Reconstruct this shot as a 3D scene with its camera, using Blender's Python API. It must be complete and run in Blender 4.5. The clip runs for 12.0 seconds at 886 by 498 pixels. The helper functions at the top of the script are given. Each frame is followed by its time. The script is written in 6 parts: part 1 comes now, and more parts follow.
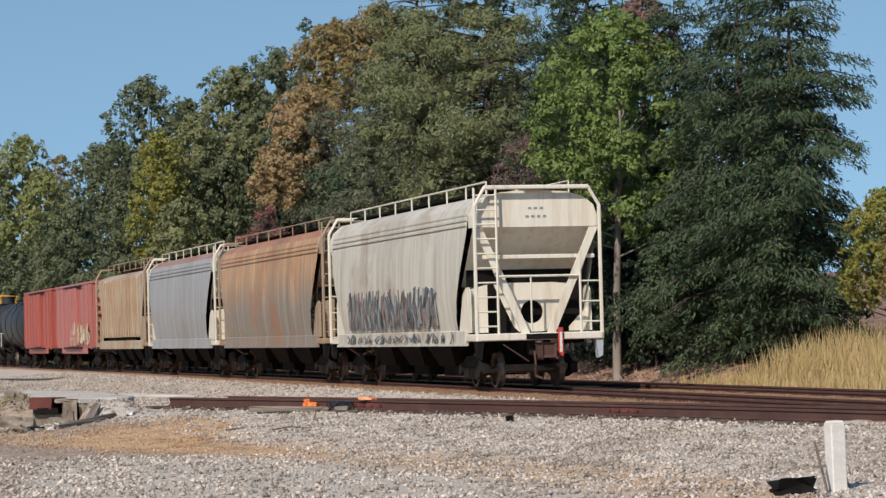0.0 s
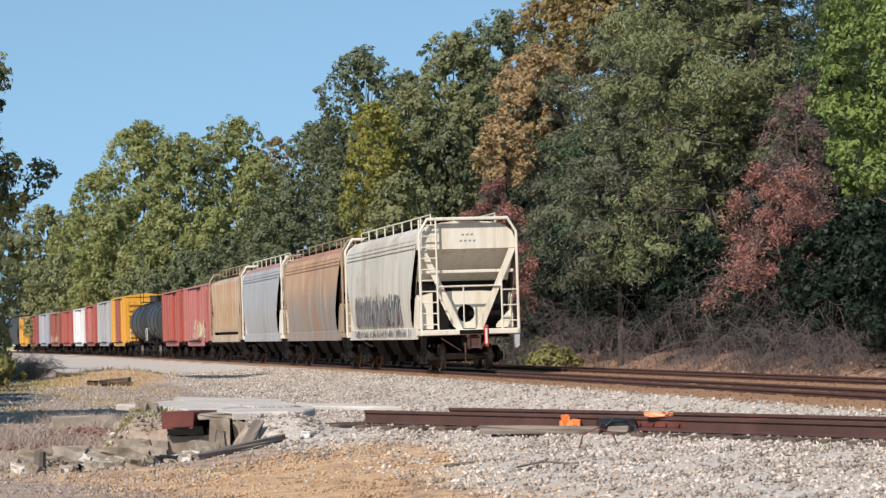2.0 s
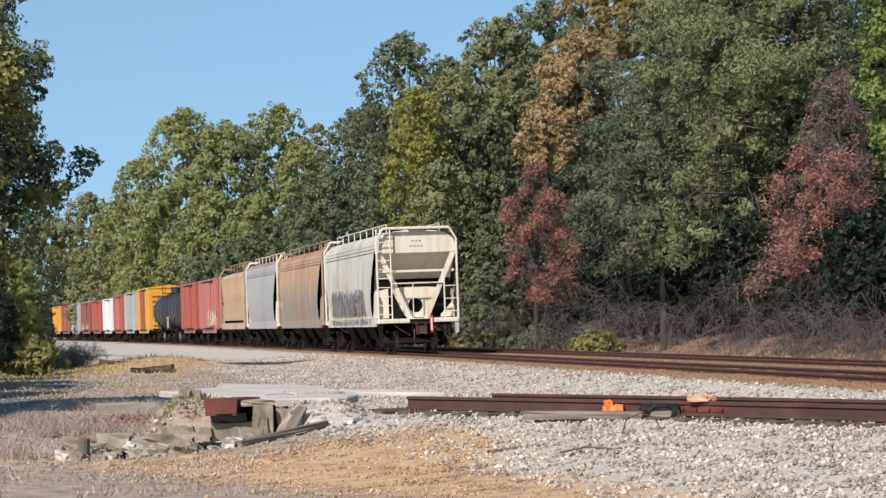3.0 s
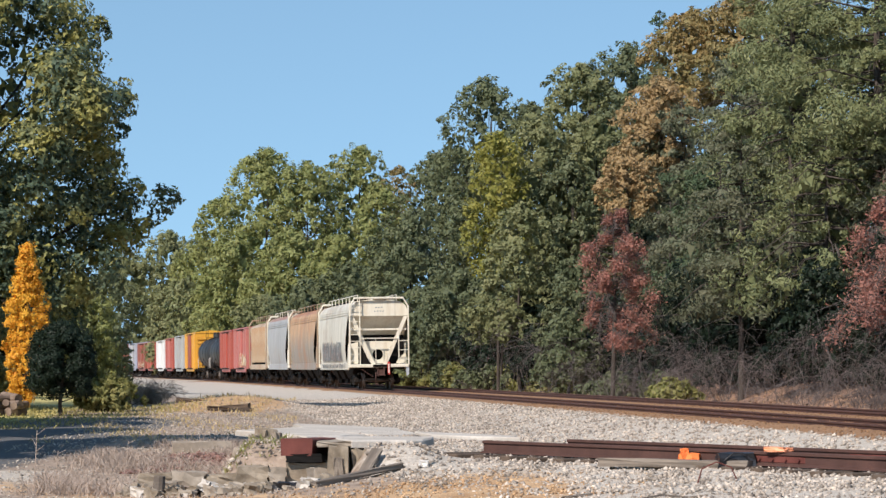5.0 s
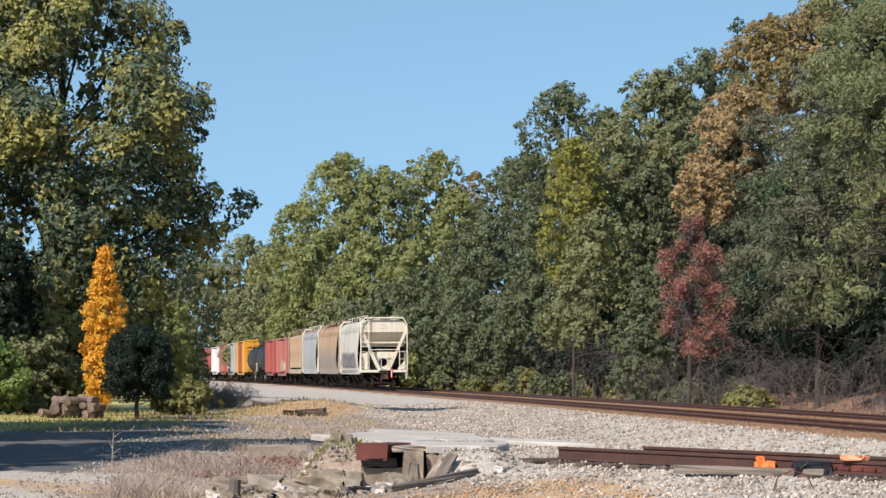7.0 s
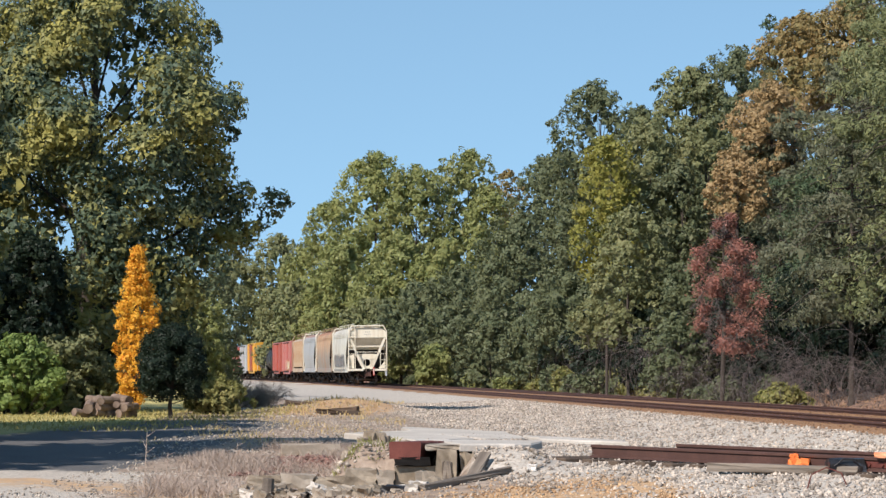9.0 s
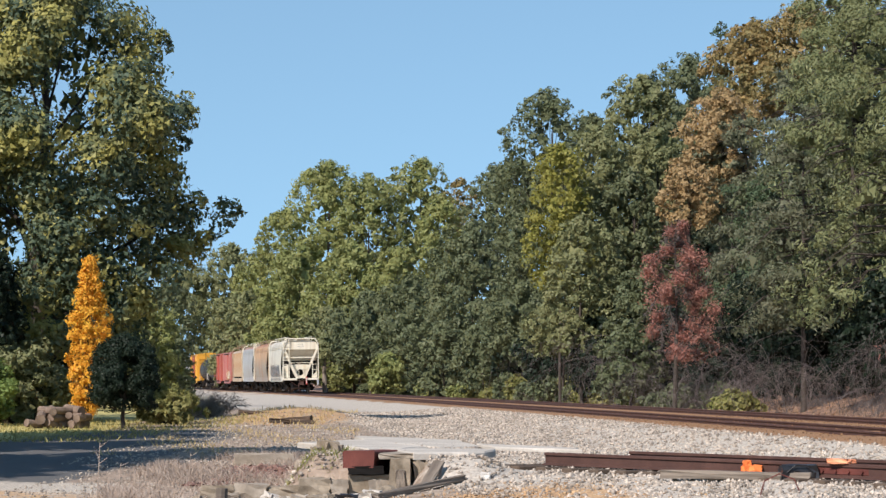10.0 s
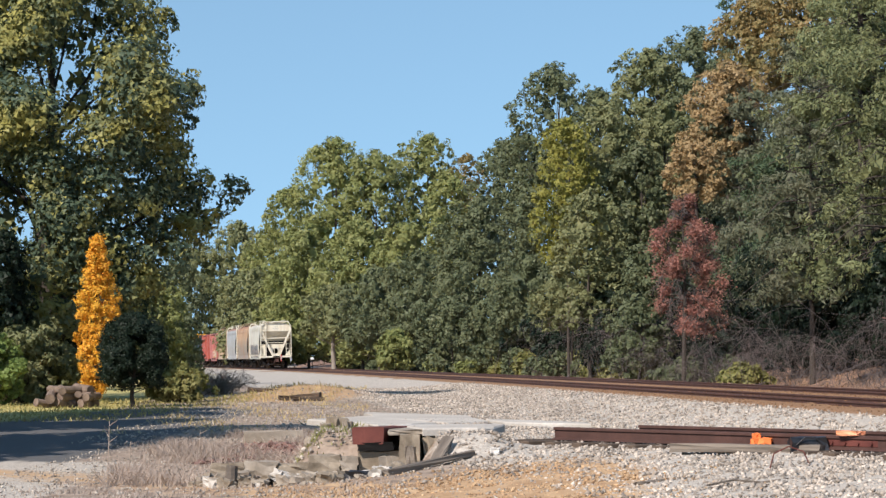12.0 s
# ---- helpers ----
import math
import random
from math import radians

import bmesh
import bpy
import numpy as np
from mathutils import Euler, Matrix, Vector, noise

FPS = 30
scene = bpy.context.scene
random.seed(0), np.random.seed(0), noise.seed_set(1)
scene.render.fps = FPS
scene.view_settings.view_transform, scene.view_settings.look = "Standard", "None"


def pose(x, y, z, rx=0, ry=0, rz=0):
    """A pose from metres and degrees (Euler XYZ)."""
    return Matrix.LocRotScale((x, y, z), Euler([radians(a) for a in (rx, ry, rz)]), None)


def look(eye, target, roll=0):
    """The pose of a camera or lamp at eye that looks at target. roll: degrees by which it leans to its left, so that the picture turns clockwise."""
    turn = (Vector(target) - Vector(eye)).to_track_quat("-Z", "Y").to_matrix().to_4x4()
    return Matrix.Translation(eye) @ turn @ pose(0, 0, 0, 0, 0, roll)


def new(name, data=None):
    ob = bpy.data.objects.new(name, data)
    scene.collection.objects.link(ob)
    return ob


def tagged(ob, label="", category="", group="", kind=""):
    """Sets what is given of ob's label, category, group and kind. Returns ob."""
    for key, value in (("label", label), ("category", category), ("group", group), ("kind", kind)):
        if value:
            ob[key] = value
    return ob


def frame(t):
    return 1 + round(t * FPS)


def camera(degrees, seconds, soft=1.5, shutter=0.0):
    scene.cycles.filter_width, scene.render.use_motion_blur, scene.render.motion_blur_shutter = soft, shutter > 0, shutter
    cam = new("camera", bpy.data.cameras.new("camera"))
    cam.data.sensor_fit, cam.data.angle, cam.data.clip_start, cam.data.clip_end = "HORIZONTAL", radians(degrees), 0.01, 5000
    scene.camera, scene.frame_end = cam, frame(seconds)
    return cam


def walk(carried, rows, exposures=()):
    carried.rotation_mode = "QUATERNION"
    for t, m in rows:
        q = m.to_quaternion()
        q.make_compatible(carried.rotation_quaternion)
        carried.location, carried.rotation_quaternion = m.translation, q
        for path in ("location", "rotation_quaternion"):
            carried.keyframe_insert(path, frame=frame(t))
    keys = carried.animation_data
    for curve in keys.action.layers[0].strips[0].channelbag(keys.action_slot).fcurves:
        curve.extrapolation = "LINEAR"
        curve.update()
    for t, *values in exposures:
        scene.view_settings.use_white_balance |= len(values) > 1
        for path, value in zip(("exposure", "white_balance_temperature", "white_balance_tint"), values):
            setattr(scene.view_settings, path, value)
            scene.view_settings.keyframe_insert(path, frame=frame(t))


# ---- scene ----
# ---- camera and its walk ----
SKY_RISE, SUN_TURN = 39.0, 217.0          # sun height and compass bearing in degrees (bearing 0 = +y, clockwise)
EYE_Z = 0.95


def aim(yaw, rise, roll, back=0.0):
    """Camera pose from bearing, rise and roll in degrees, standing back metres behind the tripod spot."""
    a, e = radians(yaw), radians(rise)
    way = Vector((math.sin(a) * math.cos(e), math.cos(a) * math.cos(e), math.sin(e)))
    eye = Vector((0, 0, EYE_Z)) - Vector((math.sin(radians(BACK_WAY)), math.cos(radians(BACK_WAY)), 0)) * back
    return look(eye, eye + way * 50, roll)


BACK_WAY = 4.0
cam = camera(18.18, 12.0, soft=1.45)
walk(cam, [
    (0.0, aim(8.20, 2.03, -0.40, 17.0)), (0.5, aim(6.92, 2.12, -0.42, 6.6)), (1.0, aim(5.54, 2.31, -0.45)),
    (1.5, aim(3.84, 2.24, -0.51)), (2.0, aim(3.55, 1.88, -0.64)), (2.5, aim(3.16, 1.56, -0.83)),
    (3.0, aim(2.675, 1.60, -0.89)), (3.5, aim(1.83, 2.31, -0.85)), (4.5, aim(1.15, 2.50, -0.1)), (5.5, aim(0.912, 2.60, 0.636)),
    (6.0, aim(0.525, 2.78, 0.797)), (6.5, aim(0.0, 2.74, 0.692)), (7.0, aim(-0.536, 2.617, 0.70)), (7.2, aim(-0.823, 2.60, 0.70)),
    (8.0, aim(-1.55, 2.58, 0.68)), (8.8, aim(-1.458, 2.578, 0.60)), (9.0, aim(-1.209, 2.576, 0.53)), (9.5, aim(-0.509, 2.654, 0.448)),
    (10.0, aim(-0.227, 2.759, 0.204)), (10.5, aim(-0.317, 2.536, 0.106)), (11.0, aim(-0.452, 2.474, 0.011)),
    (11.5, aim(-0.516, 2.419, -0.145)), (12.0, aim(-0.384, 2.258, -0.33))],
     exposures=[(0.0, -0.10), (1.0, -0.04), (1.6, 0.23), (12.0, 0.30)])

# ---- world, sun, exposure ----
world = bpy.data.worlds.new("sky")
scene.world = world
world.use_nodes = True
wn = world.node_tree.nodes
sky = wn.new("ShaderNodeTexSky")
sky.sky_type, sky.sun_disc = "NISHITA", False
sky.sun_elevation, sky.sun_rotation = radians(SKY_RISE), radians(SUN_TURN)
sky.air_density, sky.dust_density, sky.ozone_density = 1.0, 0.1, 1.2
tc, up, unit = wn.new("ShaderNodeTexCoord"), wn.new("ShaderNodeVectorMath"), wn.new("ShaderNodeVectorMath")
up.operation, unit.operation = "ADD", "NORMALIZE"
up.inputs[1].default_value = (0, 0, 0.22)
world.node_tree.links.new(tc.outputs["Generated"], up.inputs[0])
world.node_tree.links.new(up.outputs[0], unit.inputs[0])
world.node_tree.links.new(unit.outputs[0], sky.inputs[0])
clear = wn.new("ShaderNodeMix")
clear.data_type, clear.blend_type = "RGBA", "MULTIPLY"
clear.inputs[0].default_value = 1.0
clear.inputs[7].default_value = (0.90, 1.00, 0.935, 1)
world.node_tree.links.new(sky.outputs[0], clear.inputs[6])
world.node_tree.links.new(clear.outputs[2], wn["Background"].inputs[0])
wn["Background"].inputs[1].default_value = 0.153
sun = new("sun", bpy.data.lights.new("sun", "SUN"))
sun.data.energy, sun.data.angle, sun.data.color = 4.95, radians(0.6), (1.0, 0.89, 0.80)
sun.matrix_basis = look((0, 0, 60), Vector((0, 0, 60)) - Vector((
    math.sin(radians(SUN_TURN)) * math.cos(radians(SKY_RISE)), math.cos(radians(SUN_TURN)) * math.cos(radians(SKY_RISE)), math.sin(radians(SKY_RISE)))))


# ---- materials ----
def ramp(nt, src, stops):
    r = nt.nodes.new("ShaderNodeValToRGB")
    el = r.color_ramp.elements
    while len(el) < len(stops):
        el.new(0.5)
    for e, (p, c) in zip(el, stops):
        e.position, e.color = p, (*c, 1)
    nt.links.new(src, r.inputs[0])
    return r.outputs[0]


def noise_node(nt, scale, detail=4.0, stretch=(1, 1, 1), coord="Object", rough=0.6):
    tc, mp, n = nt.nodes.new("ShaderNodeTexCoord"), nt.nodes.new("ShaderNodeMapping"), nt.nodes.new("ShaderNodeTexNoise")
    mp.inputs["Scale"].default_value = stretch
    nt.links.new(tc.outputs[coord], mp.inputs[0])
    nt.links.new(mp.outputs[0], n.inputs["Vector"])
    n.inputs["Scale"].default_value, n.inputs["Detail"].default_value, n.inputs["Roughness"].default_value = scale, detail, rough
    return n.outputs[0]


def mixed(nt, fac, a, b, blend="MIX"):
    m = nt.nodes.new("ShaderNodeMix")
    m.data_type, m.blend_type = "RGBA", blend
    for sock, v in ((0, fac), (6, a), (7, b)):
        if isinstance(v, (int, float)):
            m.inputs[sock].default_value = v
        elif isinstance(v, tuple):
            m.inputs[sock].default_value = (*v, 1)
        else:
            nt.links.new(v, m.inputs[sock])
    return m.outputs[2]


def bump(nt, bsdf, height, strength=0.4, dist=0.02):
    b = nt.nodes.new("ShaderNodeBump")
    b.inputs["Strength"].default_value, b.inputs["Distance"].default_value = strength, dist
    nt.links.new(height, b.inputs["Height"])
    nt.links.new(b.outputs[0], bsdf.inputs["Normal"])


def material(name):
    m = bpy.data.materials.new(name)
    m.use_nodes = True
    return m, m.node_tree, m.node_tree.nodes["Principled BSDF"]


def grainy(name, dark, light, scale=3.0, rough=0.8, metal=0.0, fine=40.0, relief=0.3, stretch=(1, 1, 1), spread=0.0, gloss=0.5):
    """Two-scale mottled surface between two colours; spread: lightness change from piece to piece."""
    m, nt, b = material(name)
    big = noise_node(nt, scale, 5, stretch)
    small = noise_node(nt, fine, 3, stretch)
    col = mixed(nt, ramp(nt, big, [(0.35, (0, 0, 0)), (0.65, (1, 1, 1))]), dark, light)
    mid = tuple((p + q) / 2 for p, q in zip(dark, light))
    col = mixed(nt, ramp(nt, small, [(0.3, (0, 0, 0)), (0.75, (0.6, 0.6, 0.6))]), col, tuple(c * 0.7 for c in mid))
    if spread:
        g = nt.nodes.new("ShaderNodeNewGeometry")
        col = mixed(nt, 1.0, col, ramp(nt, g.outputs["Random Per Island"], [(0, (1 - spread,) * 3), (1, (1 + spread,) * 3)]), "MULTIPLY")
    nt.links.new(col, b.inputs["Base Color"])
    b.inputs["Roughness"].default_value, b.inputs["Metallic"].default_value = rough, metal
    b.inputs["Specular IOR Level"].default_value = gloss
    bump(nt, b, small, relief, 0.01)
    return m


def painted(name, paint, dirt, rust, dirt_amount=0.5, rust_amount=0.2, rough=0.5, seed=0.0, faded=None, bands=0.0, lower_tone=None, split=2.7):
    """Weathered car paint with vertical streaks of dirt and rust running down the sheets."""
    m, nt, b = material(name)
    streak = noise_node(nt, 1.0, 9, (1.15 + seed * 0.1, 1.15, 0.10 + seed * 0.01), rough=0.72)
    thin = noise_node(nt, 1.0, 6, (6.5, 6.5, 0.22), rough=0.6)
    fine = noise_node(nt, 9.0, 4, (1, 1, 0.25))
    blot = noise_node(nt, 0.42 + seed * 0.03, 6, (1, 1, 1.3))
    col = mixed(nt, ramp(nt, fine, [(0.3, (0, 0, 0)), (0.8, (0.45, 0.45, 0.45))]), paint, tuple(c * 0.78 for c in paint))
    if faded:
        col = mixed(nt, ramp(nt, noise_node(nt, 0.8, 6, (1.2, 1.2, 0.22)), [(0.44, (0, 0, 0)), (0.58, (0.9, 0.9, 0.9))]), col, faded)
    if lower_tone:                                           # second tone below a ragged line across the sheets
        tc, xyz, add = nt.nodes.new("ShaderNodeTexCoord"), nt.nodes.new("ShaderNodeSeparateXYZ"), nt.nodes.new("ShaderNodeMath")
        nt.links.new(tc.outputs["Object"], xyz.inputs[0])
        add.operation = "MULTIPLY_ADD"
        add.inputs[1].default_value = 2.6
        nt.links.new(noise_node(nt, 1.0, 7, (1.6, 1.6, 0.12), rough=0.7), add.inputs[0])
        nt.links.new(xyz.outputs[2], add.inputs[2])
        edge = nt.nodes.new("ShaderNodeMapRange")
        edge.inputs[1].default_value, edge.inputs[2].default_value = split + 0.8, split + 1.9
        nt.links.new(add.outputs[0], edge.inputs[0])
        col = mixed(nt, edge.outputs[0], lower_tone, col)
    if bands:
        strip = noise_node(nt, 1.0, 2, (2.1, 0.01, 0.03), rough=0.5)
        col = mixed(nt, 1.0, col, ramp(nt, strip, [(0.36, (1 - bands,) * 3), (0.46, (1.0,) * 3), (0.52, (1 - bands * 0.5,) * 3), (0.60, (1 + bands,) * 3)]), "MULTIPLY")
    col = mixed(nt, ramp(nt, streak, [(0.60 - dirt_amount * 0.22, (0, 0, 0)), (0.72 - dirt_amount * 0.12, (0.8, 0.8, 0.8))]), col, dirt)
    col = mixed(nt, ramp(nt, thin, [(0.58 - dirt_amount * 0.1, (0, 0, 0)), (0.75, (0.55, 0.55, 0.55))]), col, tuple(c * 0.7 for c in dirt))
    patch = mixed(nt, 1.0, ramp(nt, thin, [(0.40, (1, 1, 1)), (0.60, (0.1, 0.1, 0.1))]), ramp(nt, blot, [(0.66 - rust_amount * 0.36, (0, 0, 0)), (0.78 - rust_amount * 0.3, (1, 1, 1))]), "MULTIPLY")
    col = mixed(nt, patch, col, rust)
    nt.links.new(col, b.inputs["Base Color"])
    b.inputs["Roughness"].default_value = rough
    bump(nt, b, fine, 0.12, 0.01)
    return m


def leafy(name, dark, light, tip=None, thin=0.22, clump=0.45, edge=(0.35, 0.68)):
    """Leaves that differ one by one and clump by clump, and let some light through."""
    m, nt, b = material(name)
    g = nt.nodes.new("ShaderNodeNewGeometry")
    low = tuple(p * 0.55 + q * 0.45 for p, q in zip(dark, light))
    each = ramp(nt, g.outputs["Random Per Island"], [(0, low), (0.8, light), (1, tip or light)])
    big = noise_node(nt, clump, 3)
    col = mixed(nt, ramp(nt, big, [(edge[0], (0, 0, 0)), (edge[1], (0.75, 0.75, 0.75))]), each, tip or dark)
    nt.links.new(col, b.inputs["Base Color"])
    b.inputs["Roughness"].default_value = 0.55
    b.inputs["Specular IOR Level"].default_value = 0.25
    tr, mx, out = nt.nodes.new("ShaderNodeBsdfTranslucent"), nt.nodes.new("ShaderNodeMixShader"), nt.nodes["Material Output"]
    nt.links.new(col, tr.inputs[0])
    mx.inputs[0].default_value = thin
    nt.links.new(b.outputs[0], mx.inputs[1])
    nt.links.new(tr.outputs[0], mx.inputs[2])
    nt.links.new(mx.outputs[0], out.inputs[0])
    return m


M = {}
M["rail"] = grainy("rusty_rail", (0.066, 0.032, 0.026), (0.118, 0.058, 0.046), 2.0, 0.75, 0.2, 30)
M["railhead"] = grainy("worn_rail_head", (0.16, 0.12, 0.10), (0.26, 0.21, 0.18), 2.0, 0.45, 0.7, 30)
M["tie"] = grainy("dark_tie", (0.055, 0.04, 0.03), (0.12, 0.085, 0.06), 3, 0.9, 0, 30, 0.5)
M["pebble"] = grainy("dusty_pebble", (0.26, 0.22, 0.18), (0.46, 0.41, 0.35), 0.9, 0.9, 0, 14, 0.4, spread=0.4)
M["clay_crumb"] = grainy("clay_crumb", (0.32, 0.19, 0.10), (0.56, 0.39, 0.23), 1.2, 0.95, 0, 14, 0.4, spread=0.4)
M["stone"] = grainy("ballast_stone", (0.27, 0.225, 0.182), (0.54, 0.47, 0.40), 0.9, 0.95, 0, 14, 0.4, spread=0.52)
M["stone_rust"] = grainy("rust_stained_stone", (0.17, 0.09, 0.045), (0.32, 0.185, 0.095), 0.9, 0.95, 0, 14, 0.4, spread=0.4)
M["concrete"] = grainy("weathered_concrete", (0.22, 0.18, 0.135), (0.44, 0.38, 0.31), 2.6, 0.9, 0, 22, 0.5)
M["pale_concrete"] = grainy("pale_concrete", (0.42, 0.385, 0.34), (0.60, 0.555, 0.495), 0.8, 0.9, 0, 20, 0.4)
M["timber"] = grainy("grey_timber", (0.10, 0.08, 0.065), (0.24, 0.20, 0.16), 3, 0.9, 0, 30, 0.5, (0.2, 2, 2))
M["rust"] = grainy("rusted_steel", (0.10, 0.028, 0.022), (0.20, 0.060, 0.046), 3, 0.8, 0.2, 25, 0.4)
# dirty black steel, darkened further by the shade under the car bodies
M["dark_steel"] = grainy("dirty_shade_black_steel", (0.005, 0.005, 0.005), (0.016, 0.014, 0.013), 2.5, 0.85, 0.0, 20, gloss=0.12)
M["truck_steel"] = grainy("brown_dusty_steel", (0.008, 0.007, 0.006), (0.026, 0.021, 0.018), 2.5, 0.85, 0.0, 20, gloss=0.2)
M["wheel_steel"] = grainy("worn_wheel_steel", (0.10, 0.085, 0.075), (0.24, 0.21, 0.19), 3, 0.42, 0.7, 20)
M["bark"] = grainy("bark", (0.036, 0.029, 0.024), (0.095, 0.078, 0.065), 2, 0.95, 0, 16, 0.7, (1, 1, 0.2))
M["pale_bark"] = grainy("pale_bark", (0.17, 0.145, 0.12), (0.36, 0.31, 0.26), 2, 0.95, 0, 16, 0.7, (1, 1, 0.2))
M["twig"] = grainy("dead_twigs", (0.075, 0.061, 0.059), (0.165, 0.138, 0.132), 1.0, 0.95, 0, 8, 0.2)
M["black_bag"] = grainy("black_plastic", (0.01, 0.01, 0.012), (0.03, 0.03, 0.034), 6, 0.35, 0, 30)
M["orange_cloth"] = grainy("orange_cloth", (0.75, 0.16, 0.03), (0.95, 0.26, 0.07), 4, 0.8, 0, 40)
M["salmon_cloth"] = grainy("salmon_cloth", (0.75, 0.26, 0.12), (0.9, 0.42, 0.24), 4, 0.8, 0, 40)
M["white_paint"] = grainy("chalky_white_paint", (0.62, 0.58, 0.53), (0.8, 0.77, 0.72), 2, 0.7, 0, 30, 0.2)
M["mark_red"] = grainy("red_plastic", (0.45, 0.04, 0.03), (0.62, 0.07, 0.05), 5, 0.45)
M["log"] = grainy("cut_log", (0.12, 0.085, 0.065), (0.27, 0.20, 0.155), 3, 0.9, 0, 20, 0.5)
M["step_blue"] = grainy("pale_blue_grey_paint", (0.34, 0.38, 0.42), (0.5, 0.54, 0.58), 3, 0.6)
M["mossy"] = grainy("mossy_concrete", (0.15, 0.118, 0.082), (0.40, 0.335, 0.255), 3.4, 0.95, 0, 18, 0.6)
M["sign"] = grainy("white_sign", (0.7, 0.7, 0.7), (0.82, 0.82, 0.82), 3, 0.5)
M["asphalt"] = grainy("old_asphalt", (0.10, 0.095, 0.09), (0.20, 0.19, 0.175), 0.5, 0.9, 0, 25, 0.4)


# ---- mesh helpers ----
class Mesh:
    """Collects vertices and faces of one mesh."""

    def __init__(self):
        self.v, self.f = [], []

    def add(self, verts, faces):
        k = len(self.v)
        self.v += [tuple(p) for p in verts]
        self.f += [tuple(i + k for i in f) for f in faces]
        return self

    def box(self, x0, x1, y0, y1, z0, z1, m=None, edge=0.0):
        xs, ys, zs = (x0, x1), (y0, y1), (z0, z1)
        e = min(edge, abs(x1 - x0) / 3, abs(y1 - y0) / 3, abs(z1 - z0) / 3)
        if e <= 0:
            v = [Vector((xs[i], ys[j], zs[k])) for i in (0, 1) for j in (0, 1) for k in (0, 1)]
            f = [(0, 1, 3, 2), (4, 6, 7, 5), (0, 4, 5, 1), (2, 3, 7, 6), (0, 2, 6, 4), (1, 5, 7, 3)]
        else:
            bm = bmesh.new()
            bmesh.ops.create_cube(bm, size=1)
            for q in bm.verts:
                q.co = Vector(((x0 + x1) / 2 + q.co.x * (x1 - x0), (y0 + y1) / 2 + q.co.y * (y1 - y0), (z0 + z1) / 2 + q.co.z * (z1 - z0)))
            bmesh.ops.bevel(bm, geom=bm.edges[:], offset=e, segments=1, affect="EDGES")
            bm.verts.index_update()
            v = [q.co.copy() for q in bm.verts]
            f = [tuple(q.index for q in fc.verts) for fc in bm.faces]
            bm.free()
        if m is not None:
            v = [m @ q for q in v]
        return self.add(v, f)

    def tube(self, a, b, r, n=8, r2=None, caps=True):
        a, b = Vector(a), Vector(b)
        d = (b - a)
        if d.length < 1e-6:
            return self
        q = d.to_track_quat("Z", "Y")
        r2 = r if r2 is None else r2
        ring = [q @ Vector((math.cos(2 * math.pi * i / n), math.sin(2 * math.pi * i / n), 0)) for i in range(n)]
        v = [a + p * r for p in ring] + [b + p * r2 for p in ring]
        f = [(i, (i + 1) % n, n + (i + 1) % n, n + i) for i in range(n)]
        if caps:
            f += [tuple(range(n - 1, -1, -1)), tuple(range(n, 2 * n))]
        return self.add(v, f)

    def path(self, pts, r, n=6):
        for a, b in zip(pts, pts[1:]):
            self.tube(a, b, r, n)
        return self

    def loft(self, rings, close=True, caps=True):
        n = len(rings[0])
        v = [p for ring in rings for p in ring]
        f = []
        for k in range(len(rings) - 1):
            for i in range(n if close else n - 1):
                j = (i + 1) % n
                f.append((k * n + i, k * n + j, (k + 1) * n + j, (k + 1) * n + i))
        if caps and close:
            f += [tuple(range(n - 1, -1, -1)), tuple(range((len(rings) - 1) * n, len(rings) * n))]
        return self.add(v, f)

    def slab(self, quad, t):
        """A plate: four corners and a thickness along its normal."""
        q = [Vector(p) for p in quad]
        nrm = (q[1] - q[0]).cross(q[3] - q[0]).normalized() * t
        return self.add(q + [p + nrm for p in q], [(3, 2, 1, 0), (4, 5, 6, 7), (0, 1, 5, 4), (1, 2, 6, 5), (2, 3, 7, 6), (3, 0, 4, 7)])

    def data(self, name, smooth=False):
        me = bpy.data.meshes.new(name)
        me.from_pydata(self.v, [], self.f)
        if smooth:
            me.polygons.foreach_set("use_smooth", [True] * len(me.polygons))
        me.update()
        return me


def part(name, mesh, mat, parent, label="", smooth=False, kind=""):
    me = mesh.data(name, smooth) if isinstance(mesh, Mesh) else mesh
    if mat is not None and not me.materials:
        me.materials.append(M[mat] if isinstance(mat, str) else mat)
    ob = new(name, me)
    ob.parent = parent
    return tagged(ob, label, kind=kind)


def thing(name, label, category, group="", m=None, kind=""):
    ob = tagged(new(name), label, category, group, kind)
    if m is not None:
        ob.matrix_basis = m
    return ob


def solid(name, mesh, mat, label, category, group="", kind="", m=None, smooth=False):
    me = mesh.data(name, smooth) if isinstance(mesh, Mesh) else mesh
    if mat is not None and not me.materials:
        me.materials.append(M[mat] if isinstance(mat, str) else mat)
    ob = tagged(new(name, me), label, category, group, kind)
    if m is not None:
        ob.matrix_basis = m
    return ob


def quads(name, v, mat, per=4):
    """A mesh of loose polygons with per corners each from an array (n, per, 3)."""
    n = len(v)
    me = bpy.data.meshes.new(name)
    me.vertices.add(n * per)
    me.vertices.foreach_set("co", np.ascontiguousarray(v, dtype=np.float32).ravel())
    me.loops.add(n * per)
    me.loops.foreach_set("vertex_index", np.arange(n * per, dtype=np.int32))
    me.polygons.add(n)
    me.polygons.foreach_set("loop_start", np.arange(0, n * per, per, dtype=np.int32))
    me.polygons.foreach_set("loop_total", np.full(n, per, dtype=np.int32))
    me.materials.append(M[mat] if isinstance(mat, str) else mat)
    me.update(calc_edges=True)
    return me


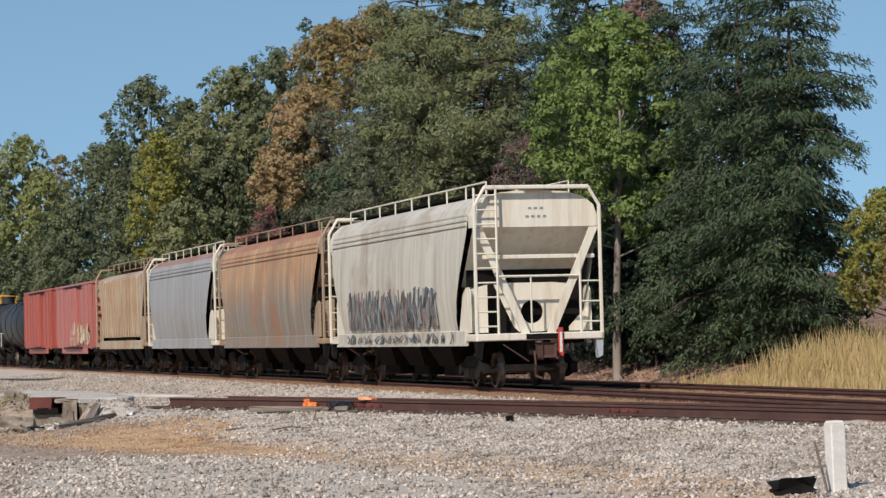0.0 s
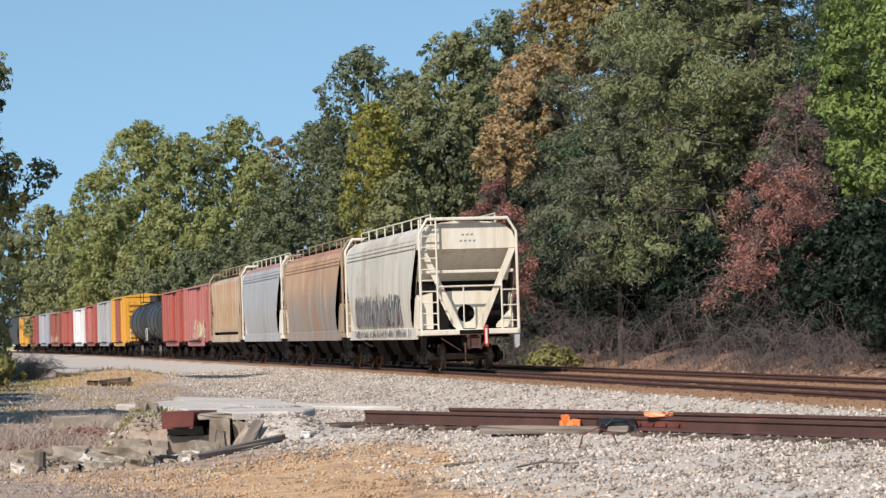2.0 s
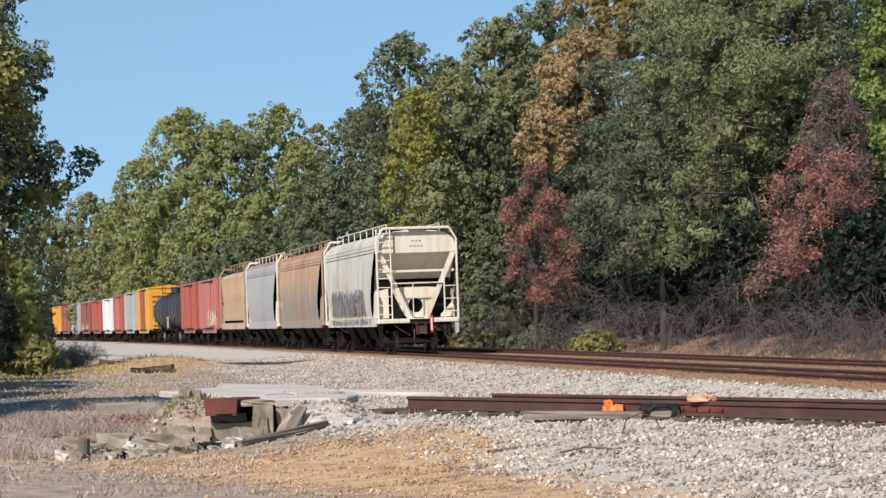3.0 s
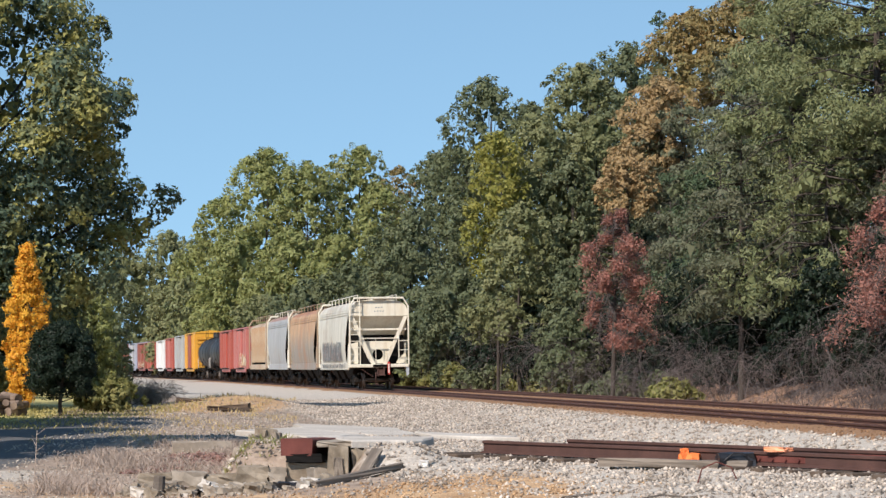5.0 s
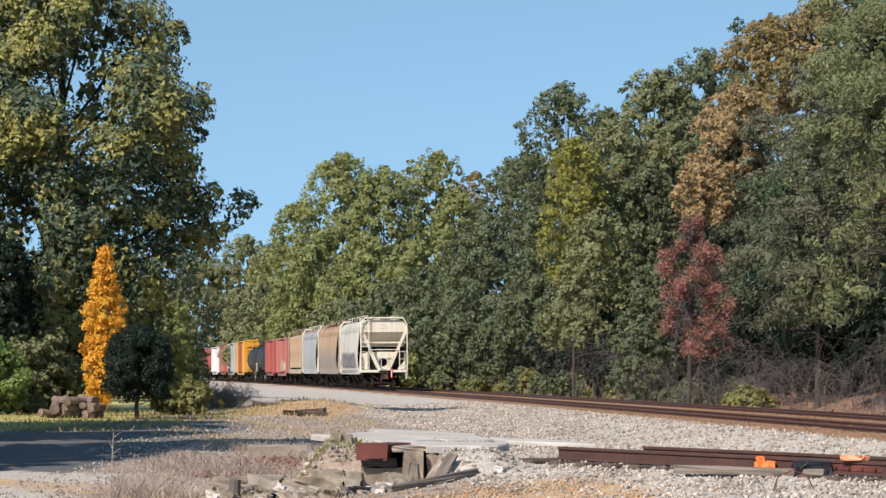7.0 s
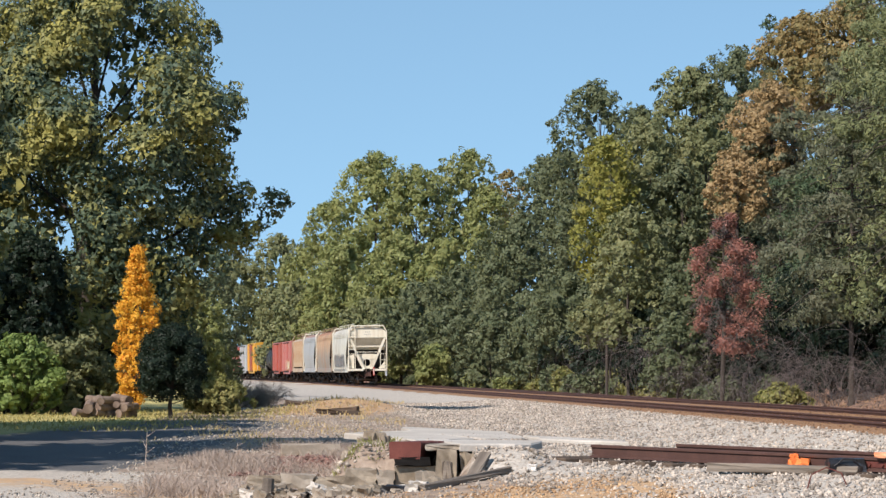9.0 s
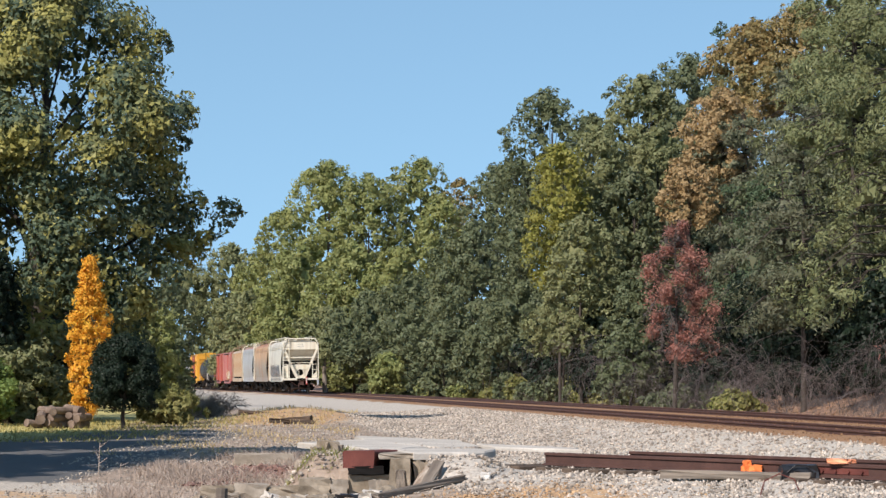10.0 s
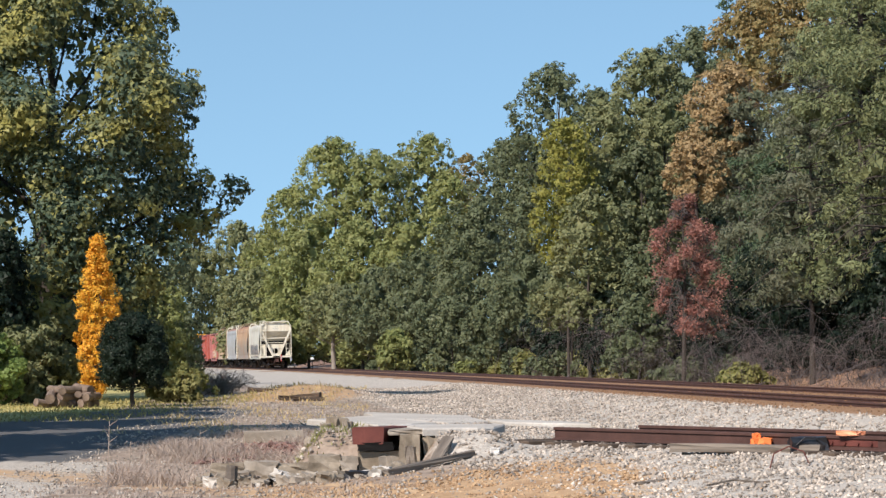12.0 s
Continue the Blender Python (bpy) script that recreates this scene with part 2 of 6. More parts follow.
# ---- the lie of the land ----
def track_x(y):
    """Centre line of the near main track: x for a given y (left-hand curve)."""
    s = y / 100
    return 14.742 - 9.6256 * s - 0.898 * s * s


def spur_x(y):
    return 14.164 + 0.094960 * y - 0.0108055 * y * y


def smooth01(a, b, x):
    t = np.clip((x - a) / (b - a), 0, 1)
    return t * t * (3 - 2 * t)


def land(x, y):
    """Height of the ground (rail tops are at 0)."""
    x, y = np.asarray(x, float), np.asarray(y, float)
    u = (x - track_x(np.clip(y, -60, 420))) * 0.99
    plain = -0.66 + 0.32 * smooth01(40, 95, y) + 0.15 * smooth01(100, 200, y)
    bed = -0.10
    z = plain + (bed - plain) * smooth01(-5.2, -1.6, u)
    right = -0.45 + 0.9 * smooth01(9.5, 13.5, u) + 0.11 * np.clip(u - 13, 0, 60)
    z = np.where(u > 2, bed + (right - bed) * smooth01(6.6, 9.0, u), z)
    s = (x - spur_x(y)) * 0.80                           # across the spur
    near = smooth01(41.5, 39.6, y) * smooth01(2, 12, y)
    near = near * smooth01(-1.7, 0.2, (x + 0.97) * 0.826 - (y - 34.5) * 0.563)
    hump = np.where(s < 0, -0.215 - 0.085 * np.clip(-s - 1.0, 0, 12), -0.17 - 0.03 * np.clip(s - 1.0, 0, 8))
    z = np.where((near > 0) & (u < 0), np.maximum(z, z + (hump - z) * near), z)
    fill = smooth01(-0.5, -0.25, x)
    face = smooth01(0, 1, (y - 37.3 + 1.5 * fill) / (0.5 + 0.65 * fill))
    dock = smooth01(-2.5, -1.9, x) * smooth01(1.0, 0.3, x) * face * smooth01(52, 44, y)
    z = np.where(dock > 0, np.maximum(z, z + (-0.035 - z) * dock), z)
    mound = 0.42 * np.exp(-((x + 5.4) / 2.0) ** 2 - ((y - 95) / 5.5) ** 2)
    return z + mound


def beside(bearing, u):
    """Distance at which a line of sight lies u metres to the right of the near main track."""
    lo, hi = 20.0, 500.0
    for _ in range(40):
        mid = (lo + hi) / 2
        x, y = spot(bearing, mid)
        lo, hi = (mid, hi) if x - track_x(y) < u else (lo, mid)
    return lo


def spot(bearing, distance):
    a = radians(bearing)
    return math.sin(a) * distance, math.cos(a) * distance


# ---- ground ----
def steps(stops):
    """Coordinates from (start, end, step) stretches."""
    out = []
    for a, b, d in stops:
        out += list(np.arange(a, b - 1e-6, d))
    return np.array(out + [stops[-1][1]])


def ground_material():
    m, nt, b = material("ground_cover")
    at = {}
    for key in ("gravel", "soil", "grass", "bank", "road", "rusted"):
        n = nt.nodes.new("ShaderNodeAttribute")
        n.attribute_name = key
        at[key] = n.outputs["Fac"]
    n1, n2, n3 = noise_node(nt, 0.35, 5), noise_node(nt, 3.0, 4), noise_node(nt, 18.0, 3)
    dry = mixed(nt, ramp(nt, n2, [(0.35, (0, 0, 0)), (0.65, (1, 1, 1))]), (0.21, 0.155, 0.115), (0.38, 0.30, 0.235))
    grass = mixed(nt, ramp(nt, n2, [(0.4, (0, 0, 0)), (0.7, (1, 1, 1))]), (0.36, 0.31, 0.10), (0.62, 0.52, 0.22))
    soil = mixed(nt, ramp(nt, n2, [(0.3, (0, 0, 0)), (0.7, (1, 1, 1))]), (0.34, 0.20, 0.10), (0.54, 0.37, 0.215))
    bank = mixed(nt, ramp(nt, noise_node(nt, 1.4, 9, rough=0.75), [(0.42, (0, 0, 0)), (0.62, (1, 1, 1))]), (0.10, 0.064, 0.05), (0.42, 0.25, 0.165))
    gravel = mixed(nt, ramp(nt, n3, [(0.3, (0, 0, 0)), (0.7, (1, 1, 1))]), (0.30, 0.265, 0.225), (0.58, 0.525, 0.455))
    # dark road tone, deepened to hold the shade cast on it by trees
    road = mixed(nt, ramp(nt, n3, [(0.3, (0, 0, 0)), (0.7, (1, 1, 1))]), (0.075, 0.075, 0.078), (0.13, 0.128, 0.125))
    rusted = mixed(nt, ramp(nt, n3, [(0.3, (0, 0, 0)), (0.7, (1, 1, 1))]), (0.19, 0.10, 0.048), (0.35, 0.20, 0.10))
    col = dry
    for key, c in (("grass", grass), ("bank", bank), ("road", road), ("gravel", gravel), ("soil", soil), ("rusted", rusted)):
        add = nt.nodes.new("ShaderNodeMath")
        add.operation = "MULTIPLY_ADD"
        nt.links.new(n2, add.inputs[0])
        add.inputs[1].default_value = 0.8
        nt.links.new(at[key], add.inputs[2])
        col = mixed(nt, ramp(nt, add.outputs[0], [(0.72, (0, 0, 0)), (0.98, (1, 1, 1))]), col, c)
    nt.links.new(col, b.inputs["Base Color"])
    b.inputs["Roughness"].default_value = 0.95
    bump(nt, b, n3, 0.6, 0.04)
    return m


def build_ground():
    xs = steps([(-3000, -600, 300), (-600, -100, 50), (-100, -16, 4), (-16, 24, 0.32), (24, 100, 4), (100, 600, 50), (600, 3000, 300)])
    ys = steps([(-3000, -600, 300), (-600, -60, 60), (-60, 6, 6), (6, 62, 0.4), (62, 140, 1.0), (140, 460, 8), (460, 1000, 60), (1000, 4000, 300)])
    X, Y = np.meshgrid(xs, ys)
    Z = land(X, Y)
    rough = np.random.default_rng(3)
    Z = Z + rough.normal(0, 0.012, Z.shape) * ((X > -16) & (X < 24) & (Y > 8) & (Y < 62))
    u = X - track_x(np.clip(Y, -60, 420))
    s = (X - spur_x(Y)) * 0.8
    front = (s < -0.4) & (u < 0) & (Y < 41)
    gravel = np.maximum(smooth01(-9.5, -8.0, u) * smooth01(-6.0, -4.5, X + 0.02 * (Y - 50)), smooth01(84, 92, Y) * smooth01(-11.5, -10.0, u)) * (u < 7.5)
    gravel = np.where(front, np.maximum(smooth01(-11.5, -9.0, s) * smooth01(0.6, 2.6, X + (Y - 30) * 0.25), smooth01(26, 22, Y) * smooth01(-3.0, 0.5, X)), gravel)
    gravel = np.maximum(gravel, np.exp(-((X - 0.4) / 0.9) ** 2 - ((Y - 36.5) / 1.3) ** 2))
    soil = np.where(front, 1.1 * np.exp(-((X - 1.0) / 1.2) ** 2 - ((Y - 32.5) / 2.6) ** 2) + 0.55 * np.exp(-((s + 6.0) / 1.6) ** 2) * (X < 7), 0)
    soil = np.maximum(soil, 1.25 * np.exp(-((X + 5.3) / 2.0) ** 2 - ((Y - 93) / 9.0) ** 2))
    grass = smooth01(60, 66, Y) * smooth01(-8.6, -9.4, X + 0.04 * (Y - 60)) + smooth01(8.0, 9.0, u) * smooth01(64, 56, Y)
    bank = smooth01(7.0, 8.5, u)
    road = smooth01(-5.6, -7.0, X - 0.02 * (Y - 40)) * smooth01(-14, -12.5, X) * smooth01(82, 72, Y) * smooth01(-13.5, -9.5, X - 0.10 * (Y - 60))
    # sunlit near end of the same road is coloured as pale gravel
    gravel = np.maximum(gravel, smooth01(-4.6, -5.4, X) * smooth01(45, 42.5, Y) * (Y > 20))
    # dark tone kept to the stretch where the trees' shadow lies
    road = road * smooth01(42.0, 44.5, Y)
    rusted = smooth01(-2.6, -1.8, u) * smooth01(7.3, 6.6, u)
    me = bpy.data.meshes.new("ground")
    nx, ny = len(xs), len(ys)
    idx = np.arange(nx * ny).reshape(ny, nx)
    q = np.stack([idx[:-1, :-1], idx[:-1, 1:], idx[1:, 1:], idx[1:, :-1]], -1).reshape(-1, 4)
    me.vertices.add(nx * ny)
    me.vertices.foreach_set("co", np.stack([X, Y, Z], -1).astype(np.float32).ravel())
    me.loops.add(q.size)
    me.loops.foreach_set("vertex_index", q.astype(np.int32).ravel())
    me.polygons.add(len(q))
    me.polygons.foreach_set("loop_start", np.arange(0, q.size, 4, dtype=np.int32))
    me.polygons.foreach_set("loop_total", np.full(len(q), 4, dtype=np.int32))
    me.update(calc_edges=True)
    for key, val in (("gravel", gravel), ("soil", soil), ("grass", grass), ("bank", bank), ("road", road), ("rusted", rusted)):
        a = me.attributes.new(key, "FLOAT", "POINT")
        a.data.foreach_set("value", np.clip(val, 0, 1).astype(np.float32).ravel())
    me.materials.append(ground_material())
    tagged(new("ground", me), "gravelly railway ground with dry soil and weeds", "ground", kind="structure")


build_ground()


def rail_rings(fx, ys, off, top=0.0):
    """Cross-sections of a flat-bottomed rail along x = fx(y), moved off metres to the side."""
    prof = [(-0.07, -0.172), (0.07, -0.172), (0.07, -0.158), (0.012, -0.140), (0.012, -0.045), (0.036, -0.036), (0.036, -0.006), (0.028, 0), (-0.028, 0), (-0.036, -0.006), (-0.036, -0.036), (-0.012, -0.045), (-0.012, -0.140), (-0.07, -0.158)]
    rings = []
    for y in ys:
        dx = (fx(y + 0.1) - fx(y - 0.1)) / 0.2
        n = Vector((1, -dx, 0)).normalized()
        c = Vector((fx(y), y, top)) + n * off
        rings.append([c + n * p + Vector((0, 0, q)) for p, q in prof])
    return rings


def build_tracks():
    main_ys = list(np.arange(-60, 40, 10)) + list(np.arange(40, 430, 6))
    for k, shift in enumerate((0.0, 4.35)):
        tr = thing("railway_track", "rusty steel railway track on brown stained ballast", "track", "main tracks", kind="structure")
        f = lambda y, s=shift: track_x(y) + s
        for off in (-0.753, 0.753):
            part("rail", Mesh().loft(rail_rings(f, main_ys, off)), "rail", tr, smooth=False)
    spur_ys = list(np.arange(4, 39.2, 0.8))
    tr = thing("spur_track", "disused rust-brown spur track half buried in ballast", "track", kind="structure")
    for off in (-0.753, 0.753):
        part("rail", Mesh().loft(rail_rings(spur_x, spur_ys, off)), "rail", tr)
    for off in (-0.753, 0.753):
        for y in (13.5, 20.3, 27.2, 33.4):
            dx = (spur_x(y + 0.1) - spur_x(y - 0.1)) / 0.2
            bar = Mesh().box(-0.021, 0.021, -0.46, 0.46, -0.128, -0.052, edge=0.006)
            for q in np.linspace(-0.36, 0.36, 4):
                bar.tube((-0.045, q, -0.09), (0.045, q, -0.09), 0.022, 6)
            ob = part("joint_bar", bar, "rust", tr)
            n = Vector((1, -dx, 0)).normalized()
            ob.matrix_basis = Matrix.Translation(Vector((spur_x(y), y, 0)) + n * off) @ Matrix.Rotation(-math.atan(dx), 4, "Z")
    tie_me = Mesh().box(-1.28, 1.28, -0.11, 0.11, -0.33, -0.180, edge=0.012).data("tie")
    tie_me.materials.append(M["tie"])
    for y in np.arange(6, 39, 0.47):
        ob = part("tie", tie_me, None, tr)
        ob.matrix_basis = Matrix.Translation((spur_x(y), y, 0)) @ Matrix.Rotation(-math.atan((spur_x(y + 0.5) - spur_x(y - 0.5))), 4, "Z")


build_tracks()


# ---- the train ----
CAR = {}
CREAM, GREY_DIRT, RUSTY = (0.74, 0.70, 0.58), (0.30, 0.27, 0.22), (0.26, 0.10, 0.045)


def loft_side(sec, x0f, L, side, thick=0.0, nx=14):
    rings = []
    for k in range(nx + 1):
        q = k / nx
        rings.append([Vector((x0f(z) + (L - 2 * x0f(z)) * q, side * y, z)) for y, z in sec])
    return rings


def wheelset(parent, x, label=""):
    prof = [(0.62, 0.10), (0.66, 0.40), (0.655, 0.44), (0.683, 0.445), (0.69, 0.432), (0.715, 0.418), (0.80, 0.408), (0.805, 0.36), (0.74, 0.34), (0.73, 0.14), (0.79, 0.12), (0.79, 0.09)]
    m = Mesh()
    n = 18
    for s in (-1, 1):
        rings = [[Vector((r * math.cos(2 * math.pi * i / n), s * y, r * math.sin(2 * math.pi * i / n))) for i in range(n)] for y, r in prof]
        m.loft(rings)
    m.tube((0, -0.95, 0), (0, 0.95, 0), 0.08, 10)
    ob = part("wheelset", m, "wheel_steel", parent, label)
    ob.matrix_basis = pose(x, 0, 0.418)
    return ob


def bogie(car, x, wheels):
    """A two-axle freight truck."""
    b = part("bogie", Mesh().box(-0.22, 0.22, -0.95, 0.95, 0.42, 0.72, edge=0.03), "truck_steel", car)
    b.matrix_basis = pose(x, 0, 0)
    for s in (-1, 1):
        m = Mesh()
        y0, y1 = s * 0.96, s * 1.12
        prof = [(-1.15, 0.36), (-0.95, 0.34), (-0.42, 0.22), (0.42, 0.22), (0.95, 0.34), (1.15, 0.36), (1.17, 0.56), (0.85, 0.60), (0.42, 0.76), (-0.42, 0.76), (-0.85, 0.60), (-1.17, 0.56)]
        m.loft([[Vector((px, y0, pz)) for px, pz in prof], [Vector((px, y1, pz)) for px, pz in prof]])
        for q in (-0.86, 0.86):
            m.tube((q, s * 0.93, 0.43), (q, s * 1.19, 0.43), 0.12, 12)
        part("side_frame", m, "truck_steel", b)
        sp = Mesh()
        for q in (-0.22, 0, 0.22):
            for k in range(5):
                sp.tube((q, s * 1.05, 0.27 + k * 0.05), (q, s * 1.05, 0.295 + k * 0.05), 0.10, 10)
        part("spring_nest", sp, "dark_steel", b)
    for q in (-0.86, 0.86):
        wheels.append((wheelset(b, q), random.random()))


def coupler(car, x, out):
    m = Mesh().box(x, x + out * 0.45, -0.10, 0.10, 0.78, 0.98, edge=0.02).box(x + out * 0.36, x + out * 0.72, -0.17, 0.16, 0.70, 1.04, edge=0.05)
    m.tube((x + out * 0.25, 0.35, 0.62), (x + out * 0.25, 0.95, 1.02), 0.018, 6)
    m.path([(x + out * 0.3, 0.22, 0.84), (x + out * 0.5, 0.26, 0.55), (x + out * 0.42, 0.24, 0.28), (x + out * 0.62, 0.12, 0.22)], 0.028)
    part("coupler", m, "rail", car)


def ladder(car, x, y0, y1, z0, z1, n, mat, along="y", r=0.022):
    m = Mesh()
    pt = (lambda w, z: (x, w, z)) if along == "y" else (lambda w, z: (w, x, z))
    m.tube(pt(y0, z0), pt(y0, z1), r * 1.4, 6).tube(pt(y1, z0), pt(y1, z1), r * 1.4, 6)
    for k in range(n):
        z = z0 + (z1 - z0) * (k + 0.5) / n
        m.tube(pt(y0, z), pt(y1, z), r, 6)
    return part("ladder", m, mat, car)


def hopper_car(L, body_mat, trim_mat, label, ribs=0, roof_mat=None, top=4.45, sill_mat=None):
    car = thing("hopper_car", label, "freight car", "cars of the train")
    wheels = []
    # rounded side: half section from sill to crown
    sec = [(1.47, 1.30), (1.53, 1.6), (1.585, 2.1), (1.60, 2.6), (1.585, 3.1), (1.545, 3.6), (1.50, 4.00), (1.42, 4.22), (1.18, 4.42), (0.78, 4.53), (0.0, 4.58)]
    if ribs:
        sec = [(1.42, 1.50), (1.44, 2.1), (1.45, 3.2), (1.45, 3.98), (1.42, 4.10), (1.15, 4.25), (0.75, 4.36), (0.0, 4.42)]
    sec = [(y, z * (top / 4.45) if z > 2 else z) for y, z in sec]
    x0 = lambda z: 0.62 + 1.25 * (1 - smooth01(1.25, 3.9, z)) ** 1.0
    for s in (-1, 1):
        m = Mesh().loft(loft_side(sec[:8 if not ribs else 5], x0, L, s), close=False)
        part("side_sheet", m, body_mat, car, smooth=True)
    rf = Mesh()
    for s in (-1, 1):
        rf.loft(loft_side(sec[7 if not ribs else 4:], x0, L, s), close=False)
    part("roof", rf, roof_mat or body_mat, car, smooth=True)
    for sgn, bx in ((1, 0.0), (-1, L)):
        X = lambda d: bx + sgn * d
        # upper bulkhead, slope sheet, lower panel
        up = [(-1.50, 3.72), (1.50, 3.72)] + [(y, z) for y, z in sec[6 if not ribs else 3:]] + [(-y, z) for y, z in reversed(sec[6 if not ribs else 3:-1])]
        part("bulkhead", Mesh().loft([[Vector((X(0.26), y, z)) for y, z in up], [Vector((X(0.62), y, z)) for y, z in up]]), trim_mat, car)
        part("slope_sheet", Mesh().slab([(X(0.27), -1.47, 3.74), (X(0.27), 1.47, 3.74), (X(1.7), 1.42, 2.40), (X(1.7), -1.42, 2.40)], 0.02), trim_mat, car)
        part("cross_beam", Mesh().box(X(0.30) - 0.06, X(0.30) + 0.06, -1.42, 1.42, 2.98, 3.08, edge=0.015), trim_mat, car)
        hole = Mesh()
        n = 20
        ring = [Vector((X(0.62), 0.02 + 0.27 * math.cos(2 * math.pi * i / n), 1.76 + 0.27 * math.sin(2 * math.pi * i / n))) for i in range(n)]
        outer = []
        for i in range(n):
            a = 2 * math.pi * i / n
            c, d = math.cos(a), math.sin(a)
            k = min(0.70 / max(d, 1e-6), 0.44 / max(-d, 1e-6), 0.60 / max(1e-6, abs(c) - 0.47 * d))
            outer.append(Vector((X(0.62), 0.02 + k * c, 1.74 + k * d)))
        back = [p + Vector((sgn * 0.05, 0, 0)) for p in ring]
        hole.add(ring + outer + back, [(i, (i + 1) % n, n + (i + 1) % n, n + i) for i in range(n)] + [(i, (i + 1) % n, 2 * n + (i + 1) % n, 2 * n + i) for i in range(n)])
        part("end_plate", hole, trim_mat, car)
        # near-black sheet stands for the shaded hollow behind the end plate
        part("hollow_shade_sheet", Mesh().box(X(1.3) - 0.02, X(1.3) + 0.02, -1.40, 1.40, 1.2, 2.8), "dark_steel", car)
        for s in (-1, 1):
            shroud = [(0.72, 1.30), (1.85, 1.30), (1.45, 2.2), (1.15, 2.36), (0.88, 2.36), (0.74, 2.2)]
            part("side_shroud", Mesh().loft([[Vector((X(d), s * 1.44, z)) for d, z in shroud], [Vector((X(d), s * 1.46, z)) for d, z in shroud]]), trim_mat, car)
            part("wing_plate", Mesh().slab([(X(1.0), s * 0.98, 1.30), (X(1.0), s * 1.46, 1.30), (X(1.0), s * 1.47, 2.30 if s * sgn > 0 else 1.9), (X(1.0), s * 0.98, 2.42 if s * sgn > 0 else 1.4)], 0.015), trim_mat, car)
            part("end_brace", Mesh().slab([(X(0.20), s * 1.48, 3.70), (X(0.20), s * 1.28, 3.70), (X(0.20), s * 0.20, 1.27), (X(0.20), s * 0.40, 1.27)], 0.06), trim_mat, car)
            part("corner_post", Mesh().box(X(0.08) - 0.038, X(0.08) + 0.038, s * 1.50 - 0.038, s * 1.50 + 0.038, 1.1, 4.22, edge=0.014), trim_mat, car)
            part("corner_post_top", Mesh().tube((X(0.08), s * 1.50, 4.20), (X(0.08), s * 1.24, 4.64), 0.04, 8), trim_mat, car)
            part("end_step", Mesh().loft([[Vector((X(0.05), s * y, z)) for y, z in ((1.34, 1.1), (1.52, 1.1), (1.50, 0.72), (1.40, 0.66))], [Vector((X(0.28), s * y, z)) for y, z in ((1.34, 1.1), (1.52, 1.1), (1.50, 0.72), (1.40, 0.66))]]), "step_blue" if s < 0 else "dark_steel", car)
        part("top_bar", Mesh().box(X(0.08) - 0.04, X(0.08) + 0.04, -1.26, 1.26, 4.58, 4.68, edge=0.02).box(X(0.4) - 0.35, X(0.4) + 0.35, -0.32, 0.32, 4.62, 4.66), trim_mat, car)
        part("hand_bar", Mesh().tube((X(0.10), -1.0, 2.58), (X(0.10), 1.0, 2.58), 0.03, 6).tube((X(0.10), 0.18, 2.58), (X(0.10), 0.18, 1.3), 0.022, 6), trim_mat, car)
        part("end_platform", Mesh().box(X(0.0), X(1.5), -1.5, 1.5, 1.10, 1.27, edge=0.02), trim_mat, car)
        part("grating", Mesh().box(X(-0.012), X(0.02), -0.55, 0.35, 1.12, 1.25), "dark_steel", car)
        a, b = (0.98, 1.50) if sgn > 0 else (-1.50, -0.98)
        ladder(car, X(0.08), a, b, 1.27, 4.62, 10, trim_mat)
        a, b = (-1.50, -1.0) if sgn > 0 else (1.0, 1.50)
        ladder(car, X(0.08), a, b, 1.27, 2.68, 3, trim_mat)
        coupler(car, X(0.1), -sgn)
        part("brake_beam", Mesh().box(X(0.5) - 0.05, X(0.5) + 0.05, -0.75, 0.75, 0.45, 0.55).box(X(0.2), X(0.9), -0.22, 0.22, 0.75, 1.1, edge=0.03), "truck_steel", car)
        bogie(car, X(2.05), wheels)
    for s in (-1, 1):
        part("side_sill", Mesh().box(1.1, L - 1.1, s * 1.47 - 0.05, s * 1.47 + 0.05, 1.03, 1.36, edge=0.02).box(1.1, L - 1.1, s * 1.50 - 0.06, s * 1.50 + 0.06, 1.0, 1.06), sill_mat or body_mat, car)
        if ribs:
            rib = Mesh().box(-0.05, 0.05, s * 1.43, s * 1.50, 1.5, 4.0, edge=0.015).data("side_post")
            rib.materials.append(body_mat if not isinstance(body_mat, str) else M[body_mat])
            for k in range(ribs):
                ob = part("side_post", rib, None, car)
                ob.location = (1.9 + (L - 3.8) * k / (ribs - 1), 0, 0)
        else:
            for z, y in ((3.80, 1.535), (3.92, 1.515), (4.04, 1.485)):
                part("side_bead", Mesh().box(0.7, L - 0.7, s * y - 0.024, s * y + 0.024, z - 0.02, z + 0.02), body_mat, car)
        # roof walk with rail
        w = Mesh().box(0.5, L - 0.5, s * 0.62 - 0.24, s * 0.62 + 0.24, top + 0.14, top + 0.18)
        part("running_board", w, "truck_steel", car)
    rail = Mesh()
    nst = 9
    for s in (-1, 1):
        rail.tube((0.8, s * 1.0, 4.80), (L - 0.8, s * 1.0, 4.80), 0.022, 6)
        for k in range(nst):
            x = 0.8 + (L - 1.6) * k / (nst - 1)
            rail.tube((x, s * 1.0, 4.42), (x, s * 1.0, 4.80), 0.022, 6)
    part("roof_rail", rail, trim_mat, car)
    hat = Mesh()
    for k in range(4):
        x = 2.2 + (L - 4.4) * k / 3
        hat.box(x - 1.6, x + 1.6, -0.33, 0.33, top + 0.08, top + 0.24, edge=0.03)
    part("roof_hatch", hat, roof_mat or body_mat, car)
